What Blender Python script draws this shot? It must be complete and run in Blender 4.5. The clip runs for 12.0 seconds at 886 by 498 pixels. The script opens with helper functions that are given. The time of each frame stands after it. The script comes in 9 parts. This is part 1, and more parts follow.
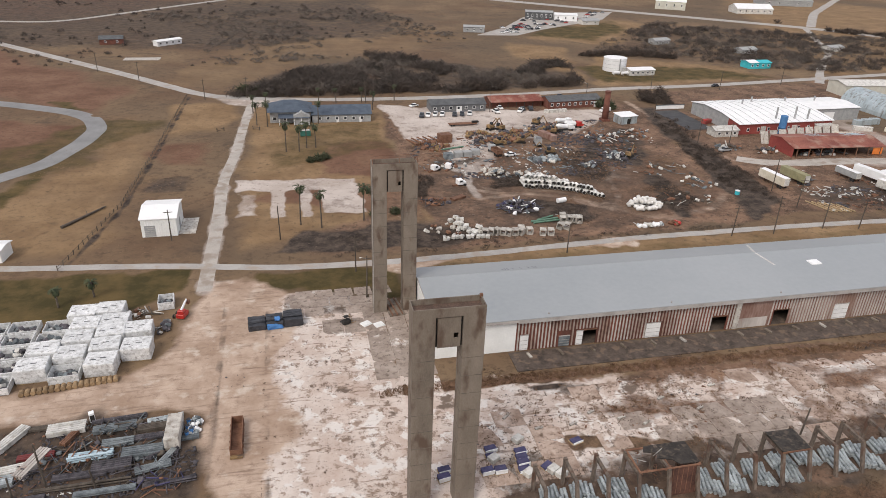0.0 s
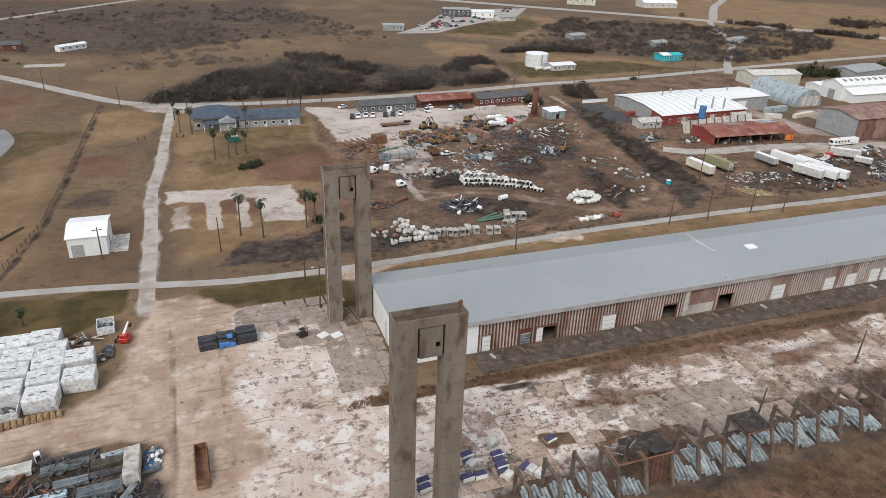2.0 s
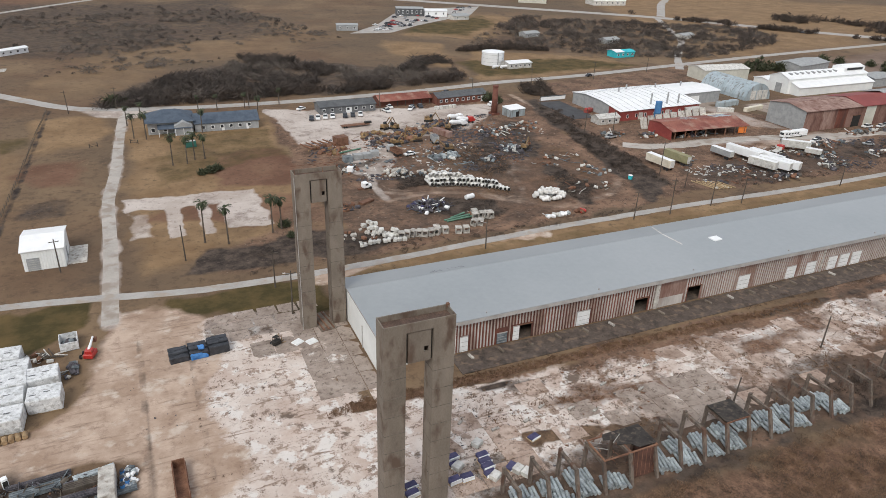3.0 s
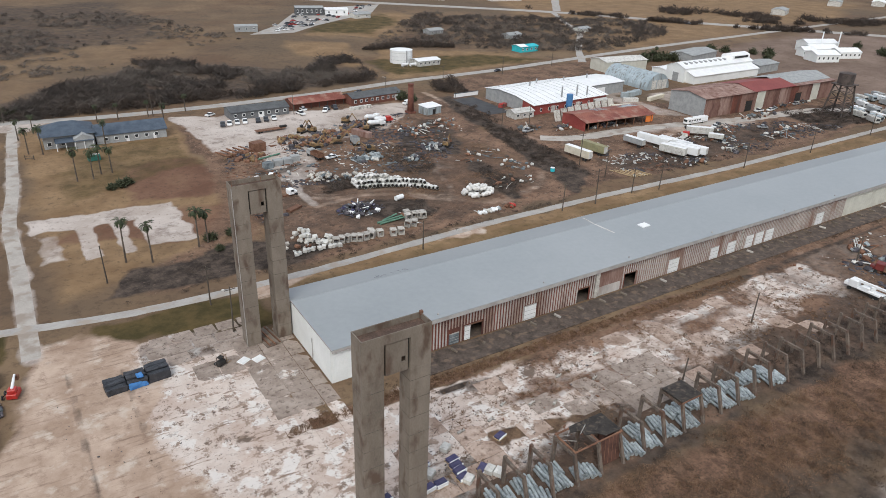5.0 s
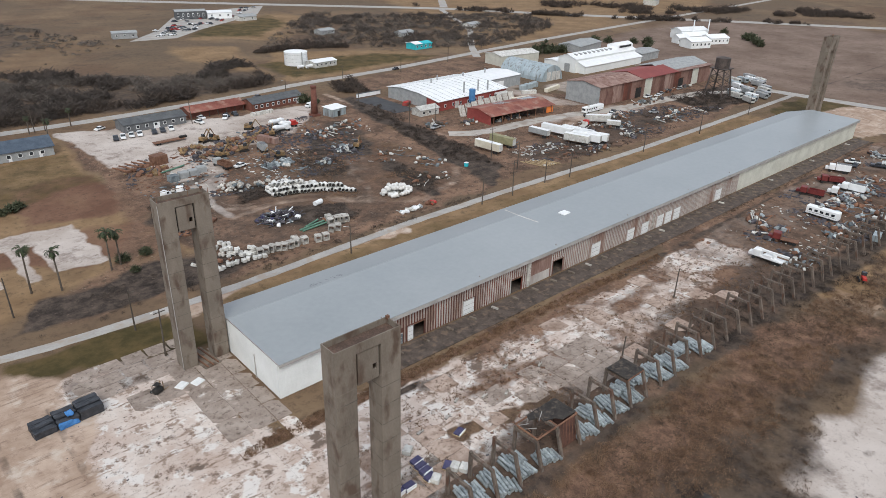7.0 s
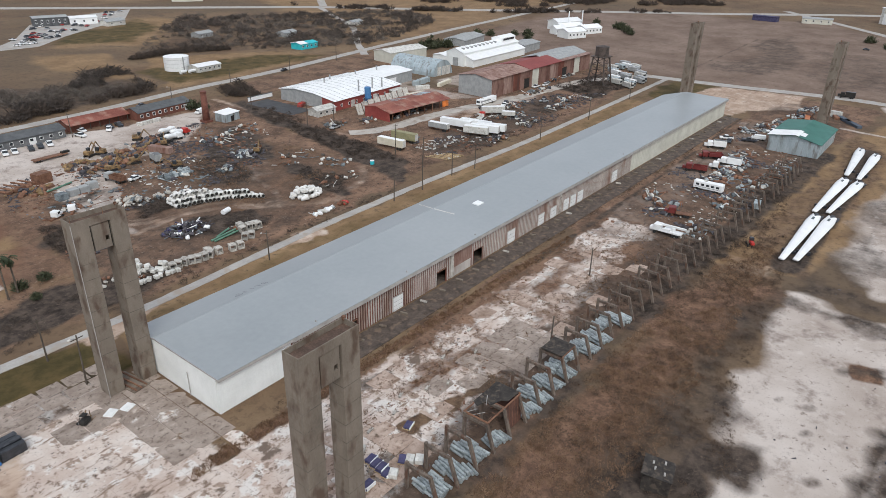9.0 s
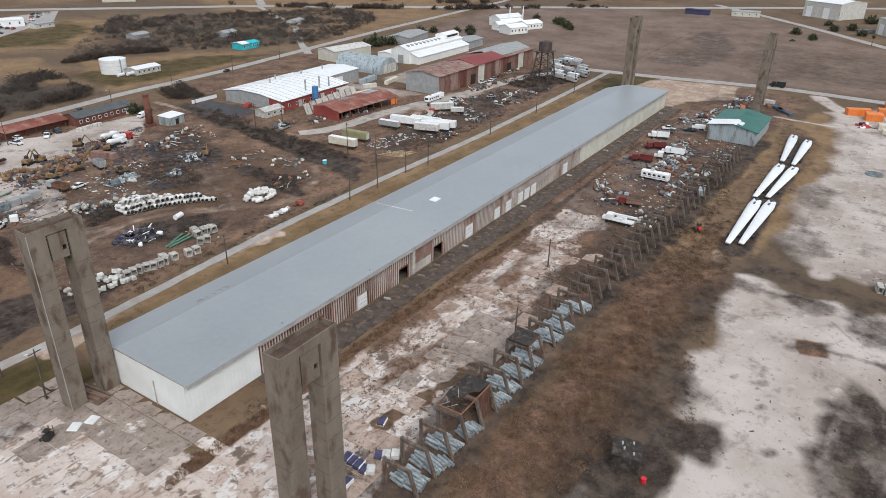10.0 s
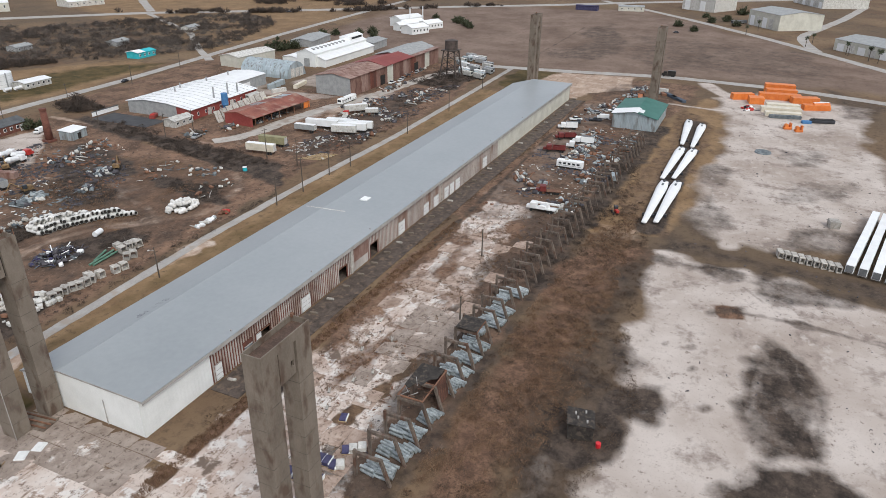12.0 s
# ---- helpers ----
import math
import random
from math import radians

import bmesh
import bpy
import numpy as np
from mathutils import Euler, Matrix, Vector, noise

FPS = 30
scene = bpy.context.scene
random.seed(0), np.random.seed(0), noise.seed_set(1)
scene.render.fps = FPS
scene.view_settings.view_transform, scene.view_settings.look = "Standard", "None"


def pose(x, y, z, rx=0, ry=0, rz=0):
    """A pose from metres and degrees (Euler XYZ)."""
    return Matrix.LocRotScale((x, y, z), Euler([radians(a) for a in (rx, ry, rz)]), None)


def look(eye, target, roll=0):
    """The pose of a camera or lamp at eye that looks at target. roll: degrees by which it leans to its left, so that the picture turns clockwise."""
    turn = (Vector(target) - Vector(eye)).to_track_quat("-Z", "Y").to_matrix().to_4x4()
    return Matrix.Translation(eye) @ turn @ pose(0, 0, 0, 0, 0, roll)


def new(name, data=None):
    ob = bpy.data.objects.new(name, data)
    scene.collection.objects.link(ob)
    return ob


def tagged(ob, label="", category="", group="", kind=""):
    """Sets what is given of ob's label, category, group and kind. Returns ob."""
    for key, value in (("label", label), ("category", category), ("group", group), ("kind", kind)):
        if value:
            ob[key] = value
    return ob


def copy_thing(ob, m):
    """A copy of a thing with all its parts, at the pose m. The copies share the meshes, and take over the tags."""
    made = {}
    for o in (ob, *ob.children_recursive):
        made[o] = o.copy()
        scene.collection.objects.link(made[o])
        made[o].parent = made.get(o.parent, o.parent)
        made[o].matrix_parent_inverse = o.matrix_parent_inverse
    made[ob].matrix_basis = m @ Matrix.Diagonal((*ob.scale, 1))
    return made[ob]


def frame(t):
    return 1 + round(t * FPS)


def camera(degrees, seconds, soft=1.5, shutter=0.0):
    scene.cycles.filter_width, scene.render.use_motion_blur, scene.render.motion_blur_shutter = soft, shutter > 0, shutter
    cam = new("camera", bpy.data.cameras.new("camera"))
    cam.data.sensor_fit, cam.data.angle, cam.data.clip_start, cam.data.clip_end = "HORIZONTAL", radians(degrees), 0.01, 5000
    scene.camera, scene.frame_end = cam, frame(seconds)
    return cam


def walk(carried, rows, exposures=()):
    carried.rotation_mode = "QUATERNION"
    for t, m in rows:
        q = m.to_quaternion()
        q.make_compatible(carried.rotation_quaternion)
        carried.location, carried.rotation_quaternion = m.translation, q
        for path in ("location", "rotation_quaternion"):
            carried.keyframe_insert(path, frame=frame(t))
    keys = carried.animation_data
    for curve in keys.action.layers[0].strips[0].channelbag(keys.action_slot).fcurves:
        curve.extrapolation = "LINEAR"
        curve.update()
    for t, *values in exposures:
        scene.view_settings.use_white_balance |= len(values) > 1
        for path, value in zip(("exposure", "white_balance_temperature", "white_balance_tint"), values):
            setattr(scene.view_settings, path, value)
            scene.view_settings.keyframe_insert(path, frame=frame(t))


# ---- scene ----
cam = camera(65.7, 12.0, soft=0.6)
PATH = [
    (0, (-25.73, -113.60, 82.12), (-23.68, -104.86, 77.73), 2.0),
    (0.5, (-27.29, -112.60, 82.47), (-24.99, -103.92, 78.06), 2.0),
    (1, (-28.94, -111.55, 82.45), (-26.37, -102.95, 78.05), 2.1),
    (1.5, (-30.51, -110.44, 82.34), (-27.66, -101.93, 77.94), 2.1),
    (2, (-32.14, -109.27, 82.21), (-29.00, -100.85, 77.82), 2.1),
    (2.5, (-33.72, -108.16, 82.03), (-30.29, -99.85, 77.65), 2.1),
    (3, (-35.29, -106.88, 82.06), (-31.56, -98.70, 77.68), 2.1),
    (5, (-41.49, -101.23, 81.97), (-36.58, -93.69, 77.60), 2.1),
    (5.5, (-43.15, -99.75, 81.86), (-37.94, -92.41, 77.50), 2.0),
    (6, (-44.69, -98.40, 81.90), (-39.19, -91.27, 77.53), 1.9),
    (6.5, (-46.35, -97.00, 81.88), (-40.55, -90.11, 77.52), 1.8),
    (7, (-47.69, -96.10, 82.02), (-41.62, -89.46, 77.67), 1.6),
    (9, (-53.88, -91.80, 82.20), (-46.75, -86.30, 77.84), 1.2),
    (9.5, (-55.54, -90.87, 82.40), (-48.20, -85.69, 78.03), 1.2),
    (10, (-57.08, -89.85, 82.56), (-49.52, -84.99, 78.18), 1.1),
    (10.5, (-58.85, -88.81, 82.57), (-51.10, -84.27, 78.19), 1.0),
    (11, (-60.47, -87.72, 82.65), (-52.54, -83.50, 78.26), 0.9),
    (11.5, (-62.36, -86.74, 82.78), (-54.27, -82.81, 78.40), 0.8),
    (12, (-64.21, -85.53, 82.81), (-56.00, -81.83, 78.46), 0.7),
]
WB = [(0, -0.01, 6700, 12), (1, -0.03, 6400, 8), (3, -0.03, 6400, 8), (6, -0.03, 6150, 7), (9, -0.05, 6150, 7), (12, -0.03, 6250, 8)]
walk(cam, [(t, look(e, g, r)) for t, e, g, r in PATH], WB)

# ---- light: bright overcast sky, a weak wide sun ----
SUN_EL, SUN_AZ = radians(46), radians(222)
world = bpy.data.worlds.new("overcast")
scene.world = world
world.use_nodes = True
wn = world.node_tree
sky = wn.nodes.new("ShaderNodeTexSky")
sky.sky_type = "NISHITA"
sky.sun_disc = False
sky.sun_elevation = SUN_EL
sky.sun_rotation = SUN_AZ
sky.air_density = 1.0
sky.dust_density = 6.0
sky.ozone_density = 1.0
haze = wn.nodes.new("ShaderNodeMixRGB")
haze.inputs[0].default_value = 0.75
haze.inputs[2].default_value = (7.2, 7.35, 8.0, 1)
wn.links.new(sky.outputs[0], haze.inputs[1])
wn.links.new(haze.outputs[0], wn.nodes["Background"].inputs[0])
wn.nodes["Background"].inputs[1].default_value = 0.11
sun = new("sun", bpy.data.lights.new("sun", "SUN"))
sun.data.energy = 1.7
sun.data.angle = radians(24)
sun.data.color = (1.0, 0.96, 0.9)
sun.matrix_world = look((0, 0, 300), (120 * math.sin(SUN_AZ) * -1, -120 * math.cos(SUN_AZ) , 300 - 124))

# ---- materials ----
def mat(name, a, b, scale=0.5, fine=6.0, rough=0.85, metal=0.0, bump=0.15, contrast=0.5, rnd=0.0, streak=None, dirt=None):
    """Two colours mixed by coarse and fine noise in metres; rnd: spread of value from piece to piece; streak: vertical stretch; dirt: third colour in blotches."""
    m = bpy.data.materials.new(name)
    m.use_nodes = True
    nt = m.node_tree
    N, L = nt.nodes, nt.links
    P = N["Principled BSDF"]
    geo = N.new("ShaderNodeNewGeometry")
    vec = geo.outputs["Position"]
    if streak:
        mp = N.new("ShaderNodeMapping")
        mp.inputs["Scale"].default_value = streak
        L.new(vec, mp.inputs[0])
        vec = mp.outputs[0]
    n1 = N.new("ShaderNodeTexNoise")
    n1.inputs["Scale"].default_value = scale
    n1.inputs["Detail"].default_value = 5
    n1.inputs["Roughness"].default_value = 0.62
    n2 = N.new("ShaderNodeTexNoise")
    n2.inputs["Scale"].default_value = fine
    n2.inputs["Detail"].default_value = 4
    L.new(vec, n1.inputs["Vector"])
    L.new(vec, n2.inputs["Vector"])
    add = N.new("ShaderNodeMath")
    add.operation = "MULTIPLY_ADD"
    L.new(n2.outputs["Fac"], add.inputs[0])
    add.inputs[1].default_value = 0.4
    L.new(n1.outputs["Fac"], add.inputs[2])
    mr = N.new("ShaderNodeMapRange")
    mr.inputs["From Min"].default_value = 0.7 - 0.3 * contrast
    mr.inputs["From Max"].default_value = 0.7 + 0.3 * contrast
    L.new(add.outputs[0], mr.inputs["Value"])
    mix = N.new("ShaderNodeMixRGB")
    mix.inputs[1].default_value = (*a, 1)
    mix.inputs[2].default_value = (*b, 1)
    L.new(mr.outputs[0], mix.inputs[0])
    col = mix.outputs[0]
    if dirt:
        n3 = N.new("ShaderNodeTexNoise")
        n3.inputs["Scale"].default_value = scale * 1.7
        n3.inputs["Detail"].default_value = 6
        off = N.new("ShaderNodeVectorMath")
        off.inputs[1].default_value = (31, 17, 5)
        L.new(vec, off.inputs[0])
        L.new(off.outputs[0], n3.inputs["Vector"])
        m3 = N.new("ShaderNodeMapRange")
        m3.inputs["From Min"].default_value = 0.52
        m3.inputs["From Max"].default_value = 0.66
        L.new(n3.outputs["Fac"], m3.inputs["Value"])
        mx = N.new("ShaderNodeMixRGB")
        mx.inputs[2].default_value = (*dirt, 1)
        L.new(m3.outputs[0], mx.inputs[0])
        L.new(col, mx.inputs[1])
        col = mx.outputs[0]
    if rnd:
        oi = N.new("ShaderNodeObjectInfo")
        r2 = N.new("ShaderNodeMapRange")
        r2.inputs["To Min"].default_value = 1 - rnd
        r2.inputs["To Max"].default_value = 1 + rnd
        L.new(oi.outputs["Random"], r2.inputs["Value"])
        hs = N.new("ShaderNodeHueSaturation")
        L.new(r2.outputs[0], hs.inputs["Value"])
        L.new(col, hs.inputs["Color"])
        col = hs.outputs[0]
    L.new(col, P.inputs["Base Color"])
    P.inputs["Roughness"].default_value = rough
    P.inputs["Metallic"].default_value = metal
    if bump:
        bp = N.new("ShaderNodeBump")
        bp.inputs["Strength"].default_value = bump
        bp.inputs["Distance"].default_value = 0.06
        L.new(add.outputs[0], bp.inputs["Height"])
        L.new(bp.outputs[0], P.inputs["Normal"])
    return m


CONCRETE = mat("old_concrete", (0.135, 0.11, 0.086), (0.255, 0.216, 0.174), 0.3, 7, bump=0.3, streak=(1, 1, 0.45), dirt=(0.105, 0.07, 0.05), contrast=0.9)
CONC_LIGHT = mat("pale_concrete", (0.36, 0.335, 0.3), (0.55, 0.525, 0.48), 0.6, 5, rnd=0.18, dirt=(0.27, 0.235, 0.2))
ROOF = mat("grey_membrane_roof", (0.27, 0.295, 0.308), (0.36, 0.38, 0.39), 0.022, 0.9, rough=0.36, bump=0.0, contrast=1.0)
FASCIA = mat("dull_grey_fascia", (0.33, 0.31, 0.29), (0.45, 0.43, 0.41), 0.4, 5, rough=0.6)
WHITE_WALL = mat("white_painted_sheet", (0.76, 0.78, 0.765), (0.86, 0.88, 0.865), 0.2, 3, rough=0.55, dirt=None)
CREAM_WALL = mat("cream_painted_sheet", (0.52, 0.51, 0.44), (0.66, 0.65, 0.57), 0.2, 3, rough=0.6)
RUST_WALL = mat("rust_brown_wall", (0.13, 0.06, 0.045), (0.28, 0.17, 0.135), 0.15, 2, rough=0.85, streak=(1, 1, 0.3), dirt=(0.1, 0.045, 0.035))
RUST_SHEET = mat("rust_stained_sheet", (0.1, 0.032, 0.02), (0.22, 0.075, 0.05), 0.15, 2, rough=0.85, streak=(1, 1, 0.3), dirt=(0.09, 0.04, 0.03))
RUST_FADED = mat("faded_pinkish_sheet", (0.2, 0.11, 0.085), (0.36, 0.25, 0.21), 0.2, 2, rough=0.85, streak=(1, 1, 0.3), dirt=(0.17, 0.08, 0.06))
CONC_JOINT = mat("stained_joint", (0.09, 0.075, 0.06), (0.17, 0.145, 0.12), 0.5, 4, bump=0.1)
FRAMEC = mat("stained_frame_concrete", (0.085, 0.066, 0.053), (0.19, 0.15, 0.12), 0.5, 4, bump=0.2, streak=(1, 1, 0.4), dirt=(0.11, 0.06, 0.04))
RIB_PALE = mat("pale_rib", (0.4, 0.36, 0.33), (0.58, 0.54, 0.5), 0.15, 2, rough=0.8, streak=(1, 1, 0.25), dirt=(0.28, 0.19, 0.15))
DOOR_WHITE = mat("white_door", (0.72, 0.73, 0.72), (0.84, 0.84, 0.83), 0.6, 4, rough=0.5)
# near-black: machine parts, and painted shade in gaps, drum mouths and doorways
DARK = mat("black_paint_and_shade", (0.012, 0.011, 0.01), (0.03, 0.027, 0.024), 0.5, 4)
ASPH = mat("worn_asphalt", (0.042, 0.032, 0.027), (0.135, 0.104, 0.084), 0.35, 2.2, dirt=(0.17, 0.122, 0.09), contrast=0.7)
ROADM = mat("pale_worn_road", (0.33, 0.31, 0.29), (0.43, 0.41, 0.385), 0.15, 2, dirt=(0.36, 0.31, 0.26))
GRAVEL = mat("crushed_gravel", (0.36, 0.325, 0.29), (0.49, 0.45, 0.405), 0.15, 3, dirt=(0.31, 0.26, 0.215))
GREY_RD = mat("smooth_grey_asphalt", (0.2, 0.2, 0.2), (0.27, 0.27, 0.27), 0.1, 2)
CHAR = mat("charred_black", (0.018, 0.015, 0.013), (0.05, 0.042, 0.036), 0.8, 5, dirt=(0.09, 0.07, 0.055))
RUST_BAY = mat("rust_brown_sheet", (0.06, 0.028, 0.021), (0.13, 0.06, 0.042), 0.5, 4)
GREY_DARK = mat("dark_tarmac", (0.045, 0.046, 0.05), (0.075, 0.076, 0.08), 0.2, 3)
THICKET = mat("bare_thicket_twigs", (0.04, 0.032, 0.028), (0.095, 0.076, 0.064), 0.1, 2, bump=0)
TRAY = mat("stained_tray", (0.07, 0.045, 0.034), (0.15, 0.095, 0.07), 0.5, 4)
TWIG = mat("dead_brush", (0.036, 0.027, 0.022), (0.085, 0.062, 0.048), 0.3, 2, bump=0)
BRUSH_GREY = mat("grey_brush", (0.085, 0.07, 0.06), (0.16, 0.135, 0.115), 0.3, 2, bump=0)
WEEDM = mat("dry_weeds", (0.14, 0.08, 0.046), (0.27, 0.168, 0.1), 0.5, 4, bump=0)
WEED_DK = mat("dark_weeds", (0.06, 0.04, 0.028), (0.14, 0.09, 0.058), 0.5, 4, bump=0)
LEAF = mat("palm_leaf", (0.03, 0.042, 0.02), (0.07, 0.085, 0.04), 0.8, 5, bump=0)
LEAF2 = mat("bush_leaf", (0.035, 0.045, 0.022), (0.075, 0.08, 0.04), 0.8, 5, bump=0)
BARK = mat("bark", (0.07, 0.055, 0.042), (0.14, 0.115, 0.09), 1.0, 6)
STEEL = mat("galvanised_steel", (0.25, 0.28, 0.29), (0.5, 0.545, 0.555), 0.8, 5, rough=0.45, metal=0.35, rnd=0.25)
GREYPALE = mat("light_blue_steel", (0.33, 0.45, 0.52), (0.48, 0.6, 0.66), 0.6, 5, rough=0.5, rnd=0.15)
RUSTY = mat("rusty_steel", (0.13, 0.06, 0.035), (0.25, 0.13, 0.08), 0.6, 5, rnd=0.2)
RUST_ROOF = mat("rusted_red_roof", (0.17, 0.045, 0.03), (0.3, 0.11, 0.075), 0.12, 2, rough=0.7, dirt=(0.33, 0.2, 0.15))
RED_PAINT = mat("red_painted_sheet", (0.22, 0.04, 0.035), (0.32, 0.075, 0.06), 0.2, 3, rough=0.6, rnd=0.1)
RED_ROOF = mat("dark_red_roof", (0.2, 0.035, 0.03), (0.26, 0.055, 0.045), 0.1, 2, rough=0.6)
DARK_SHINGLE = mat("dark_grey_shingle", (0.075, 0.08, 0.085), (0.12, 0.125, 0.13), 0.4, 6)
BLUE_SHINGLE = mat("blue_grey_shingle", (0.055, 0.075, 0.105), (0.09, 0.115, 0.15), 0.4, 6)
SIDING = mat("pale_grey_siding", (0.28, 0.29, 0.29), (0.38, 0.39, 0.39), 0.5, 5)
SIDING_DK = mat("faded_grey_paint", (0.19, 0.2, 0.215), (0.32, 0.33, 0.345), 0.6, 5)
DK_SIDING = mat("dark_grey_siding", (0.12, 0.125, 0.13), (0.18, 0.185, 0.19), 0.5, 5)
BRICK = mat("dark_red_brick", (0.12, 0.045, 0.032), (0.2, 0.08, 0.055), 0.6, 6, bump=0.3)
GLASS = mat("dark_window_glass", (0.03, 0.035, 0.04), (0.05, 0.055, 0.06), 0.3, 2, rough=0.1, bump=0)
WHITE = mat("white_paint", (0.79, 0.8, 0.8), (0.88, 0.89, 0.89), 0.3, 4, rough=0.4, bump=0.05, rnd=0.06)
WHITE_OLD = mat("chalky_white_paint", (0.6, 0.59, 0.56), (0.82, 0.815, 0.79), 0.5, 5, rough=0.6, rnd=0.1, dirt=(0.5, 0.47, 0.43))
OFFWHITE = mat("weathered_white", (0.5, 0.49, 0.46), (0.68, 0.67, 0.63), 0.6, 5, rough=0.6, rnd=0.12, dirt=(0.4, 0.38, 0.34))
WRAP = mat("white_plastic_wrap", (0.55, 0.56, 0.56), (0.8, 0.81, 0.81), 0.9, 7, rough=0.45, bump=0.5, rnd=0.08, dirt=(0.4, 0.4, 0.39))
GREENM = mat("green_sheet_roof", (0.025, 0.12, 0.095), (0.045, 0.17, 0.135), 0.2, 3, rough=0.5)
SILVER = mat("bluish_corrugated_sheet", (0.36, 0.43, 0.46), (0.5, 0.57, 0.6), 0.4, 4, rough=0.5, metal=0.3, streak=(1, 1, 0.2), dirt=(0.25, 0.25, 0.24))
ORANGE = mat("orange_machine_paint", (0.62, 0.16, 0.03), (0.75, 0.23, 0.05), 0.4, 4, rough=0.5, rnd=0.12)
YELLOW = mat("dull_yellow_machine_paint", (0.14, 0.088, 0.042), (0.3, 0.195, 0.088), 0.6, 5, rough=0.75, dirt=(0.1, 0.065, 0.045), rnd=0.3)
REDV = mat("red_vehicle_paint", (0.4, 0.025, 0.02), (0.52, 0.05, 0.04), 0.4, 4, rough=0.4)
MAROON = mat("maroon_truck_paint", (0.12, 0.018, 0.018), (0.2, 0.04, 0.035), 0.4, 4, rough=0.5)
TYRE = mat("black_rubber", (0.012, 0.012, 0.012), (0.03, 0.03, 0.03), 2, 10, rough=0.8)
TARP = mat("black_sheet", (0.018, 0.02, 0.025), (0.05, 0.053, 0.062), 0.8, 5, rough=0.5)
BLUE = mat("blue_tarp", (0.04, 0.16, 0.42), (0.08, 0.25, 0.55), 0.9, 6, rough=0.5)
AQUA = mat("aqua_paint", (0.03, 0.42, 0.5), (0.06, 0.52, 0.58), 0.4, 4)
BLUE_SILO = mat("blue_silo_paint", (0.05, 0.16, 0.36), (0.09, 0.24, 0.46), 0.5, 4)
NAVY = mat("navy_plastic", (0.035, 0.033, 0.085), (0.075, 0.07, 0.14), 0.8, 5, rnd=0.2)
WOODM = mat("grey_wood_pole", (0.06, 0.048, 0.038), (0.12, 0.1, 0.08), 0.8, 6, streak=(1, 1, 0.2))
PALLET = mat("pale_timber", (0.33, 0.24, 0.13), (0.45, 0.34, 0.2), 0.8, 6, rnd=0.15)
STRAW = mat("old_straw", (0.2, 0.13, 0.07), (0.36, 0.25, 0.14), 0.9, 7, rnd=0.2)
DARK_STEEL = mat("dark_stained_steel", (0.04, 0.033, 0.03), (0.105, 0.08, 0.068), 0.5, 4, rough=0.7)
KHAKI = mat("khaki_paint", (0.24, 0.23, 0.13), (0.33, 0.31, 0.18), 0.5, 5)
CREAM = mat("cream_paint", (0.58, 0.53, 0.42), (0.7, 0.65, 0.54), 0.4, 4, rough=0.5, rnd=0.1)
PILE_DK = mat("dark_scrap", (0.035, 0.033, 0.04), (0.11, 0.1, 0.11), 0.9, 5, rnd=0.3)
GREYBLUE = mat("dull_blue_grey_metal", (0.085, 0.1, 0.11), (0.2, 0.228, 0.24), 0.6, 5, rnd=0.25)
GREENPIPE = mat("dull_green_pipe", (0.08, 0.17, 0.12), (0.14, 0.26, 0.19), 0.6, 5)
BLUE_CAR = mat("dark_car_paint", (0.03, 0.035, 0.045), (0.06, 0.065, 0.08), 0.5, 4, rough=0.35)
SILVER_CAR = mat("silver_car_paint", (0.36, 0.37, 0.38), (0.48, 0.49, 0.5), 0.5, 4, rough=0.35, metal=0.3)
REDLAMP = mat("red_plastic", (0.6, 0.02, 0.03), (0.7, 0.03, 0.04), 1, 4, rough=0.4)


def layers(m):
    """Makers of noise, range and mix nodes for a weathered ground material."""
    N, L = m.node_tree.nodes, m.node_tree.links
    pos = N.new("ShaderNodeNewGeometry").outputs["Position"]

    def noi(scale, detail=5, rough=0.6, shift=0.0, stretch=None):
        n = N.new("ShaderNodeTexNoise")
        n.inputs["Scale"].default_value = scale
        n.inputs["Detail"].default_value = detail
        n.inputs["Roughness"].default_value = rough
        mp = N.new("ShaderNodeMapping")
        mp.inputs["Location"].default_value = (shift, shift * 0.7, 0)
        mp.inputs["Scale"].default_value = stretch or (1, 1, 1)
        L.new(pos, mp.inputs[0])
        L.new(mp.outputs[0], n.inputs["Vector"])
        return n.outputs["Fac"]

    def ramp(v, lo, hi):
        r = N.new("ShaderNodeMapRange")
        r.inputs["From Min"].default_value = lo
        r.inputs["From Max"].default_value = hi
        L.new(v, r.inputs["Value"])
        return r.outputs[0]

    def mixc(f, a, b):
        n = N.new("ShaderNodeMixRGB")
        L.new(f, n.inputs[0])
        for s, c in ((n.inputs[1], a), (n.inputs[2], b)):
            if isinstance(c, tuple):
                s.default_value = (*c, 1)
            else:
                L.new(c, s)
        return n.outputs[0]

    return noi, ramp, mixc


def soil_colour(noi, ramp, mixc):
    soil = mixc(ramp(noi(0.09, 8, 0.7, 4), 0.38, 0.62), (0.095, 0.06, 0.042), (0.255, 0.158, 0.106))
    soil = mixc(ramp(noi(0.55, 8, 0.75, 14), 0.52, 0.64), soil, (0.055, 0.04, 0.032))
    return mixc(ramp(noi(0.8, 8, 0.75, 64), 0.57, 0.66), soil, (0.34, 0.255, 0.195))


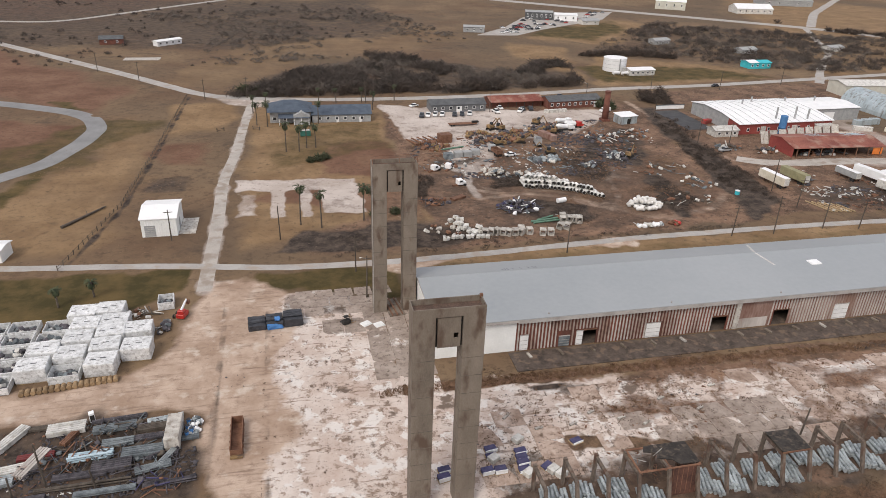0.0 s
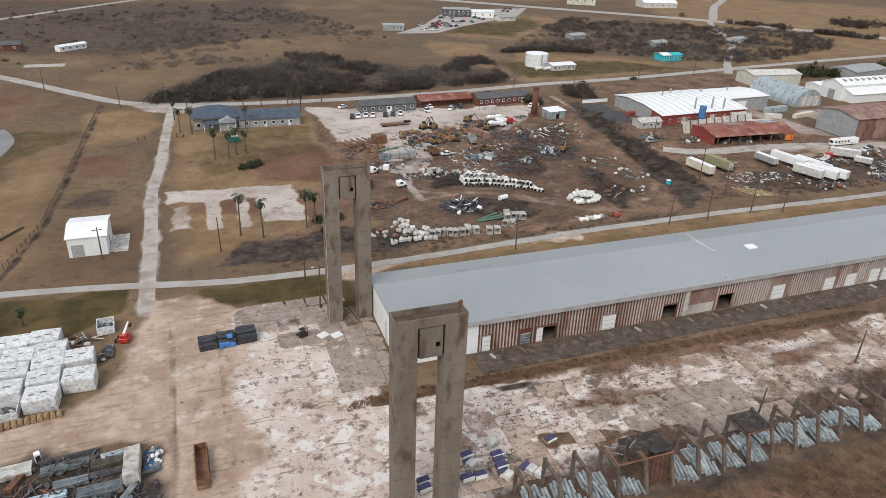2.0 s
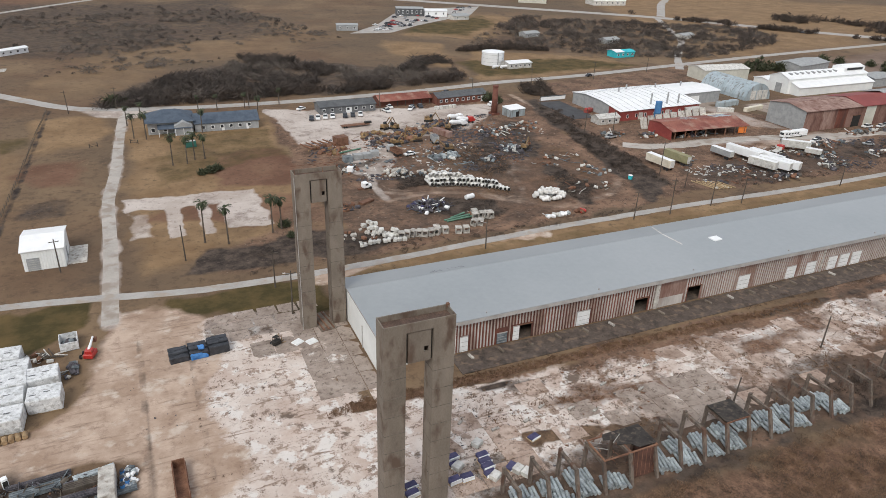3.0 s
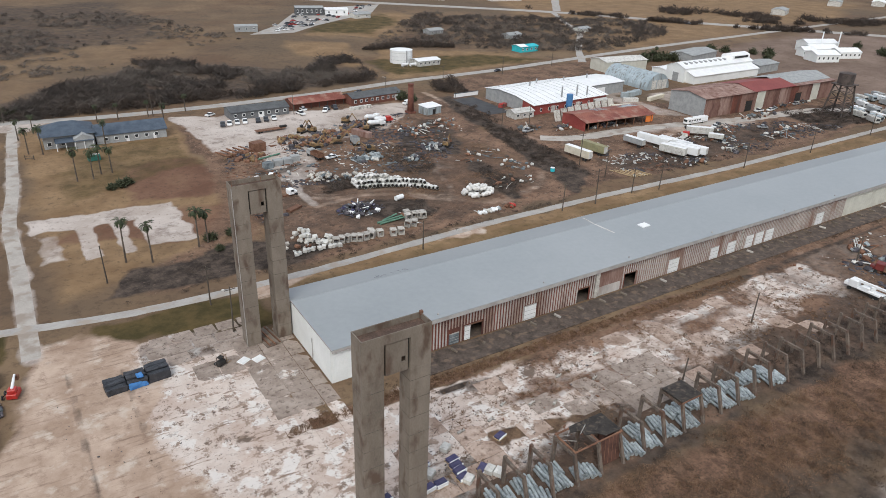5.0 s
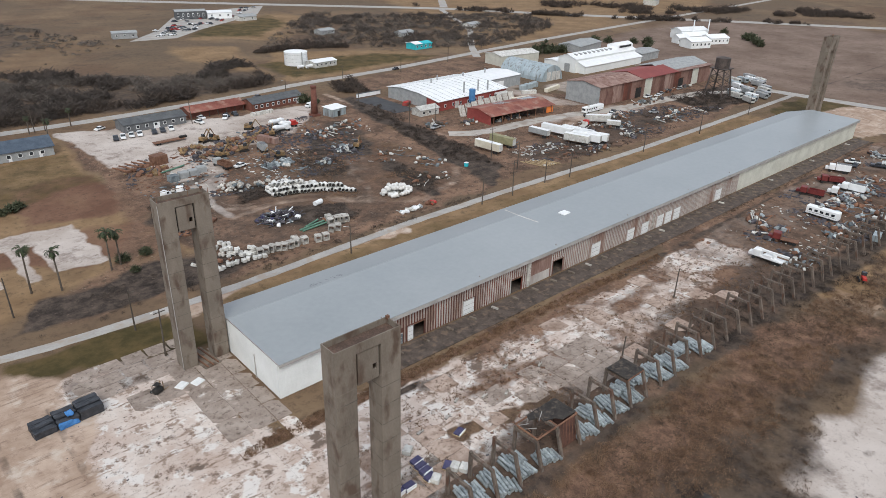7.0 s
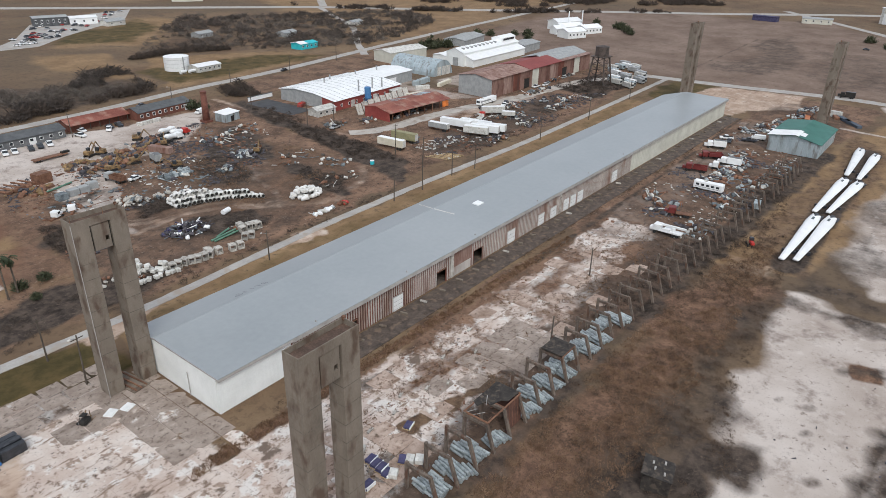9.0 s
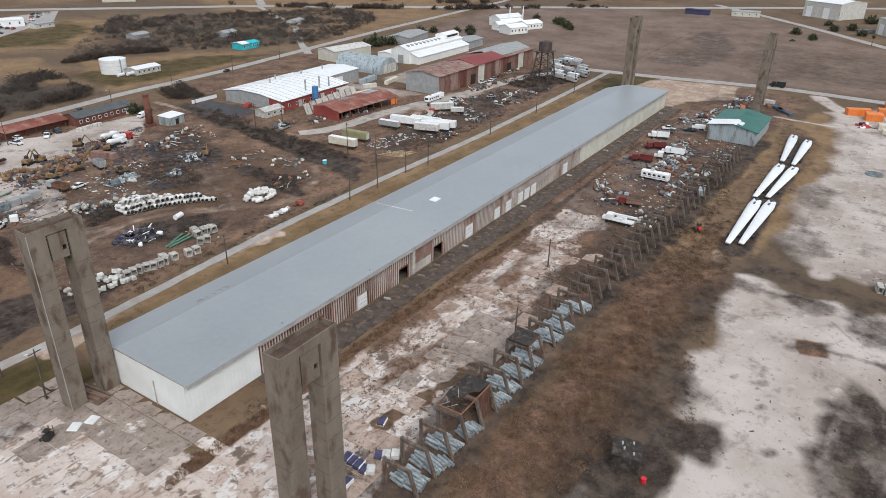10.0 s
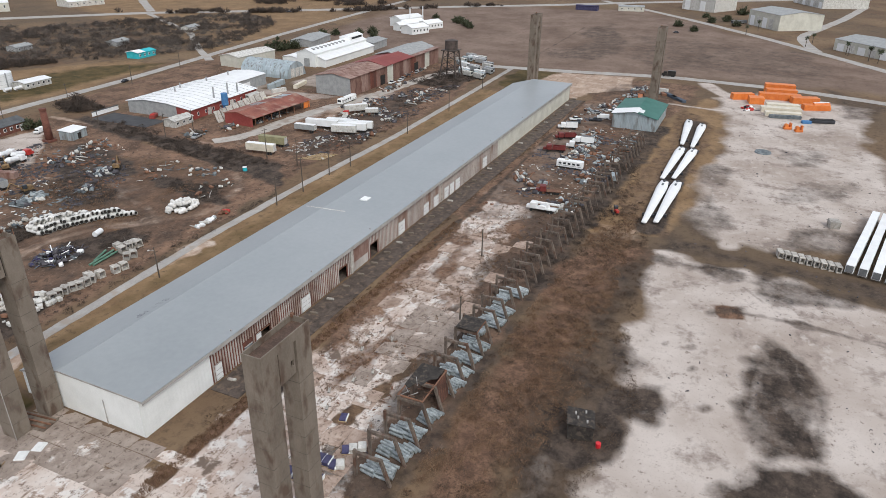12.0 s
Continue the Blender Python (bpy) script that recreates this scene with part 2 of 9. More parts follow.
def pale_colour(noi, ramp, mixc):
    pale = mixc(ramp(noi(0.09, 8, 0.65, 2), 0.4, 0.6), (0.5, 0.395, 0.335), (0.655, 0.58, 0.525))
    pale = mixc(ramp(noi(0.2, 9, 0.6, 22), 0.54, 0.57), pale, (0.68, 0.635, 0.595))
    pale = mixc(ramp(noi(0.35, 10, 0.7, 141), 0.56, 0.6), pale, (0.33, 0.25, 0.2))
    pale = mixc(ramp(noi(0.4, 9, 0.78, 41), 0.55, 0.61), pale, (0.22, 0.16, 0.125))
    pale = mixc(ramp(noi(0.13, 9, 0.7, 91), 0.59, 0.64), pale, (0.17, 0.128, 0.102))
    pale = mixc(ramp(noi(0.8, 6, 0.7, 35, (0.2, 1.0, 1)), 0.57, 0.65), pale, (0.25, 0.18, 0.135))
    return mixc(ramp(noi(1.3, 7, 0.75, 95), 0.6, 0.66), pale, (0.12, 0.09, 0.07))


def slab_material(name, cover, tone=None, grain=0.16):
    """Cast concrete whose weathering runs on from piece to piece; cover: how much of it is bare of soil."""
    m = bpy.data.materials.new(name)
    m.use_nodes = True
    N, L = m.node_tree.nodes, m.node_tree.links
    P = N["Principled BSDF"]
    P.inputs["Roughness"].default_value = 0.93
    P.inputs["Specular IOR Level"].default_value = 0.2
    noi, ramp, mixc = layers(m)
    col = pale_colour(noi, ramp, mixc)
    if tone:
        grey = mixc(ramp(noi(0.22, 9, 0.7, 51), 0.36, 0.62), tone[0], tone[1])
        grey = mixc(ramp(noi(0.9, 9, 0.75, 52), 0.53, 0.63), grey, tone[2])
        col = mixc(ramp(noi(0.1, 8, 0.65, 63), 0.6, 0.66), grey, col)
    col = mixc(ramp(noi(grain, 9, 0.68, 17), 0.86 - cover, 1.02 - cover), soil_colour(noi, ramp, mixc), col)
    info = N.new("ShaderNodeObjectInfo")
    r = N.new("ShaderNodeMapRange")
    r.inputs["To Min"].default_value, r.inputs["To Max"].default_value = 0.93, 1.05
    L.new(info.outputs["Random"], r.inputs["Value"])
    hs = N.new("ShaderNodeHueSaturation")
    L.new(r.outputs[0], hs.inputs["Value"])
    L.new(col, hs.inputs["Color"])
    L.new(hs.outputs[0], P.inputs["Base Color"])
    b = N.new("ShaderNodeBump")
    b.inputs["Strength"].default_value = 0.4
    b.inputs["Distance"].default_value = 0.1
    L.new(noi(1.5, 6, 0.7), b.inputs["Height"])
    L.new(b.outputs[0], P.inputs["Normal"])
    return m


SLAB = slab_material("cast_slab", 0.9)
SLAB_GREY = slab_material("grey_cast_slab", 0.86, ((0.24, 0.19, 0.158), (0.4, 0.335, 0.288), (0.14, 0.108, 0.088)))
SLAB_WORN = slab_material("worn_cast_slab", 0.6, ((0.27, 0.19, 0.145), (0.5, 0.395, 0.33), (0.15, 0.105, 0.078)), 0.3)

# ---- helpers for meshes ----
def thing(name, x, y, rz=0.0, label="", category="", group="", z=0.0, kind=""):
    e = new(name)
    e.empty_display_size = 0.5
    e.matrix_world = pose(x, y, z, 0, 0, rz)
    return tagged(e, label, category, group, kind)


def part(name, bm, material, parent=None, label="", smooth=False):
    me = bpy.data.meshes.new(name)
    if smooth:
        for f in bm.faces:
            f.smooth = True
    bm.to_mesh(me)
    bm.free()
    for m in (material if isinstance(material, (list, tuple)) else [material]):
        me.materials.append(m)
    ob = new(name, me)
    if parent is not None:
        ob.parent = parent
    if label:
        ob["label"] = label
    return ob


def share(name, me, parent, m):
    ob = new(name, me)
    ob.parent = parent
    ob.matrix_basis = m
    return ob


def raw(name, verts, faces, material, parent=None, label=""):
    me = bpy.data.meshes.new(name)
    me.from_pydata(verts, [], faces)
    me.materials.append(material)
    ob = new(name, me)
    if parent is not None:
        ob.parent = parent
    if label:
        ob["label"] = label
    return ob


def B(x0, x1, y0, y1, z0, z1, bm=None, m=None):
    """A box between two corners."""
    bm = bm or bmesh.new()
    vs = [bm.verts.new(p) for p in ((x0, y0, z0), (x1, y0, z0), (x1, y1, z0), (x0, y1, z0), (x0, y0, z1), (x1, y0, z1), (x1, y1, z1), (x0, y1, z1))]
    if m is not None:
        for v in vs:
            v.co = m @ v.co
    for q in ((3, 2, 1, 0), (4, 5, 6, 7), (0, 1, 5, 4), (1, 2, 6, 5), (2, 3, 7, 6), (3, 0, 4, 7)):
        bm.faces.new([vs[i] for i in q])
    return bm


def bev(bm, w=0.05, seg=1):
    bmesh.ops.bevel(bm, geom=bm.edges[:], offset=w, segments=seg, affect="EDGES", profile=0.6)
    return bm


def tube(a, b, r0, r1=None, n=10, bm=None, caps=True):
    """A round bar from a to b."""
    bm = bm or bmesh.new()
    r1 = r0 if r1 is None else r1
    a, b = Vector(a), Vector(b)
    q = (b - a).to_track_quat("Z", "Y")
    ra, rb = [], []
    for i in range(n):
        w = 2 * math.pi * i / n
        d = q @ Vector((math.cos(w), math.sin(w), 0))
        ra.append(bm.verts.new(a + d * r0))
        rb.append(bm.verts.new(b + d * max(r1, 0.001)))
    for i in range(n):
        j = (i + 1) % n
        bm.faces.new((ra[i], ra[j], rb[j], rb[i]))
    if caps:
        bm.faces.new(ra[::-1])
        bm.faces.new(rb)
    return bm


def prism(pts, z0, z1, bm=None):
    """A flat outline raised from z0 to z1."""
    bm = bm or bmesh.new()
    lo = [bm.verts.new((x, y, z0)) for x, y in pts]
    hi = [bm.verts.new((x, y, z1)) for x, y in pts]
    n = len(pts)
    bm.faces.new(lo[::-1])
    bm.faces.new(hi)
    for i in range(n):
        j = (i + 1) % n
        bm.faces.new((lo[i], lo[j], hi[j], hi[i]))
    return bm


def extr(profile, x0, x1, bm=None):
    """An outline in (y, z) drawn along x."""
    bm = bm or bmesh.new()
    a = [bm.verts.new((x0, y, z)) for y, z in profile]
    b = [bm.verts.new((x1, y, z)) for y, z in profile]
    n = len(profile)
    bm.faces.new(a[::-1])
    bm.faces.new(b)
    for i in range(n):
        j = (i + 1) % n
        bm.faces.new((a[i], a[j], b[j], b[i]))
    bmesh.ops.recalc_face_normals(bm, faces=bm.faces[:])
    return bm


def ribbon(pts, w, z, name, material, label, jitter=0.0, seg=3.0):
    """A road along a line of (x, y), w wide, with worn edges."""
    rng = random.Random(name)
    P = []
    for (ax, ay), (bx, by) in zip(pts, pts[1:]):
        n = max(1, int(math.hypot(bx - ax, by - ay) / seg))
        P += [(ax + (bx - ax) * i / n, ay + (by - ay) * i / n) for i in range(n)]
    P.append(pts[-1])
    for _ in range(6):
        P = [P[0]] + [((P[i - 1][0] + 2 * P[i][0] + P[i + 1][0]) / 4, (P[i - 1][1] + 2 * P[i][1] + P[i + 1][1]) / 4) for i in range(1, len(P) - 1)] + [P[-1]]
    bm = bmesh.new()
    rows = []
    for i, (x, y) in enumerate(P):
        a, b = P[max(i - 1, 0)], P[min(i + 1, len(P) - 1)]
        d = Vector((b[0] - a[0], b[1] - a[1], 0)).normalized()
        s = Vector((-d.y, d.x, 0))
        l, r = w / 2 + rng.uniform(-jitter, jitter), w / 2 + rng.uniform(-jitter, jitter)
        c = Vector((x, y, z))
        rows.append([bm.verts.new(c + s * l - Vector((0, 0, z + 0.15))), bm.verts.new(c + s * l), bm.verts.new(c + Vector((0, 0, 0.03))), bm.verts.new(c - s * r), bm.verts.new(c - s * r - Vector((0, 0, z + 0.15)))])
    for a, b in zip(rows, rows[1:]):
        for k in range(4):
            bm.faces.new((a[k], b[k], b[k + 1], a[k + 1]))
    bmesh.ops.recalc_face_normals(bm, faces=bm.faces[:])
    ob = part(name, bm, material)
    return tagged(ob, label, "road", kind="structure")

# ---- ground: one sheet to the horizon, with zones of soil, grass and old paving ----
def lattice(x, y, cell, seed):
    r = np.random.RandomState(seed).rand(257, 257)
    u, v = x / cell, y / cell
    i, j = np.floor(u).astype(int), np.floor(v).astype(int)
    f, g = u - i, v - j
    f, g = f * f * (3 - 2 * f), g * g * (3 - 2 * g)
    a, b, c, d = r[i % 257, j % 257], r[(i + 1) % 257, j % 257], r[i % 257, (j + 1) % 257], r[(i + 1) % 257, (j + 1) % 257]
    return (a * (1 - f) + b * f) * (1 - g) + (c * (1 - f) + d * f) * g - 0.5


def cloud(x, y, cell, seed):
    return lattice(x, y, cell, seed) + 0.5 * lattice(x, y, cell / 2.1, seed + 1) + 0.25 * lattice(x, y, cell / 4.3, seed + 2)


def inside(x, y, pts):
    """Distance into an outline (positive inside)."""
    dist = np.full(x.shape, 1e9)
    odd = np.zeros(x.shape, bool)
    for (ax, ay), (bx, by) in zip(pts, pts[1:] + pts[:1]):
        t = np.clip(((x - ax) * (bx - ax) + (y - ay) * (by - ay)) / ((bx - ax) ** 2 + (by - ay) ** 2), 0, 1)
        dist = np.minimum(dist, np.hypot(x - ax - t * (bx - ax), y - ay - t * (by - ay)))
        odd ^= ((ay > y) != (by > y)) & (x < (bx - ax) * (y - ay) / (by - ay + 1e-12) + ax)
    return np.where(odd, dist, -dist)


def axis(lo, hi, step, far, grow):
    a = list(np.arange(lo, hi + 0.01, step))
    s, p = step, hi
    up = []
    while p < far:
        s *= grow
        p += s
        up.append(p)
    s, p = step, lo
    dn = []
    while p > -far:
        s *= grow
        p -= s
        dn.append(p)
    return np.array(dn[::-1] + a + up)


gx, gy = axis(-95, 310, 0.85, 4500, 1.06), axis(-128, 200, 0.85, 4500, 1.06)
X, Y = np.meshgrid(gx, gy, indexing="ij")
x, y = X.ravel(), Y.ravel()
ZONE = {k: np.zeros(len(x)) for k in ("paved", "sand", "dirt", "weed", "scrub", "lawn", "clay", "rust", "red", "tan", "fallow")}


def zone(kind, value, soft, rough, pts, seed=0):
    """Raises a zone's weight within an outline; rough: metres by which its edge wanders."""
    d = inside(x, y, pts) + rough * 2 * cloud(x, y, max(rough * 4, 4), seed + 11)
    w = np.clip(d / soft + 0.5, 0, 1)
    ZONE[kind] = ZONE[kind] * (1 - w) + value * w if value < 0.02 else np.maximum(ZONE[kind], value * w)


def trail(kind, value, width, soft, pts, seed=0):
    """A strip along a line of points, such as wheel tracks."""
    dist = np.full(x.shape, 1e9)
    for (ax, ay), (bx, by) in zip(pts, pts[1:]):
        t = np.clip(((x - ax) * (bx - ax) + (y - ay) * (by - ay)) / ((bx - ax) ** 2 + (by - ay) ** 2), 0, 1)
        dist = np.minimum(dist, np.hypot(x - ax - t * (bx - ax), y - ay - t * (by - ay)))
    w = np.clip((width / 2 - dist + 1.2 * cloud(x, y, 5, seed + 31)) / soft + 0.5, 0, 1)
    ZONE[kind] = np.maximum(ZONE[kind], value * w)


# brown soil of the scrapyard and works
zone("dirt", 0.8, 5, 3, [(14, 49), (12, 120), (16, 200), (130, 205), (142, 180), (128, 120), (118, 56), (60, 52)])
zone("dirt", 0.55, 6, 4, [(-24, 52), (-26, 66), (-8, 72), (14, 120), (16, 50)])
zone("dirt", 0.75, 4, 3, [(118, 56), (128, 110), (146, 190), (215, 150), (240, 130), (345, 100), (350, 62), (250, 53)])
zone("dirt", 0.75, 5, 4, [(118, -46), (118, -7), (345, -6), (345, -60), (262, -52), (180, -44)])
zone("dirt", 0.8, 4, 3, [(-2, -9.5), (125, -11), (160, -44), (-2, -46)])
zone("dirt", 0.6, 4, 3, [(150, 190), (170, 222), (300, 240), (300, 200), (215, 185)])
zone("dirt", 0.18, 20, 10, [(350, 60), (360, -160), (520, -160), (520, 20), (560, 120), (480, 140)])
# pale sand of the lanes
zone("sand", 0.95, 5, 2.5, [(-110, -8), (-110, 2), (-80, 1), (-60, 2), (-54, 12), (-52, 30), (-46, 40), (-34, 39), (-29, 26), (-24, -60), (-30, -80), (-43, -80), (-44, -9), (-60, -7)])
zone("clay", 0.85, 3, 2, [(18, 150), (16, 205), (66, 192), (124, 186), (104, 160), (88, 147), (60, 146), (49, 126), (35, 103), (28, 115), (34, 140)])
trail("clay", 0.7, 4, 2, [(46, 138), (48, 124), (42, 115), (34, 106)])
trail("sand", 0.6, 2.2, 1.5, [(36, 110), (32, 100), (33, 92), (38, 88.5), (48, 87), (57, 84), (68, 76), (76, 74), (80, 85), (83, 97), (85, 115), (83, 140), (78, 152)])
trail("sand", 0.5, 1.6, 1.5, [(38, 110), (34.5, 101), (35.5, 94), (40, 91), (48, 89.5), (58, 86.5)])
trail("tan", 1.0, 8, 3, [(130, 106), (121, 82), (106, 67), (87, 61), (78, 70), (68, 75), (60, 86), (50, 92)])
trail("sand", 0.42, 5, 3, [(130, 106), (121, 82), (106, 67), (87, 61), (78, 70), (68, 75), (60, 86), (50, 92)])
zone("clay", 0.6, 4, 2, [(89, 109), (99, 107), (90, 94), (81, 95)])
zone("sand", 0.75, 4, 2, [(282, -4), (284, 26), (300, 34), (345, 22), (350, -20), (318, -24), (300, -8)])
zone("sand", 0.85, 2, 1, [(-2, 38), (-6, 44), (8, 46), (16, 45), (6, 40)])
zone("sand", 0.8, 2, 1, [(52, 45), (60, 50), (72, 49), (66, 43)])
zone("sand", 0.55, 6, 3, [(196, 88), (206, 100), (236, 98), (250, 92), (226, 84)])
trail("scrub", 0.55, 0.9, 0.9, [(-43, 30), (-42.6, 8), (-42.2, -20), (-42, -50)], 2)
trail("scrub", 0.5, 0.9, 0.9, [(-33.6, 24), (-33.4, 0), (-33, -40)], 3)
for k, dx in enumerate((0, 2.2, 6.0, 8.4)):
    trail("dirt", 0.62, 0.9, 1.0, [(-48 + dx * 0.6, 36), (-50 + dx * 0.7, 18), (-55 + dx * 0.5, 7 - dx), (-68, 1 - dx), (-84, -2 - dx * 0.6)], 40 + k)
trail("sand", 0.5, 4.5, 3, [(139.5, 200), (139, 158), (135.5, 123), (141, 109)], 190)
trail("clay", 0.85, 3.0, 2, [(47, 120), (40, 113), (34, 107), (31.5, 98), (32.5, 86)], 191)
trail("sand", 0.62, 3.0, 2, [(32.5, 84), (48, 87), (60, 82), (67, 74), (82, 62), (104, 66)], 192)
# old paving
zone("paved", 0.9, 9, 3.5, [(-33, -80), (-31, 8), (-27, 32), (-10, 27), (-4, 0), (-2, -9), (14, -11), (36, -11), (44, -32), (14, -36), (0, -44), (-4, -80)])
zone("paved", 0.52, 6, 3, [(-2, -11), (92, -13), (128, -14), (138, -26), (84, -34), (40, -36), (-2, -37)], 5)
zone("paved", 0.58, 7, 4, [(54, -14), (130, -15), (132, -27), (54, -27)], 6)
zone("paved", 0.3, 6, 3, [(10, -26), (90, -29), (90, -44), (10, -44)], 5)
zone("clay", 0.97, 7, 3.0, [(20, -150), (19, -71), (34, -75), (40, -74), (47, -81), (52, -80), (53, -74), (60, -74), (72, -68), (87, -72), (99, -70), (117, -71), (114, -98), (108, -125), (96, -150)], 7)
zone("clay", 0.5, 7, 3, [(33, -63), (22, -60), (13, -62), (12, -70), (20, -69)], 8)
zone("clay", 0.66, 9, 4, [(128, -82), (128, -98), (136, -118), (170, -135), (260, -135), (330, -140), (345, -90), (318, -68), (262, -72), (240, -76), (200, -74), (147, -72)], 9)
zone("tan", 0.9, 6, 3, [(167, -49), (235, -50), (290, -56), (323, -68), (284, -76), (215, -79), (162, -73), (127, -69), (123, -50), (143, -48)], 50)
trail("clay", 0.9, 7, 5, [(300, -84), (250, -92), (211, -92), (159, -88), (130, -87)], 51)
trail("clay", 0.85, 9, 5, [(350, -60), (318, -76), (304, -84), (296, -110)], 52)
trail("clay", 0.7, 3, 2, [(294, -48), (291, -67), (292, -92)], 53)
# dry fields
zone("tan", 0.7, 30, 15, [(300, 250), (420, 262), (700, 292), (900, 400), (520, 720), (400, 520), (330, 330)], 120)
zone("tan", 0.45, 30, 15, [(350, 70), (345, 235), (560, 262), (640, 180), (560, 90), (480, 0)], 121)
zone("tan", 0.75, 8, 4, [(-42, 56), (-42, 205), (14, 205), (14, 72), (-20, 66)], 91)
trail("clay", 0.66, 4.6, 2.4, [(-48.3, 36), (-48, 74), (-48.8, 111), (-46.1, 141), (-45, 171), (-43.3, 205), (-41, 221)], 92)
zone("clay", 0.8, 4, 2, [(-62, 226), (-50, 210), (-38, 205), (-26, 218), (-40, 224)], 93)
zone("clay", 0.5, 8, 5, [(150, 100), (165, 108), (215, 102), (300, 88), (300, 80), (230, 84), (180, 96)], 94)
zone("clay", 0.5, 8, 4, [(215, 120), (232, 104), (234, 150), (296, 152), (296, 124), (240, 124), (238, 196), (210, 180)], 95)
zone("clay", 0.36, 8, 4, [(130, -12), (285, -8), (285, -34), (200, -34), (130, -30)], 96)
trail("scrub", 0.75, 1.6, 1.2, [(90, -11.5), (160, -11), (280, -8)], 97)
trail("scrub", 0.6, 1.2, 1.2, [(128, -17), (200, -16), (285, -13)], 98)
zone("red", 0.85, 14, 6, [(-260, 430), (-104, 251), (-104, 195), (-131, 215), (-159, 240), (-300, 300), (-600, 420)], 54)
zone("red", 0.85, 8, 4, [(-160, 200), (-112, 184), (-107, 158), (-122, 130), (-180, 118)], 55)
zone("red", 0.7, 8, 5, [(-77, 155), (-51, 162), (-53, 125), (-71, 128)], 56)
zone("red", 0.8, 5, 3, [(-14, 148), (14, 150), (12, 112), (-18, 110)], 57)
zone("red", 0.7, 5, 3, [(-40, 92), (-8, 76), (10, 74), (10, 96), (-20, 112)], 58)
zone("red", 0.6, 30, 15, [(-500, 520), (-200, 480), (-120, 590), (-40, 720), (-300, 1200), (-900, 1000)], 59)
zone("fallow", 0.9, 25, 12, [(352, 66), (362, -160), (430, -160), (545, -80), (690, 35), (640, 190), (560, 260), (470, 240), (350, 232)], 180)
zone("red", 0.3, 25, 12, [(355, 60), (365, -150), (480, -110), (510, 20), (560, 90), (480, 150)], 60)
zone("tan", 0.85, 8, 4, [(-75, 212), (-50, 213), (-50, 168), (-76, 166)], 61)
zone("tan", 0.7, 12, 6, [(-104, 200), (-84, 205), (-78, 114), (-80, 56), (-130, 62), (-112, 110), (-96, 140)], 62)
zone("tan", 0.9, 10, 5, [(154, 392), (267, 495), (289, 457), (204, 358)], 63)
zone("tan", 0.9, 6, 4, [(172, 322), (257, 279), (250, 248), (193, 236), (140, 236)], 64)
zone("tan", 0.75, 10, 6, [(128, 377), (175, 355), (133, 240), (126, 300), (109, 325)], 65)
zone("tan", 0.4, 14, 8, [(-100, 245), (-60, 240), (-10, 310), (60, 350), (110, 390), (60, 470), (-60, 380)], 66)
zone("tan", 0.7, 12, 6, [(295, 246), (350, 310), (412, 305), (440, 290), (400, 262)], 67)
zone("lawn", 0.8, 4, 2, [(-116, 112), (-108, 129), (-104, 121), (-111, 97), (-130, 96)], 68)
zone("lawn", 0.7, 3, 2, [(-132, 225), (-124, 223), (-112, 208), (-122, 208)], 69)
# white pad beside the lane
zone("clay", 1.0, 2, 0.8, [(-44, 101), (-45, 111), (-6, 108), (-5, 78), (-17, 80), (-18, 99)])
zone("clay", 0.9, 1.5, 0.6, [(-33, 78), (-33, 100), (-29, 100), (-29, 78)])
zone("clay", 0.9, 1.5, 0.6, [(-24.5, 77), (-24.5, 100), (-21, 100), (-21, 77)])
zone("clay", 0.55, 2, 1, [(-43, 80), (-43, 98), (-37, 98), (-37, 80)])
# weeds
zone("rust", 0.85, 6, 3.5, [(-14, -50), (10, -48), (43, -47.5), (92, -47.5), (109, -49), (120, -62), (117, -67), (94, -64), (71, -62), (50, -62), (22, -60), (2, -60)], 70)
zone("rust", 0.62, 3, 2, [(21, -21), (34, -16.5), (46, -20.5), (53, -22.5), (55, -29), (44, -28.5), (39, -25.5), (26, -24)], 71)
zone("rust", 0.62, 3, 2, [(75, -19), (89, -17), (98, -12.5), (110, -15), (104, -22), (90, -21), (76, -25)], 72)
zone("rust", 0.6, 3, 2, [(58, -11), (69, -12), (88, -18), (79, -19.5), (61, -15)], 73)
zone("rust", 0.42, 4, 2.5, [(58, -28), (70, -22), (100, -26), (128, -24), (130, -36), (90, -36), (60, -34)], 77)
trail("rust", 0.8, 1.0, 0.9, [(26.5, -24.5), (26.7, -28.4), (26.6, -33.5)], 74)
trail("rust", 0.8, 1.3, 0.9, [(41.5, -28.5), (43, -31), (45, -35)], 75)
trail("rust", 0.7, 0.9, 0.9, [(-14, -27), (4, -28.5), (18, -29)], 76)
zone("rust", 1.0, 1.2, 0.6, [(-15, -10.4), (-12, -8.0), (46, -8.7), (112, -10.6), (112, -12.4), (46, -11.0)], 150)
trail("scrub", 0.9, 1.4, 0.9, [(17.2, -12.6), (25.8, -12.8)], 78)
zone("scrub", 0.72, 2, 1, [(18.5, -14.1), (27.6, -13.3), (29.4, -15.3), (22.3, -16.6)], 79)
zone("weed", 0.95, 1.2, 0.6, [(-15, -10.6), (-12, -7.6), (46, -8.4), (112, -10.4), (112, -13), (46, -11.4)])
zone("weed", 0.7, 7, 4, [(-20, -78), (-10, -45), (56, -45.5), (122, -48), (126, -66), (100, -68), (80, -65), (56, -67), (33, -62), (10, -64)])
zone("sand", 0.4, 7, 4, [(84, -51), (128, -52), (134, -61), (100, -61)], 196)
zone("weed", 0.36, 5, 3, [(58, -30), (64, -13), (125, -15), (126, -28)])
zone("weed", 0.9, 1.5, 0.8, [(41, -31), (43, -35), (18, -30), (18, -27)])
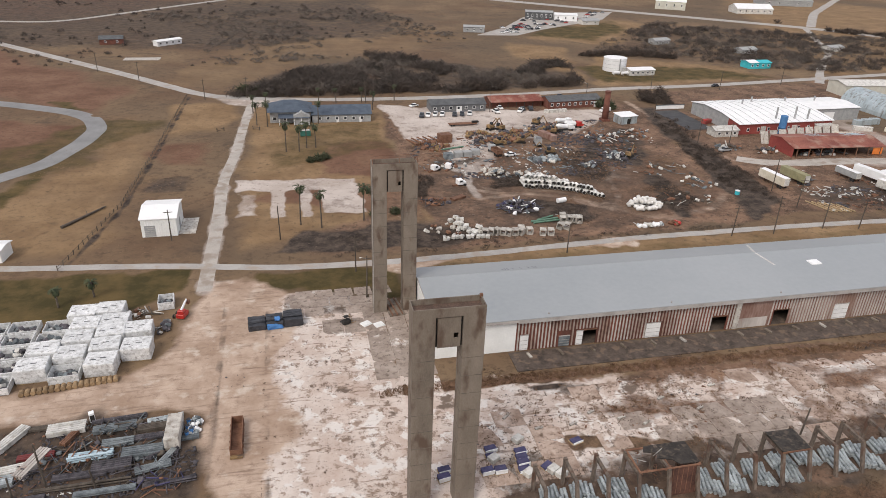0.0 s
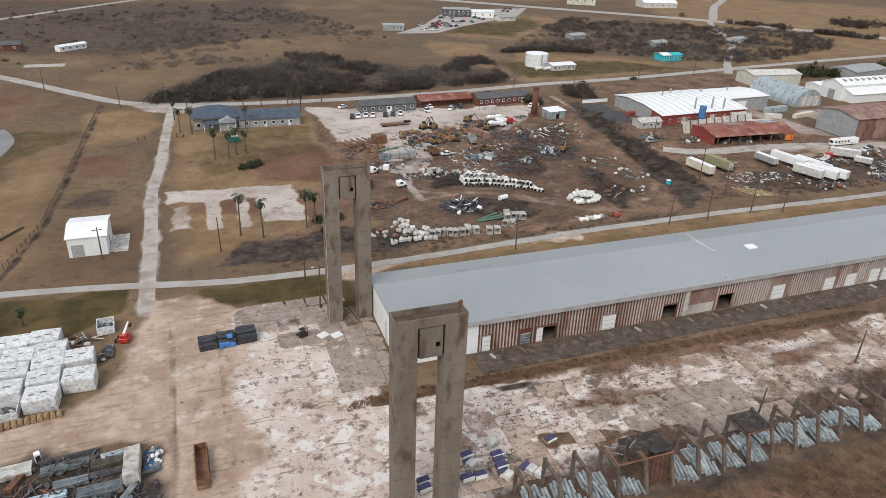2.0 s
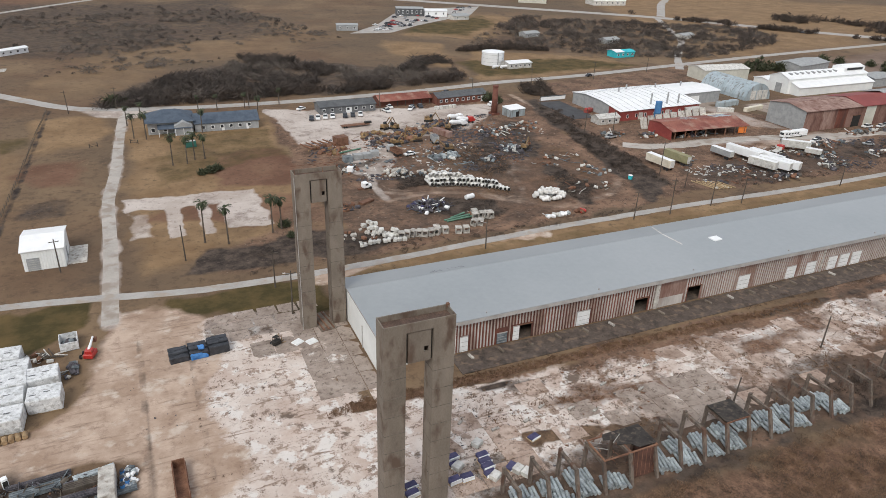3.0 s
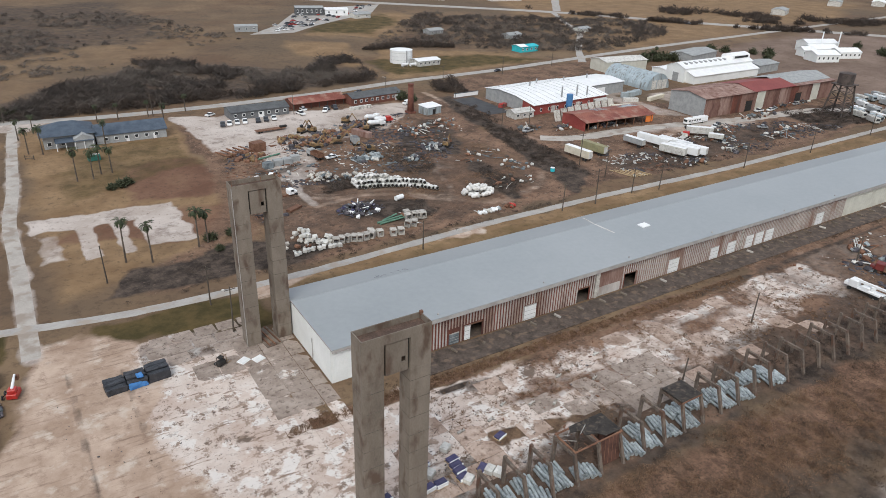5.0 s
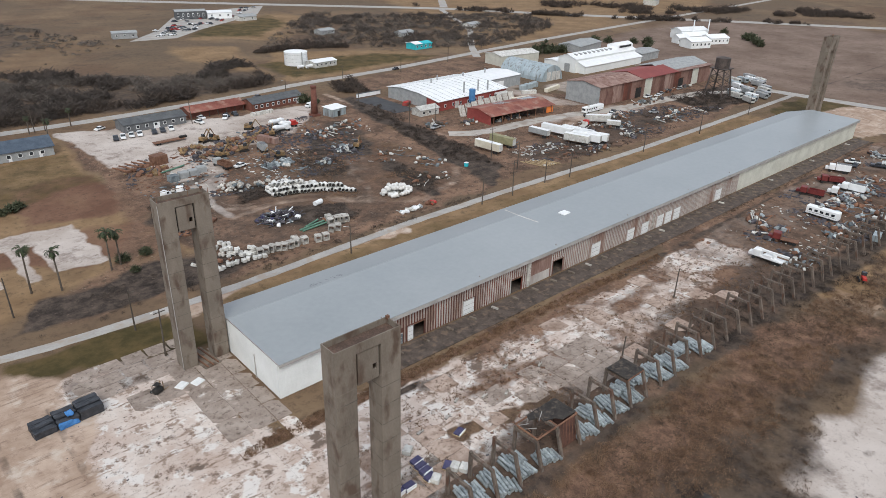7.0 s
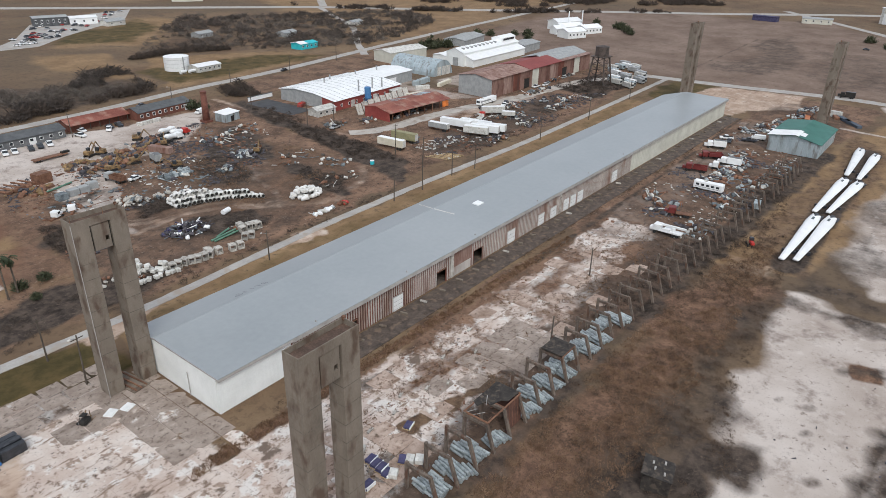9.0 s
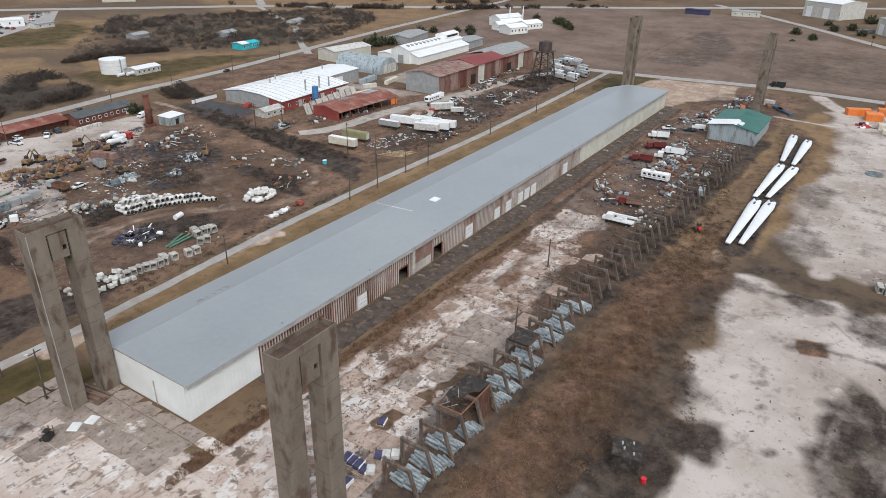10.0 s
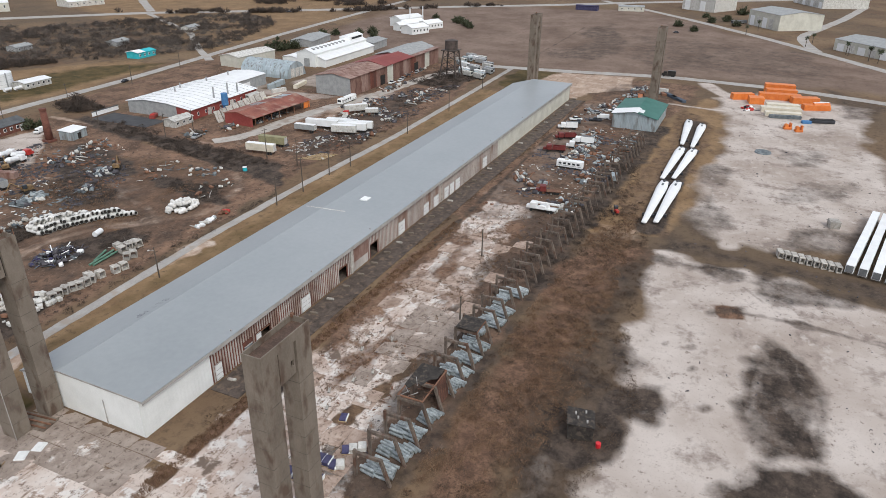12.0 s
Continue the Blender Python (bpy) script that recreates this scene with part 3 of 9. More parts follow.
zone("weed", 0.55, 6, 4, [(60, 98), (60, 132), (110, 140), (120, 96), (95, 76)])
zone("weed", 0.42, 8, 5, [(40, 60), (112, 66), (110, 150), (70, 148)])
zone("weed", 0.6, 5, 3, [(126, -70), (262, -74), (285, -56), (140, -50)])
# dark soil and scrub
zone("scrub", 0.62, 9, 4, [(-25, -95), (-8, -68), (36, -58), (80, -60), (122, -64), (118, -70), (72, -69), (60, -75), (48, -72), (36, -68), (12, -72)], 1)
zone("scrub", 0.7, 3, 2, [(-5, -47.5), (60, -47), (130, -50), (250, -55), (250, -42), (120, -40), (60, -44), (0, -43)])
zone("scrub", 0.9, 3, 2, [(-32, 54), (-24, 66), (8, 70), (32, 58), (18, 51)])
zone("scrub", 0.8, 4, 3, [(36, 66), (36, 84), (60, 80), (60, 66)])
zone("rust", 0.55, 5, 3, [(106, 146), (116, 108), (118, 77), (98, 60), (62, 62), (78, 84), (93, 140)], 110)
zone("rust", 0.45, 5, 3, [(14, 128), (19, 116), (10, 71), (-1, 79), (-4, 83)], 111)
zone("rust", 0.50, 5, 3, [(38, 93), (52, 93), (70, 75), (66, 68), (51, 86), (35, 86)], 112)
zone("scrub", 0.85, 5, 3, [(43, 107), (52, 104), (52, 93), (39, 92)], 113)
zone("scrub", 0.80, 5, 3, [(82, 129), (90, 126), (85, 100), (75, 92), (65, 107)], 114)
zone("scrub", 0.85, 5, 3, [(99, 98), (102, 95), (104, 72), (93, 62), (89, 70)], 115)
zone("scrub", 0.85, 5, 3, [(48, 81), (64, 74), (64, 63), (53, 58), (44, 69)], 116)
zone("scrub", 0.75, 5, 3, [(16, 108), (22, 105), (14, 85), (12, 90)], 117)
zone("scrub", 0.70, 5, 3, [(24, 125), (42, 125), (39, 116), (24, 113)], 118)
zone("scrub", 0.8, 5, 3, [(122, 157), (116, 133), (102, 108), (88, 112), (80, 122), (94, 146)], 100)
zone("scrub", 0.68, 4, 3, [(-98, -8), (-72, -5.5), (-50, -7.5), (-42.5, -10), (-41, -19), (-43, -25), (-42, -34), (-98, -30)], 101)
zone("scrub", 0.4, 5, 3, [(38, 90), (52, 112), (82, 108), (78, 84), (52, 92)])
zone("scrub", 0.85, 4, 3, [(114, 56), (124, 110), (140, 190), (150, 190), (138, 116), (132, 66)])
zone("scrub", 0.4, 6, 3, [(80, 106), (85, 128), (112, 136), (118, 114)])
zone("scrub", 0.4, 6, 3, [(44, 134), (50, 160), (92, 168), (100, 140), (76, 132)], 12)
zone("scrub", 0.7, 5, 3, [(268, 60), (278, 92), (330, 90), (325, 60)])
zone("scrub", 0.6, 6, 3, [(136, 58), (145, 80), (250, 88), (250, 60)], 13)
zone("scrub", 0.42, 6, 3, [(116, -9), (116, -44), (262, -50), (330, -50), (330, -16), (250, -9)])
zone("scrub", 0.71, 5, 2, [(83, -99.5), (76, -106.5), (60, -110), (44, -108), (41.5, -99), (50, -93), (67, -94.5)], 3)
trail("scrub", 0.72, 4.0, 4, [(81, -99.5), (74, -105), (60, -108.5), (46, -107), (43, -100), (51, -95), (67, -96), (80, -99)], 102)
zone("scrub", 0.82, 5, 3, [(28, -90), (40, -96), (42, -108), (36, -118), (10, -118)], 4)
zone("scrub", 0.8, 4, 2.5, [(50, -67), (42, -71), (43, -79), (49, -83), (53, -80), (52, -71)], 14)
zone("scrub", 0.85, 4, 2, [(41, -62), (39.5, -76), (29, -77.5), (20, -70), (28, -62)], 15)
zone("scrub", 0.6, 5, 3, [(108, -94), (98, -102), (106, -118), (116, -112), (116, -96)], 6)
zone("scrub", 0.6, 6, 2.5, [(130, -67), (126, -96), (121, -126), (110, -126), (116, -96), (119, -68)], 16)
zone("scrub", 0.62, 4, 2.5, [(109, -95), (112, -117), (105, -117), (97, -102), (102, -94)], 80)
zone("scrub", 0.6, 4, 2.5, [(113, -69), (117, -83), (113, -91), (106, -89), (107, -78)], 81)
zone("scrub", 0.5, 7, 4, [(223, -73), (217, -82), (159, -86), (127, -85), (130, -75), (152, -72)], 82)
zone("scrub", 0.5, 7, 4, [(236, -98), (240, -120), (213, -117), (211, -101)], 83)
zone("scrub", 0.52, 6, 4, [(150, -101), (155, -123), (139, -123), (132, -98)], 84)
zone("scrub", 0.52, 8, 4, [(370, -120), (336, -147), (303, -143), (300, -124)], 85)
zone("scrub", 0.45, 8, 5, [(170, -96), (200, -98), (205, -125), (175, -125)], 86)
trail("scrub", 0.6, 8, 7, [(131, -66), (122, -76), (121, -97), (114, -126)], 87)
trail("scrub", 0.55, 1.5, 1.5, [(105, -92), (90, -104), (91, -124)], 88)
zone("rust", 0.8, 2, 1.5, [(92.3, -85), (94.5, -92), (88.4, -93), (87, -88)], 89)
trail("scrub", 0.62, 2.2, 2, [(91, -88), (92, -105), (89, -124), (84, -140)], 5)
trail("scrub", 0.6, 3.5, 3, [(88, -86), (93, -92)], 6)
for u, v in ((69, -74), (70, -78), (71, -83), (88, -76), (62, -84), (50, -88), (100, -76)):
    trail("scrub", 0.6, 1.6, 2.0, [(u, v), (u + 1.4, v - 0.8)], u)
zone("scrub", 0.6, 8, 6, [(-54, 226), (-54, 262), (-8, 298), (44, 326), (96, 280), (148, 280), (130, 236), (60, 226)])
zone("scrub", 0.4, 14, 9, [(170, 318), (233, 408), (308, 470), (345, 430), (398, 402), (460, 360), (430, 300), (340, 262), (252, 262), (221, 306)])
zone("scrub", 0.56, 4, 2.5, [(2, -31), (130, -28), (136, -47), (2, -47)], 140)
zone("scrub", 0.44, 8, 5, [(14, 58), (14, 112), (40, 120), (70, 132), (112, 140), (114, 66), (60, 56)], 141)
zone("scrub", 0.58, 30, 14, [(-420, 380), (-420, 640), (60, 640), (80, 420), (-60, 350)])
zone("scrub", 0.4, 20, 12, [(380, -20), (390, -150), (500, -120), (520, 20)])
zone("scrub", 0.6, 3, 2, [(-72, 104), (-72, 118), (-60, 118), (-60, 104)])
trail("scrub", 0.62, 2.0, 3, [(388, 53), (444, 54), (546, 57)], 160)
zone("scrub", 0.5, 16, 9, [(396, 46), (394, 15), (419, -8), (483, 1), (571, 40), (536, 52), (450, 46)], 161)
zone("scrub", 0.5, 14, 8, [(400, -34), (410, -68), (466, -52), (437, -33)], 162)
trail("tan", 0.9, 5, 5, [(581, 46), (526, 16), (465, 0), (416, -4), (380, 10)], 163)
trail("scrub", 0.5, 3, 4, [(600, 60), (545, 22), (480, -12), (430, -14)], 164)
for k, (u, v) in enumerate(((420, 80), (455, 100), (500, 70), (430, -100), (395, -90), (560, 110), (470, -30))):
    trail("scrub", 0.46, 4, 6, [(u, v), (u + 26, v + 9)], 170 + k)
trail("scrub", 0.8, 1.5, 1.4, [(-83.0, 52.0), (-76.0, 93.0), (-74.3, 138.0), (-73.0, 190.0), (-71.8, 228.0)], 165)
zone("scrub", 0.5, 1.2, 0.5, [(-30, 20.6), (-30, 32.4), (-6, 32.4), (-4, 20.6)], 195)
# dark strip under the turbine blades: their shadow, put into the ground colour
trail("scrub", 0.85, 8.5, 2.5, [(131, -64.6), (175, -64.8), (217, -65), (262, -63.5)], 197)
# mown grass
zone("lawn", 0.9, 3, 1.5, [(-39, 37), (-36, 44), (0, 42), (-1, 26), (-10, 26), (-26, 33)])
zone("lawn", 0.9, 3, 1.5, [(-110, 27), (-110, 51), (-53, 48), (-53, 38), (-64, 28)])
zone("tan", 1.0, 2, 1, [(1, 31), (2, 43), (60, 47), (180, 47), (280, 48), (280, 31)], 125)
zone("lawn", 0.42, 3, 2, [(2, 38), (2, 42), (60, 45), (180, 45), (320, 48), (320, 44), (180, 34), (60, 36)])
zone("lawn", 0.7, 4, 2, [(286, 34), (300, 48), (340, 48), (347, 22), (310, 26)])
zone("lawn", 0.6, 8, 5, [(-135, 112), (-135, 150), (-104, 190), (-78, 190), (-92, 132)])
zone("lawn", 0.5, 8, 5, [(-34, 118), (-34, 175), (12, 175), (12, 140)])
zone("lawn", 0.7, 8, 4, [(140, 236), (150, 290), (230, 284), (262, 248)])
zone("lawn", 0.7, 10, 5, [(150, 400), (190, 450), (262, 480), (250, 420), (200, 380)])
nx, ny = len(gx), len(gy)
h = 0.12 * cloud(x, y, 9, 3) * np.clip(1 - ZONE["paved"], 0, 1)
far = np.maximum(np.abs(x - 120) - 300, np.abs(y - 60) - 260)
h = np.where(far > 0, h * 0.3, h) - 0.02
me = bpy.data.meshes.new("ground")
idx = np.arange(nx * ny).reshape(nx, ny)
quads = np.stack([idx[:-1, :-1], idx[1:, :-1], idx[1:, 1:], idx[:-1, 1:]], -1).reshape(-1, 4)
me.vertices.add(nx * ny)
me.vertices.foreach_set("co", np.stack([x, y, h], -1).ravel())
me.loops.add(quads.size)
me.loops.foreach_set("vertex_index", quads.ravel())
me.polygons.add(len(quads))
me.polygons.foreach_set("loop_start", np.arange(0, quads.size, 4))
me.update(calc_edges=True)
for k, v in ZONE.items():
    at = me.attributes.new(k, "FLOAT", "POINT")
    at.data.foreach_set("value", v.astype(np.float32))


def ground_material():
    m = bpy.data.materials.new("soil_grass_paving")
    m.use_nodes = True
    N, L = m.node_tree.nodes, m.node_tree.links
    P = N["Principled BSDF"]
    P.inputs["Roughness"].default_value = 0.95
    P.inputs["Specular IOR Level"].default_value = 0.2
    noi, ramp, mixc = layers(m)

    def weight(name, amount, scale, lo=0.4, hi=0.62, shift=0.0, detail=6):
        a = N.new("ShaderNodeAttribute")
        a.attribute_name = name
        n = N.new("ShaderNodeMath")
        n.operation = "MULTIPLY_ADD"
        L.new(noi(scale, detail, 0.68, shift), n.inputs[0])
        n.inputs[1].default_value = amount
        n.inputs[2].default_value = -0.5 * amount
        s = N.new("ShaderNodeMath")
        L.new(a.outputs["Fac"], s.inputs[0])
        L.new(n.outputs[0], s.inputs[1])
        return ramp(s.outputs[0], lo, hi)

    grass = mixc(ramp(noi(0.02, 6), 0.4, 0.62), (0.14, 0.089, 0.056), (0.215, 0.148, 0.09))
    grass = mixc(ramp(noi(0.008, 4, 0.6, 50), 0.46, 0.6), grass, (0.14, 0.1, 0.066))
    grass = mixc(ramp(noi(0.35, 7, 0.75, 9), 0.5, 0.72), grass, (0.085, 0.058, 0.04))
    grass = mixc(ramp(noi(0.05, 8, 0.75, 19), 0.54, 0.72), grass, (0.075, 0.056, 0.043))
    tan = mixc(ramp(noi(0.06, 8, 0.7, 11), 0.38, 0.64), (0.2, 0.126, 0.068), (0.3, 0.2, 0.112))
    tan = mixc(ramp(noi(0.5, 8, 0.75, 12), 0.52, 0.68), tan, (0.12, 0.083, 0.052))
    col = mixc(weight("tan", 0.8, 0.05, 0.25, 0.75, 13, 8), grass, tan)
    red = mixc(ramp(noi(0.05, 8, 0.7, 21), 0.38, 0.64), (0.135, 0.07, 0.045), (0.215, 0.125, 0.082))
    red = mixc(ramp(noi(0.5, 8, 0.75, 23), 0.52, 0.68), red, (0.1, 0.058, 0.041))
    col = mixc(weight("red", 0.8, 0.05, 0.25, 0.75, 33, 8), col, red)
    fallow = mixc(ramp(noi(0.03, 8, 0.7, 71), 0.38, 0.62), (0.15, 0.103, 0.078), (0.24, 0.176, 0.14))
    fallow = mixc(ramp(noi(0.3, 8, 0.75, 72), 0.54, 0.68), fallow, (0.105, 0.075, 0.058))
    col = mixc(weight("fallow", 0.6, 0.04, 0.25, 0.75, 73, 8), col, fallow)
    lawn = mixc(ramp(noi(0.12, 7, 0.65), 0.4, 0.65), (0.058, 0.047, 0.018), (0.13, 0.09, 0.038))
    col = mixc(weight("lawn", 0.7, 0.15, 0.3, 0.7, 3), col, lawn)
    soil = soil_colour(noi, ramp, mixc)
    col = mixc(weight("dirt", 0.7, 0.1, 0.28, 0.62, 7), col, soil)
    sand = mixc(ramp(noi(0.1, 8, 0.65, 5), 0.38, 0.62), (0.34, 0.24, 0.175), (0.53, 0.41, 0.325))
    sand = mixc(ramp(noi(0.45, 8, 0.75, 24), 0.52, 0.7), sand, (0.26, 0.18, 0.135))
    sand = mixc(ramp(noi(0.2, 6, 0.6, 74), 0.55, 0.68), sand, (0.56, 0.475, 0.4))
    sand = mixc(ramp(noi(1.0, 6, 0.7, 34, (0.1, 0.8, 1)), 0.54, 0.68), sand, (0.25, 0.175, 0.13))
    col = mixc(weight("sand", 0.9, 0.12, 0.28, 0.64, 57, 8), col, sand)
    pale = pale_colour(noi, ramp, mixc)
    col = mixc(weight("paved", 1.0, 0.16, 0.38, 0.52, 17, 9), col, pale)
    clay = mixc(ramp(noi(0.035, 7, 0.55, 42), 0.4, 0.62), (0.41, 0.345, 0.3), (0.58, 0.515, 0.468))
    clay = mixc(ramp(noi(0.11, 9, 0.72, 43), 0.52, 0.64), clay, (0.27, 0.22, 0.192))
    clay = mixc(ramp(noi(0.6, 9, 0.75, 44), 0.57, 0.66), clay, (0.2, 0.16, 0.135))
    clay = mixc(ramp(noi(0.3, 6, 0.55, 45), 0.56, 0.72), clay, (0.57, 0.51, 0.465))
    clay = mixc(ramp(noi(2.2, 6, 0.75, 53), 0.58, 0.72), clay, (0.27, 0.22, 0.185))
    col = mixc(weight("clay", 0.7, 0.07, 0.3, 0.66, 46, 9), col, clay)
    weeds = mixc(ramp(noi(0.4, 9, 0.75, 6), 0.4, 0.62), (0.085, 0.055, 0.036), (0.2, 0.13, 0.082))
    weeds = mixc(ramp(noi(0.12, 8, 0.75, 66), 0.52, 0.66), weeds, (0.2, 0.138, 0.094))
    col = mixc(weight("weed", 1.0, 0.2, 0.34, 0.66, 27, 9), col, weeds)
    rust = mixc(ramp(noi(0.3, 9, 0.8, 47), 0.4, 0.62), (0.106, 0.062, 0.043), (0.245, 0.147, 0.095))
    rust = mixc(ramp(noi(1.6, 8, 0.8, 48), 0.5, 0.62), rust, (0.075, 0.047, 0.033))
    col = mixc(weight("rust", 0.9, 0.15, 0.3, 0.68, 49, 9), col, rust)
    dark = mixc(ramp(noi(0.25, 9, 0.75, 8), 0.4, 0.62), (0.033, 0.026, 0.022), (0.11, 0.083, 0.066))
    dark = mixc(ramp(noi(0.7, 8, 0.75, 88), 0.58, 0.7), dark, (0.17, 0.127, 0.1))
    col = mixc(weight("scrub", 0.95, 0.13, 0.28, 0.72, 37, 9), col, dark)
    L.new(col, P.inputs["Base Color"])
    b = N.new("ShaderNodeBump")
    b.inputs["Strength"].default_value = 0.5
    b.inputs["Distance"].default_value = 0.15
    L.new(noi(1.5, 6, 0.7), b.inputs["Height"])
    L.new(b.outputs[0], P.inputs["Normal"])
    return m


me.materials.append(ground_material())
ground = tagged(new("ground", me), "flat dry grass, bare soil and broken old paving", "ground", kind="structure")

# ---- roads ----
ribbon([(-609.4, 115.2), (-147.4, 61.8), (-88.6, 54.2), (-64.3, 51.6), (-47.5, 48.9), (-31.1, 45.4), (-7.2, 44.4), (20.4, 45.3), (67.9, 48.6), (120.6, 49.3), (180.9, 48.1), (246.7, 49.8), (316.8, 52.0), (347.4, 52.9)], 2.9, 0.05, "road_main", ROADM, "narrow pale worn road beside the long warehouse", 0.15)
ribbon([(-48.3, 36.2), (-48.0, 74), (-48.8, 111), (-46.1, 141), (-45, 171), (-43.3, 205), (-41.5, 220)], 3.6, 0.03, "road_lane", GRAVEL, "pale gravel lane leading to the junction", 0.0)
ribbon([(-736.9, 984.2), (-315.6, 501.0), (-156.0, 330.8), (-108.0, 279.5), (-62.5, 227.3), (-11.6, 217.4), (41.5, 216.7), (96.5, 220.5), (138.6, 227.7), (204.5, 231.5), (326.2, 249.1), (397.5, 258.2), (581.3, 276.6), (866.3, 305.3)], 6.2, 0.05, "road_far", ROADM, "pale country road past the yard buildings", 0.2, 6)
ribbon([(120, 715), (195.0, 642.0), (314.0, 541.0), (429.0, 445.0), (510.0, 340.0), (610.0, 226.0), (693.0, 122.0), (753.5, 59.6), (892.6, -115.8)], 15, 0.06, "road_highway", ROADM, "wide grey highway across the plain", 0.2, 12)
ribbon([(342.4, 67.2), (348.6, 21.3), (360.9, -37.3), (357.0, -104.0), (344.3, -147.9), (309.1, -242.2)], 8, 0.05, "road_east", ROADM, "pale cross road beyond the yard", 0.3, 6)
ribbon([(760, 90), (696, 32), (631, -23), (545, -88), (441, -157), (380, -200), (330, -260)], 8, 0.05, "road_far_east", ROADM, "pale road by the distant hangars", 0.3, 8)
ribbon([(277, 231), (305, 266), (358, 322), (427, 436)], 5, 0.045, "road_wood", ROADM, "narrow pale track through the bare wood", 0.5, 6)
ribbon([(440, 446), (515, 537), (655, 672)], 8, 0.05, "road_beyond", ROADM, "pale side road beyond the highway", 0.5, 8)
ribbon([(500, -120), (526, -114), (571, -110), (711, -149), (843, -178)], 8, 0.05, "road_hangars", ROADM, "pale side road between the hangars", 0.3, 8)
ribbon([(-650.4, 548.2), (-192.8, 467.2), (-113.8, 576.8), (-22.1, 693.8)], 6, 0.05, "road_field", ROADM, "pale farm track across the fields", 0.4, 10)
ribbon([(143.0, 111.0), (151.9, 103.5), (186.5, 102.6), (208.4, 99.9), (238.2, 92.5), (301.8, 87.5), (338.9, 67.4)], 7, 0.045, "road_works", GRAVEL, "gravel drive between the factory sheds", 0.6)
ribbon([(-230, 262), (-165, 229), (-142, 219), (-129.5, 211.9), (-117.6, 205.4), (-106.9, 194.0), (-101.2, 178.2), (-102.9, 159.6), (-109.5, 135.0), (-128.9, 111.3), (-162.0, 90.5)], 7.5, 0.05, "road_circuit", GREY_RD, "curved smooth grey asphalt circuit", 0.0, 2)

# ---- long warehouse ----
SL, SW, EV = 279.6, 30.1, 8.25
RIDGE, TOP, BACK = 19.5, 8.4, 5.2
PRO = [(-0.95, EV), (RIDGE, TOP), (SW + 0.4, BACK)]
wh = thing("warehouse", 0, 0, 0, "very long low warehouse with grey roof and rust-stained ribbed side", "warehouse")
part("roof", extr(PRO + [(y, z - 0.14) for y, z in PRO[::-1]], -0.15, SL + 0.2), ROOF, wh, "smooth grey membrane roof")


def roof_z(v):
    return EV + (TOP - EV) * (v + 0.95) / (RIDGE + 0.95) if v < RIDGE else TOP - (TOP - BACK) * (v - RIDGE) / (SW + 0.4 - RIDGE)


part("fascia", B(17.1, SL, -0.98, -0.86, EV - 1.05, EV - 0.15), FASCIA, wh, "dull grey eaves board")
part("fascia", B(-0.1, 17.1, -0.97, -0.86, EV - 0.75, EV - 0.15), FASCIA, wh, "dull grey eaves board")
part("end_trim", extr([(y, z + 0.03) for y, z in PRO] + [(y, z - 0.3) for y, z in PRO[::-1]], -0.22, -0.16), FASCIA, wh)
part("soffit", B(0.0, SL, -0.85, -0.003, EV - 0.3, EV - 0.2), FASCIA, wh)


def ribbed(x0, x1, z0, z1, step, depth, axis_y=0.0):
    """A folded sheet wall along x, its face at axis_y."""
    bm = bmesh.new()
    pr, xx = [], x0
    while xx < x1 - 0.01:
        e = min(xx + step, x1)
        w = e - xx
        pr += [(xx, 0), (xx + w * 0.35, 0), (xx + w * 0.5, depth), (xx + w * 0.85, depth)]
        xx = e
    pr.append((x1, 0))
    lo = [bm.verts.new((a, axis_y - d, z0)) for a, d in pr]
    hi = [bm.verts.new((a, axis_y - d, z1)) for a, d in pr]
    for i in range(len(pr) - 1):
        bm.faces.new((lo[i], lo[i + 1], hi[i + 1], hi[i]))
    b2 = [bm.verts.new(v) for v in ((x0, axis_y + 0.15, z0), (x1, axis_y + 0.15, z0), (x1, axis_y + 0.15, z1), (x0, axis_y + 0.15, z1))]
    bm.faces.new((b2[0], b2[3], b2[2], b2[1]))
    return bm


ENDP = [(0.16, 0), (0.16, roof_z(0) - 0.2), (RIDGE, TOP - 0.2), (SW, roof_z(SW) - 0.2), (SW, 0)]
part("side_wall", ribbed(0, 17.1, 0, EV - 0.25, 0.9, 0.015), WHITE_WALL, wh, "white painted side sheeting")
part("end_wall", extr(ENDP, 0, 0.25), WHITE_WALL, wh, "white painted end wall")
part("end_wall", extr(ENDP, SL - 0.25, SL), CREAM_WALL, wh, "cream far end wall")
part("back_wall", B(0.25, SL - 0.25, SW - 0.2, SW - 0.02, 0, roof_z(SW) - 0.2), CREAM_WALL, wh, "cream back wall")
part("side_wall", ribbed(175.2, SL, 0, EV - 0.25, 1.5, 0.05), CREAM_WALL, wh, "cream painted side sheeting")
part("floor_slab", B(0.3, SL - 0.3, 0.2, SW - 0.3, 0.0, 0.12), ASPH, wh)
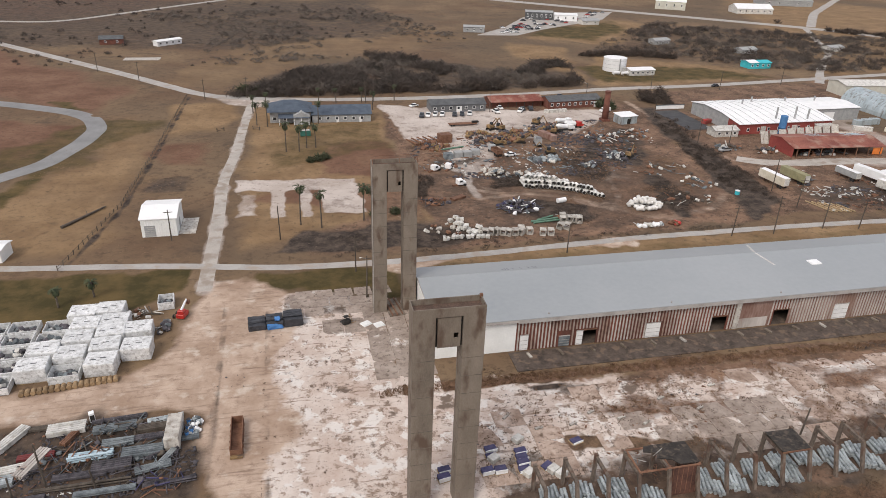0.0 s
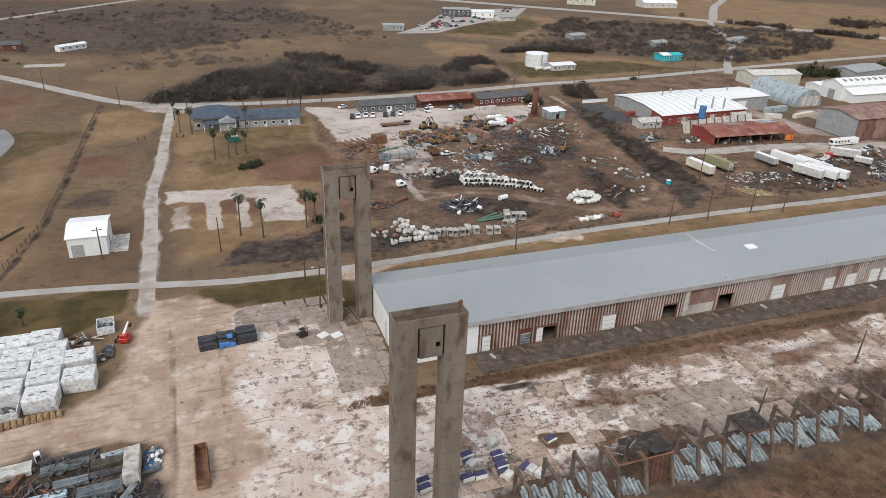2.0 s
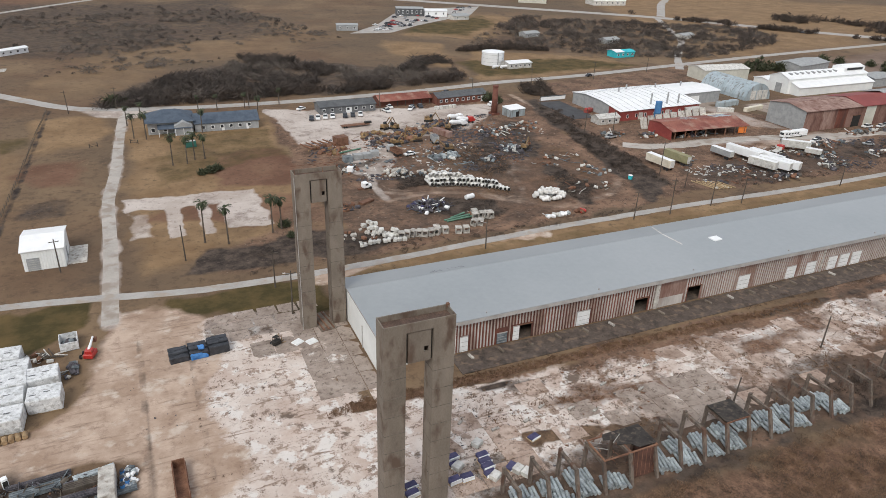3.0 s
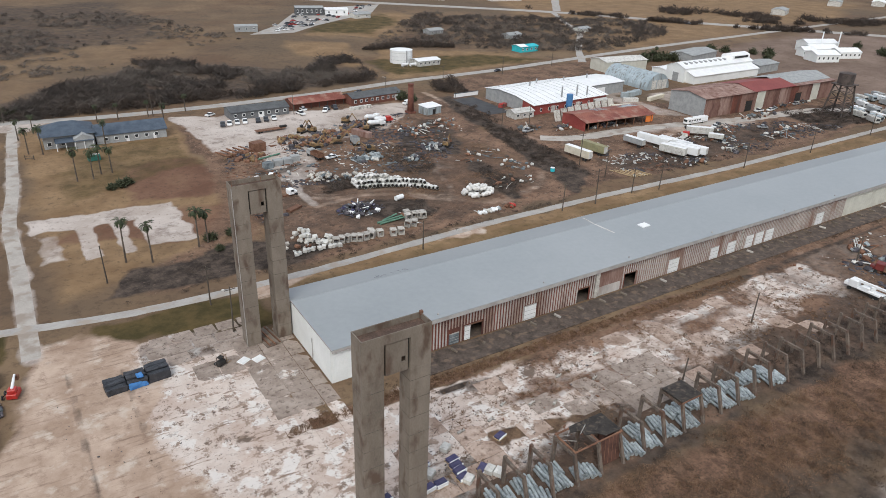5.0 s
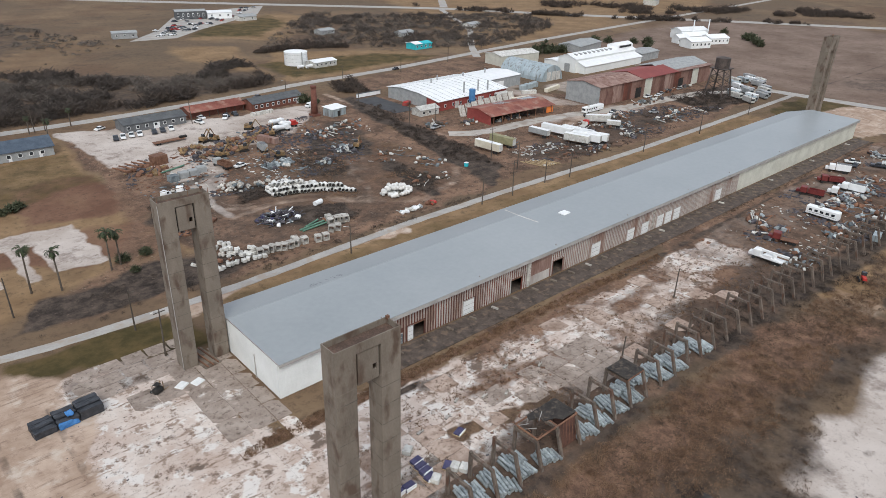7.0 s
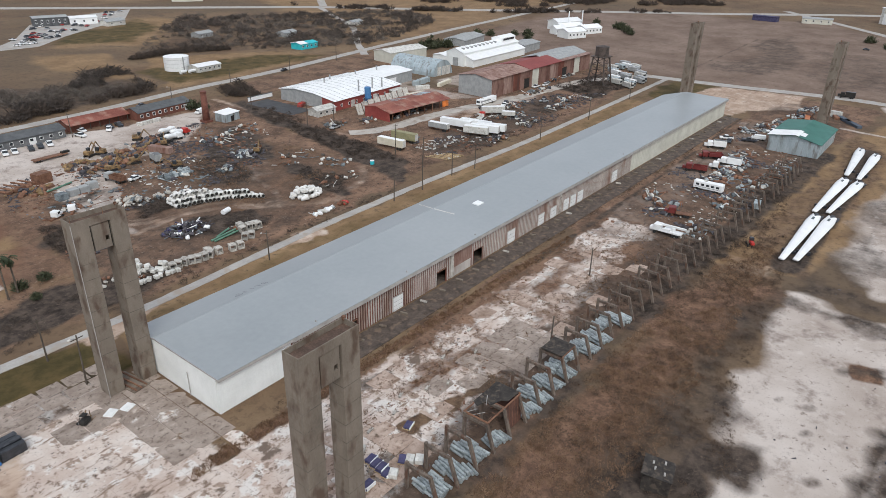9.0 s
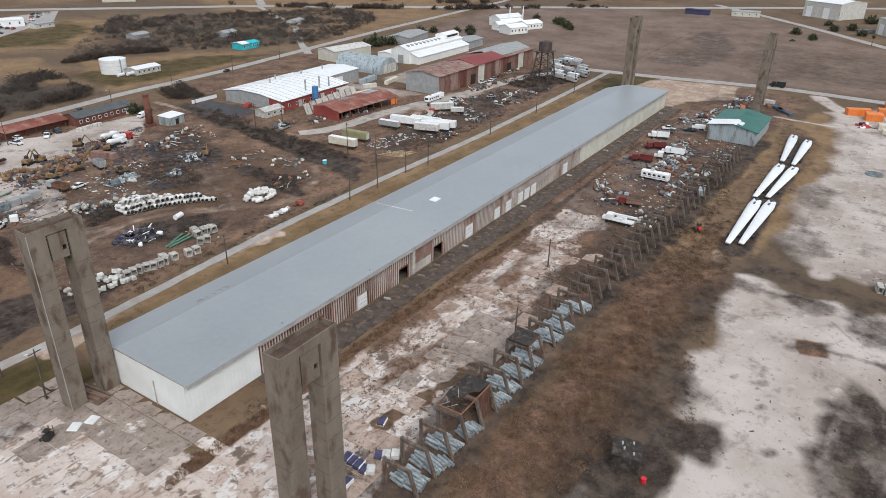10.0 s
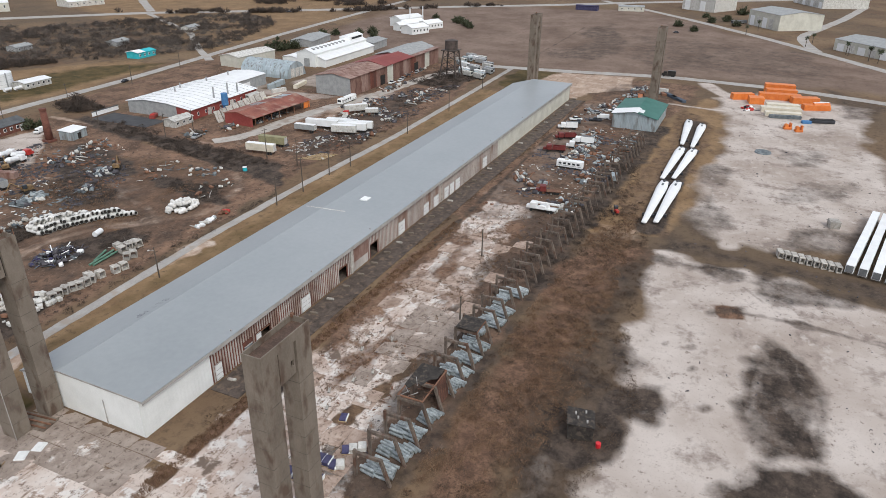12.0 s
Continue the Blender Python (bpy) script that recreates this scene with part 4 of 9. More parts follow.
# openings of the ribbed stretch: start, end, top, kind
OPEN = [(18.0, 19.9, 3.7, "w"), (26.7, 29.2, 2.6, "g"), (30.6, 32.1, 3.5, "w"), (32.2, 35.2, 3.6, "o"), (46.8, 50.2, 3.7, "w"), (62.7, 66.4, 3.7, "o"), (78.3, 82.2, 4.0, "o"), (94.2, 98.0, 4.0, "w"), (110.8, 114.1, 3.6, "w"), (117.9, 121.3, 3.6, "w"), (126.0, 129.2, 3.9, "w"), (130.4, 133.8, 3.9, "w"), (135.0, 138.6, 3.9, "w"), (160.1, 163.8, 4.0, "w")]
xs = 17.1
for a, b, top, kind in OPEN + [(175.2, 175.2, 0, "")]:
    part("side_wall", B(xs, a, 0.0, 0.15, 0, EV - 0.25), RUST_SHEET if xs < 70 else RUST_FADED, wh, "rust-stained brown sheeting")
    if b > a:
        part("lintel", B(a, b, 0.0, 0.15, top, EV - 0.25), RUST_SHEET if xs < 70 else RUST_FADED, wh)
        if kind in "wg":
            dr = part("door", B(a + 0.05, b - 0.05, -0.18, 0.1, 0.13, top - 0.03), DOOR_WHITE if kind == "w" else GREYBLUE, wh, "white sliding door" if kind == "w" else "grey steel sheet over an opening")
            part("door_frame", B(a, b, -0.2, 0.02, top, top + 0.15), FASCIA, dr)
            for k in range(3):
                zz = 0.4 + k * (top - 0.6) / 3
                part("door_rail", B(a + 0.12, b - 0.12, -0.21, -0.183, zz, zz + 0.07), FASCIA, dr)
        else:
            part("door_frame", B(a, b, -0.2, 0.02, top, top + 0.15), RUSTY, wh)
    xs = b


def mesh_of(name, bm, material):
    me = bpy.data.meshes.new(name)
    bm.to_mesh(me)
    bm.free()
    me.materials.append(material)
    return me


rib_a = mesh_of("rib", B(-0.15, 0.15, -0.15, -0.003, 0.13, EV - 1.0), RIB_PALE)
rib_b = mesh_of("rib", B(-0.15, 0.15, -0.15, -0.003, 4.05, EV - 1.0), RIB_PALE)
xx = 17.6
while xx < 175:
    if not 68.0 < xx < 77.6:
        over = any(a - 0.2 < xx < b + 0.2 for a, b, _, k in OPEN)
        share("rib", rib_b if over else rib_a, wh, pose(xx, 0, 0))
    xx += 0.76
part("pilaster", B(68.2, 69.4, -0.3, -0.003, 0.12, EV - 0.4), CONC_LIGHT, wh, "pale concrete pilaster")
part("pilaster", B(123.2, 123.9, -0.3, -0.003, 0.12, EV - 0.4), CONC_LIGHT, wh, "pale concrete pilaster")
part("infill_wall", B(69.6, 77.4, -0.08, -0.003, 0.12, EV - 1.05), RUST_FADED, wh, "pinkish faded flat sheeting")
part("infill_wall", B(69.6, 76.8, -0.1, -0.083, 0.12, 2.6), RIB_PALE, wh)
part("skylight", bev(B(95.6, 98.4, 11.2, 13.4, roof_z(11) - 0.1, roof_z(11) + 0.3), 0.06), WHITE, wh, "small white roof light")
part("ridge_cap", extr([(RIDGE - 0.35, TOP - 0.005), (RIDGE, TOP + 0.04), (RIDGE + 0.35, TOP - 0.1)], -0.12, SL), ROOF, wh)
bm = bmesh.new()
rows = []
for v in (12.5, RIDGE, 28.6):
    u = {12.5: 86.0, RIDGE: 85.2, 28.6: 89.9}[v]
    rows.append([bm.verts.new((u, v, roof_z(v) + 0.02)), bm.verts.new((u + 0.6, v, roof_z(v) + 0.02))])
for a, b in zip(rows, rows[1:]):
    bm.faces.new((a[0], a[1], b[1], b[0]))
part("roof_patch", bm, OFFWHITE, wh, "long thin white repair strip")
# faded painted word on the roof, read from the road side
slope = math.degrees(math.atan2(TOP - BACK, SW + 0.4 - RIDGE))
for i, ch in enumerate("BLIMP"):
    word = bpy.data.curves.new("letter", "FONT")
    word.body = ch
    word.size = 2.5
    word_ob = bpy.data.objects.new("letter", word)
    word_me = bpy.data.meshes.new_from_object(word_ob)
    bpy.data.objects.remove(word_ob)
    word_me.materials.clear()
    word_me.materials.append(SIDING_DK)
    share("roof_letter", word_me, wh, pose(29.0 - i * 1.9, 22.6, roof_z(22.6) + 0.035, slope, 0, 180))
part("downpipe", tube((-0.2, 8.9, 0), (-0.2, 8.9, 5.4), 0.09), FASCIA, wh)
for u in (24, 52, 79, 110, 142, 168, 205, 250):
    part("roof_vent", tube((u, 0.3, EV - 0.1), (u, 0.3, EV + 0.35), 0.2, 0.15, 8), FASCIA, wh)
dock = tagged(part("dock_apron", B(15.5, SL, -7.2, -0.6, -0.1, 0.12), ASPH), "dark worn asphalt apron along the warehouse", "pavement", kind="structure")
for i in range(38):
    u = 19.5 + i * 7.05
    w = thing("wheel_stop", u, -2.4, 12, "short concrete stub lying on the apron", "bumper", "stubs along the warehouse", 0.12)
    part("block", bev(B(-0.25, 0.25, -1.0, 0.8, 0, 0.45), 0.06), CONC_LIGHT if i % 5 == 0 else CONCRETE, w)


# ---- concrete towers ----
def tower(x0, x1, y0, y1, h, label, leg=0.31):
    W, D = x1 - x0, y1 - y0
    t = thing("concrete_tower", x0, y0, 0, label, "tower", "tall concrete towers")
    lw = W * leg
    top = h - 6.3
    for a in (0, W - lw):
        lg = part("leg", bev(B(a, a + lw, 0, D, -0.2, top), 0.05), CONCRETE, t)
        n = int(top / 3.05)
        for k in range(1, n + 1):
            part("joint", B(a - 0.02, a + lw + 0.02, -0.02, D + 0.02, k * 3.05 - 0.045, k * 3.05 + 0.045), CONC_JOINT, lg)
    for a in (0, W - lw):
        part("cheek", B(a, a + lw, 0, D, top, h - 0.9), CONCRETE, t)
    for ya, yb in ((0.16, 0.46), (D - 0.46, D - 0.16)):
        hx = W - lw - 0.95
        pz = top + 0.05
        bm = B(lw + 0.3, hx - 0.3, ya, yb, pz, h - 1.55)
        B(hx + 0.35, W - lw - 0.3, ya, yb, pz, h - 1.55, bm)
        B(hx - 0.3, hx + 0.35, ya, yb, pz, pz + 1.35, bm)
        B(hx - 0.3, hx + 0.35, ya, yb, pz + 2.25, h - 1.55, bm)
        part("panel", bm, CONCRETE, t)
    # added near-black plates that put shade into the gaps round the panels
    for ya, yb in ((0.47, 0.55), (D - 0.55, D - 0.47)):
        hx, pz = W - lw - 0.95, top + 0.02
        bm = B(lw + 0.002, hx - 0.3, ya, yb, pz, h - 1.4)
        B(hx + 0.35, W - lw - 0.002, ya, yb, pz, h - 1.4, bm)
        part("gap_shade", bm, DARK, t)
    part("lintel", B(lw, W - lw, 0, D, h - 1.38, h - 0.9), CONCRETE, t)
    part("tray_floor", B(0.16, W - 0.16, 0.16, D - 0.16, h - 1.1, h - 0.84), TRAY, t, "rust-stained tray floor")
    for q in ((0, W, 0, 0.15), (0, W, D - 0.15, D), (0, 0.15, 0.15, D - 0.15), (W - 0.15, W, 0.15, D - 0.15)):
        part("parapet", B(*q, h - 0.9, h), CONCRETE, t)
    part("bracket", B(W - 0.3, W + 0.12, D - 0.5, D - 0.1, h - 0.25, h + 0.3), RUSTY, t)
    return t


ta = tower(-11.8, -1.8, -38.4, -35.5, 35.6, "tall weathered grey concrete tower with two legs and open head")
tb = tower(-9.9, -0.35, 20.0, 23.4, 35.4, "tall weathered concrete tower standing beside the warehouse end")
tc = tower(300, 309.5, 26.0, 29.6, 37.2, "tall weathered concrete tower behind the far warehouse end")
td = tower(291, 300.5, -41.0, -37.4, 36.2, "tall weathered concrete tower behind the green-roofed hut")
for u in (0.0, 5.6, 9.35):
    part("railing_post", tube((u + 0.1, 0.1, 35.4), (u + 0.1, 0.1, 36.5), 0.05), RUSTY, tb)
part("railing", tube((0.1, 3.2, 36.2), (9.4, 3.2, 36.2), 0.05), RUSTY, tb)
part("ladder_pipe", tube((-0.12, -0.1, 0), (-0.12, -0.1, 35), 0.07), FASCIA, tb)
sill = thing("rail_sill", -6.6, 17.5, 8, "low concrete sill with rusty rails at the tower foot", "rails")
part("base", bev(B(0, 3.6, 0, 7.6, 0, 0.25), 0.05), CONCRETE, sill)
for u in (0.5, 1.6, 2.8):
    part("rail", B(u, u + 0.25, 0.1, 7.5, 0.25, 0.5), RUSTY, sill)


# ---- concrete portal frames ----
def portal(px, y0, y1, h, lean=1.1):
    t = thing("portal_frame", px, 0, 0, "weathered bare concrete portal frame of a ruined shed", "frame", "row of portal frames")
    part("post", B(-0.27, 0.27, y1 - 0.24, y1 + 0.24, -0.1, h + 0.3), FRAMEC, t)
    bm = B(-0.27, 0.27, y0 - 0.26, y0 + 0.26, -0.1, h)
    for v in bm.verts:
        if v.co.z > 1:
            v.co.y += lean
    part("post", bm, FRAMEC, t)
    part("beam", B(-0.24, 0.24, y0 + lean + 0.26, y1 - 0.24, h - 0.55, h), FRAMEC, t)
    return t


for i in range(42):
    px = 8.1 + i * 5.1
    yy = -44.1 - max(0, px - 75) * 0.045 if px < 170 else -48.4 - (px - 170) * 0.01
    if i in (33,):
        continue
    portal(px, yy, yy + 6.4 + (0.25 if i % 4 == 1 else 0), 5.3 + 0.12 * ((i * 7) % 5 - 2), 1.7 + 0.08 * ((i * 3) % 4))
# ---- buildings ----
def gable(W, L, h, rise, over=0.3):
    """Roof outline in (y, z) over a body W wide along y."""
    return [(-over, h), (W / 2, h + rise), (W + over, h), (W + over, h - 0.2), (W / 2, h + rise - 0.2), (-over, h - 0.2)]


def house(name, x, y, rz, L, W, h, rise, wall, roof, label, category="building", win=0, winc=None, doors=(), over=0.4, ridge=True):
    """A gabled building, L along its x and W along its y, with a row of windows on the long front."""
    t = thing(name, x, y, rz, label, category)
    prof = [(0, 0), (0, h - 0.2), (W / 2, h + rise - 0.2), (W, h - 0.2), (W, 0)]
    part("wall", extr(prof, 0, L), wall, t)
    part("roof", extr(gable(W, L, h, rise, over), -over, L + over), roof, t)
    if ridge:
        part("ridge_cap", extr([(W / 2 - 0.25, h + rise - 0.05), (W / 2, h + rise + 0.06), (W / 2 + 0.25, h + rise - 0.05)], -over, L + over), roof, t)
    n = win
    for i in range(n):
        u = L * (i + 0.5) / n
        w = part("window", B(u - 0.7, u + 0.7, -0.08, -0.004, h * 0.35, h * 0.75), winc or WHITE, t)
        part("pane", B(u - 0.55, u + 0.55, -0.12, -0.083, h * 0.4, h * 0.7), GLASS, w)
    for u, w_, dh, m in doors:
        part("door", B(u, u + w_, -0.1, -0.004, 0, dh), m, t)
    return t


# yard offices
house("yard_office", 37.5, 189.5, 1.5, 26, 9.5, 3.4, 1.6, DK_SIDING, DARK_SHINGLE, "long low office with dark grey shingle roof", "office", 7, doors=[(12, 2.6, 2.6, WHITE)])
rb = house("open_store", 67.2, 195.5, 3, 26.5, 8.5, 3.2, 1.5, BRICK, RUST_ROOF, "low store with faded red sheet roof", "store", 0)
for i in range(7):
    part("post", B(i * 4.2, i * 4.2 + 0.25, -1.6, -1.35, 0, 2.9), WOODM, rb)
part("porch_roof", extr([(-2.0, 2.9), (-0.45, 3.18), (-0.45, 3.06), (-2.0, 2.78)], -0.2, 26.5), RUST_ROOF, rb)
house("yard_office", 94.8, 190.0, 6, 27.5, 9.5, 3.6, 1.7, BRICK, DARK_SHINGLE, "long low brick office with white window panels", "office", 9, WHITE, doors=[(24, 2.6, 2.7, WHITE)])
# brick chimney
ch = thing("brick_chimney", 113.6, 168.5, 0, "free-standing dark red brick chimney in the scrapyard", "chimney")
part("shaft", tube((0, 0, 0), (0, 0, 13.2), 1.55, 1.2, 20), BRICK, ch, smooth=True)
part("band", tube((0, 0, 12.5), (0, 0, 13.4), 1.35, 1.35, 20, caps=True), BRICK, ch)
part("plinth", B(-1.9, 1.9, -1.9, 1.9, 0, 0.9), BRICK, ch)
hu = thing("corrugated_hut", 118, 161, 10, "small white-roofed corrugated hut beside the chimney", "hut")
part("wall", ribbed(0, 8.5, 0, 3.4, 0.5, 0.08), SILVER, hu)
part("wall", B(0.02, 8.48, 0.16, 6.0, 0, 3.35), SILVER, hu)
part("roof", extr([(-0.4, 3.4), (6.4, 3.9), (6.4, 4.02), (-0.4, 3.52)], -0.3, 8.8), WHITE, hu, "white sheet roof")
part("door", B(3.2, 5.0, -0.12, -0.085, 0, 2.4), DARK, hu)

# office with blue roof
bo = thing("roadside_office", -34.5, 178.5, -1, "low roadside office with blue-grey shingle roofs", "office")
part("wing_wall", extr([(0, 0), (0, 3.4), (6, 6.0), (12, 3.4), (12, 0)], 18, 43), SIDING, bo)
part("wing_roof", extr(gable(12, 25, 3.5, 2.7, 0.5), 17.6, 43.5), BLUE_SHINGLE, bo)
part("main_wall", B(0.5, 17.5, 1, 15, 0, 4.8), SIDING, bo)
hip = bmesh.new()
v = [hip.verts.new(p) for p in ((-0.8, -0.3, 4.8), (18.4, -0.3, 4.8), (18.4, 16, 4.8), (-0.8, 16, 4.8), (6.5, 8, 8.2), (11.5, 8, 8.2))]
for f in ((0, 1, 5, 4), (1, 2, 5), (2, 3, 4, 5), (3, 0, 4), (3, 2, 1, 0)):
    hip.faces.new([v[i] for i in f])
part("main_roof", hip, BLUE_SHINGLE, bo)
part("porch_roof", extr([(-3.2, 3.1), (0.9, 3.8), (0.9, 3.65), (-3.2, 2.95)], 4, 17), BLUE_SHINGLE, bo)
part("gable_front", extr([(0, 0), (0, 3.8), (3.4, 5.4), (6.8, 3.8), (6.8, 0)], 0, 4), SIDING, bo).matrix_local = pose(17, -2.6, 0, 0, 0, 90)
for i in range(5):
    part("porch_post", tube((4.4 + i * 3.05, -3.0, 0), (4.4 + i * 3.05, -3.0, 3.0), 0.12), WHITE, bo)
for i in range(6):
    w = part("window", B(20.5 + i * 3.6, 21.9 + i * 3.6, -0.08, -0.004, 1.1, 2.5), WHITE, bo)
    part("pane", B(20.65 + i * 3.6, 21.75 + i * 3.6, -0.11, -0.083, 1.25, 2.35), GLASS, w)
for u in (28.2, 38.0):
    part("door", B(u, u + 1.1, -0.09, -0.004, 0, 2.2), WHITE, bo)
for u in (1.6, 6, 10.5, 14.5):
    w = part("window", B(u, u + 1.5, 0.92, 0.996, 1.0, 2.6), WHITE, bo)
    part("pane", B(u + 0.15, u + 1.35, 0.88, 0.917, 1.15, 2.45), GLASS, w)
sg = thing("green_container", -22, 158.6, 5, "small dark green metal bin in the grass", "container")
part("body", bev(B(0, 4, 0, 2.2, 0, 2.2), 0.08), GREENM, sg)
part("lid", B(0.3, 3.7, 0.3, 1.9, 2.2, 2.32), OFFWHITE, sg)

# white hangar
hg = thing("white_shed", -67.2, 69.2, 0, "white steel shed with pale roof in dry grass", "shed")
part("wall", ribbed(0, 9.2, 0, 5.2, 0.6, 0.05), WHITE_WALL, hg)
part("wall", extr([(0.16, 0), (0.16, 5.2), (6.5, 6.6), (12.6, 5.6), (12.6, 0)], 0, 9.2), WHITE_WALL, hg)
part("roof", extr([(-0.3, 5.2), (6.5, 6.75), (12.9, 5.6), (12.9, 5.75), (6.5, 6.92), (-0.3, 5.37)], -0.35, 9.55), WHITE, hg, "pale white sheet roof")
d = part("door", B(0.8, 3.6, -0.12, -0.06, 0, 3.4), SIDING, hg, "pale roller door")
for k in range(6):
    part("slat", B(0.8, 3.6, -0.14, -0.122, 0.1 + k * 0.55, 0.16 + k * 0.55), OFFWHITE, d)
part("side_door", B(9.202, 9.26, 4.5, 6.5, 0, 3.0), SIDING, hg)
ap = tagged(part("pavement_pad", B(-57.9, -53.5, 70, 81, -0.1, 0.09), CONC_LIGHT), "pale concrete pad beside the white shed", "pavement", kind="structure")

# round tank and its hut
tk = thing("storage_tank", 168.0, 275.5, 0, "round white steel storage tank", "tank")
part("shell", tube((0, 0, 0), (0, 0, 7.6), 6.9, 6.9, 40), WHITE, tk, smooth=False)
part("lid", tube((0, 0, 7.6), (0, 0, 8.4), 7.0, 0.4, 40), WHITE, tk)
for k in range(1, 4):
    part("seam", tube((0, 0, k * 2.1), (0, 0, k * 2.1 + 0.08), 6.94, 6.94, 40), SIDING, tk)
part("ladder", B(-0.3, 0.3, -7.2, -6.92, 0, 8), SIDING, tk)
for i, (u, v) in enumerate(((163, 262), (168, 261))):
    g = thing("gas_tank", u, v, 12, "small white cylindrical tank on cradles", "tank", "small tanks by the big tank")
    part("barrel", tube((-2.2, 0, 1.3), (2.2, 0, 1.3), 0.85, 0.85, 14), WHITE, g, smooth=False)
    for q in (-1.5, 1.3):
        part("cradle", B(q, q + 0.3, -0.7, 0.7, 0, 0.8), CONC_LIGHT, g)
house("low_store", 170.5, 258.5, 4, 16, 9, 3.2, 0.9, OFFWHITE, WHITE, "low white store beside the tank", "store", 5)

# factory with white roofs and red walls
fa = thing("factory", 163.2, 140.6, 2.5, "large factory shed with white roof and red walls", "factory")
part("wall", extr([(0, 0), (0, 4.6), (13, 6.4), (26, 6.8), (36, 5.4), (36, 0)], 0, 48), RED_PAINT, fa)
part("gable_sheet", extr([(8, 0), (8, 5.6), (13, 6.3), (26, 6.7), (35.9, 5.3), (35.9, 0)], -0.12, -0.003), SIDING, fa, "grey gable sheeting")
part("roof", extr([(-0.6, 4.7), (13, 6.6), (26, 7.0), (36.6, 5.5), (36.6, 5.3), (26, 6.8), (13, 6.4), (-0.6, 4.5)], -0.6, 48.6), WHITE, fa, "white sheet roof")
for k in range(12):
    part("roof_seam", extr([(-0.6, 4.72), (13, 6.62), (26, 7.02), (36.6, 5.52), (36.6, 5.58), (26, 7.08), (13, 6.68), (-0.6, 4.78)], 1.5 + k * 4.1, 1.62 + k * 4.1), SIDING, fa)
part("annex_wall", B(48.2, 76, 14, 34, 0, 5.8), SIDING, fa)
part("annex_roof", extr([(13.6, 5.8), (24, 6.8), (34.4, 5.8), (34.4, 5.65), (24, 6.6), (13.6, 5.65)], 48.7, 76.4), WHITE, fa, "white sheet roof")
for i in range(8):
    w = part("window", B(4 + i * 5.2, 5.2 + i * 5.2, -0.08, -0.004, 1.2, 2.8), WHITE, fa)
    part("pane", B(4.15 + i * 5.2, 5.05 + i * 5.2, -0.11, -0.083, 1.35, 2.65), GLASS, w)
for u in (11, 27, 39):
    part("door", B(u, u + 2.6, -0.1, -0.004, 0, 3.2), OFFWHITE, fa)
part("dock_door", B(56, 62, 13.9, 13.996, 0, 4), WHITE, fa)
for u, v, hh in ((18, 24, 2.0), (26, 28, 2.0), (43, 26, 1.8), (30, 3, 3.6), (36, 2, 2.6), (21, 4, 3.4), (60, 26, 1.8)):
    part("flue", tube((u, v, 5.0), (u, v, 7.0 + hh), 0.4, 0.4, 10), SIDING, fa)
part("porch", extr([(-3.5, 3.0), (-0.7, 3.6), (-0.7, 3.45), (-3.5, 2.85)], 38, 47), OFFWHITE, fa)
si = thing("blue_silo", 181.0, 136.5, 0, "blue steel hopper silo on legs", "silo")
part("barrel", tube((0, 0, 4), (0, 0, 9.0), 1.5, 1.5, 16), BLUE_SILO, si)
part("cone", tube((0, 0, 1.8), (0, 0, 4), 0.4, 1.6, 16), BLUE_SILO, si)
for a in (0, 1.57, 3.14, 4.71):
    part("leg", tube((1.5 * math.cos(a), 1.5 * math.sin(a), 0), (1.5 * math.cos(a), 1.5 * math.sin(a), 5), 0.15), BLUE_SILO, si)
part("chute", tube((0.3, 0, 8.8), (4.0, 5, 7.6), 0.3), BLUE_SILO, si)
house("small_office", 150.5, 138.2, 0, 11, 6.5, 2.9, 1.2, OFFWHITE, OFFWHITE, "small pale wooden site office", "office", 3)
rc = thing("red_container", 157.6, 157, 30, "small red metal machine by the factory", "machine")
part("body", bev(B(0, 6, 0, 2.4, 0, 1.5), 0.1), RED_PAINT, rc)
part("hood", bev(B(0.4, 2.4, 0.3, 2.1, 1.5, 2.0), 0.1), REDV, rc)
yd = tagged(part("pavement_tarmac", B(145, 157.5, 150, 182, -0.1, 0.085), GREY_DARK), "very dark tarmac yard by the factory", "pavement", kind="structure")
bw = thing("yard_wall", 147, 183.2, 2, "low white and dark boundary wall", "wall")
part("panel", B(0, 15, 0, 0.3, 0.4, 2.2), WHITE, bw)
part("coping", B(-0.1, 15.1, -0.1, 0.4, 2.2, 2.5), DARK_SHINGLE, bw)

# arched store and sheds behind the factory
qh = thing("arched_store", 270.5, 154.5, 90, "arched grey sheet-metal store", "store")
arc = [(8.6 - 8.6 * math.cos(math.pi * i / 14), 8.4 * math.sin(math.pi * i / 14)) for i in range(15)]
part("shell", extr(arc, 0, 33), SILVER, qh)
for k in range(9):
    part("rib", extr([(8.6 - 8.72 * math.cos(math.pi * i / 14), 8.52 * math.sin(math.pi * i / 14)) for i in range(15)] + [(8.6 - 8.5 * math.cos(math.pi * i / 14), 8.35 * math.sin(math.pi * i / 14)) for i in range(14, -1, -1)], k * 4.0, k * 4.0 + 0.12), SILVER, qh)
for u in (2.2, 6.2, 10.4):
    part("door", B(-0.1, -0.01, u, u + 3.4, 0, 5.0), OFFWHITE, qh)
house("grey_store", 266, 199, -4.6, 32, 15, 6.2, 1.5, CREAM_WALL, OFFWHITE, "pale cream steel store", "store", 0)
hw = house("white_works", 289, 160, 1, 63, 13, 8.0, 2.6, WHITE_WALL, WHITE, "long white steel workshop with raised roof", "workshop", 0)
part("monitor", extr([(2.5, 9.2), (2.5, 11.4), (6.5, 12.6), (10.5, 11.4), (10.5, 9.2)], 46, 63), WHITE, hw, "raised white roof lantern")
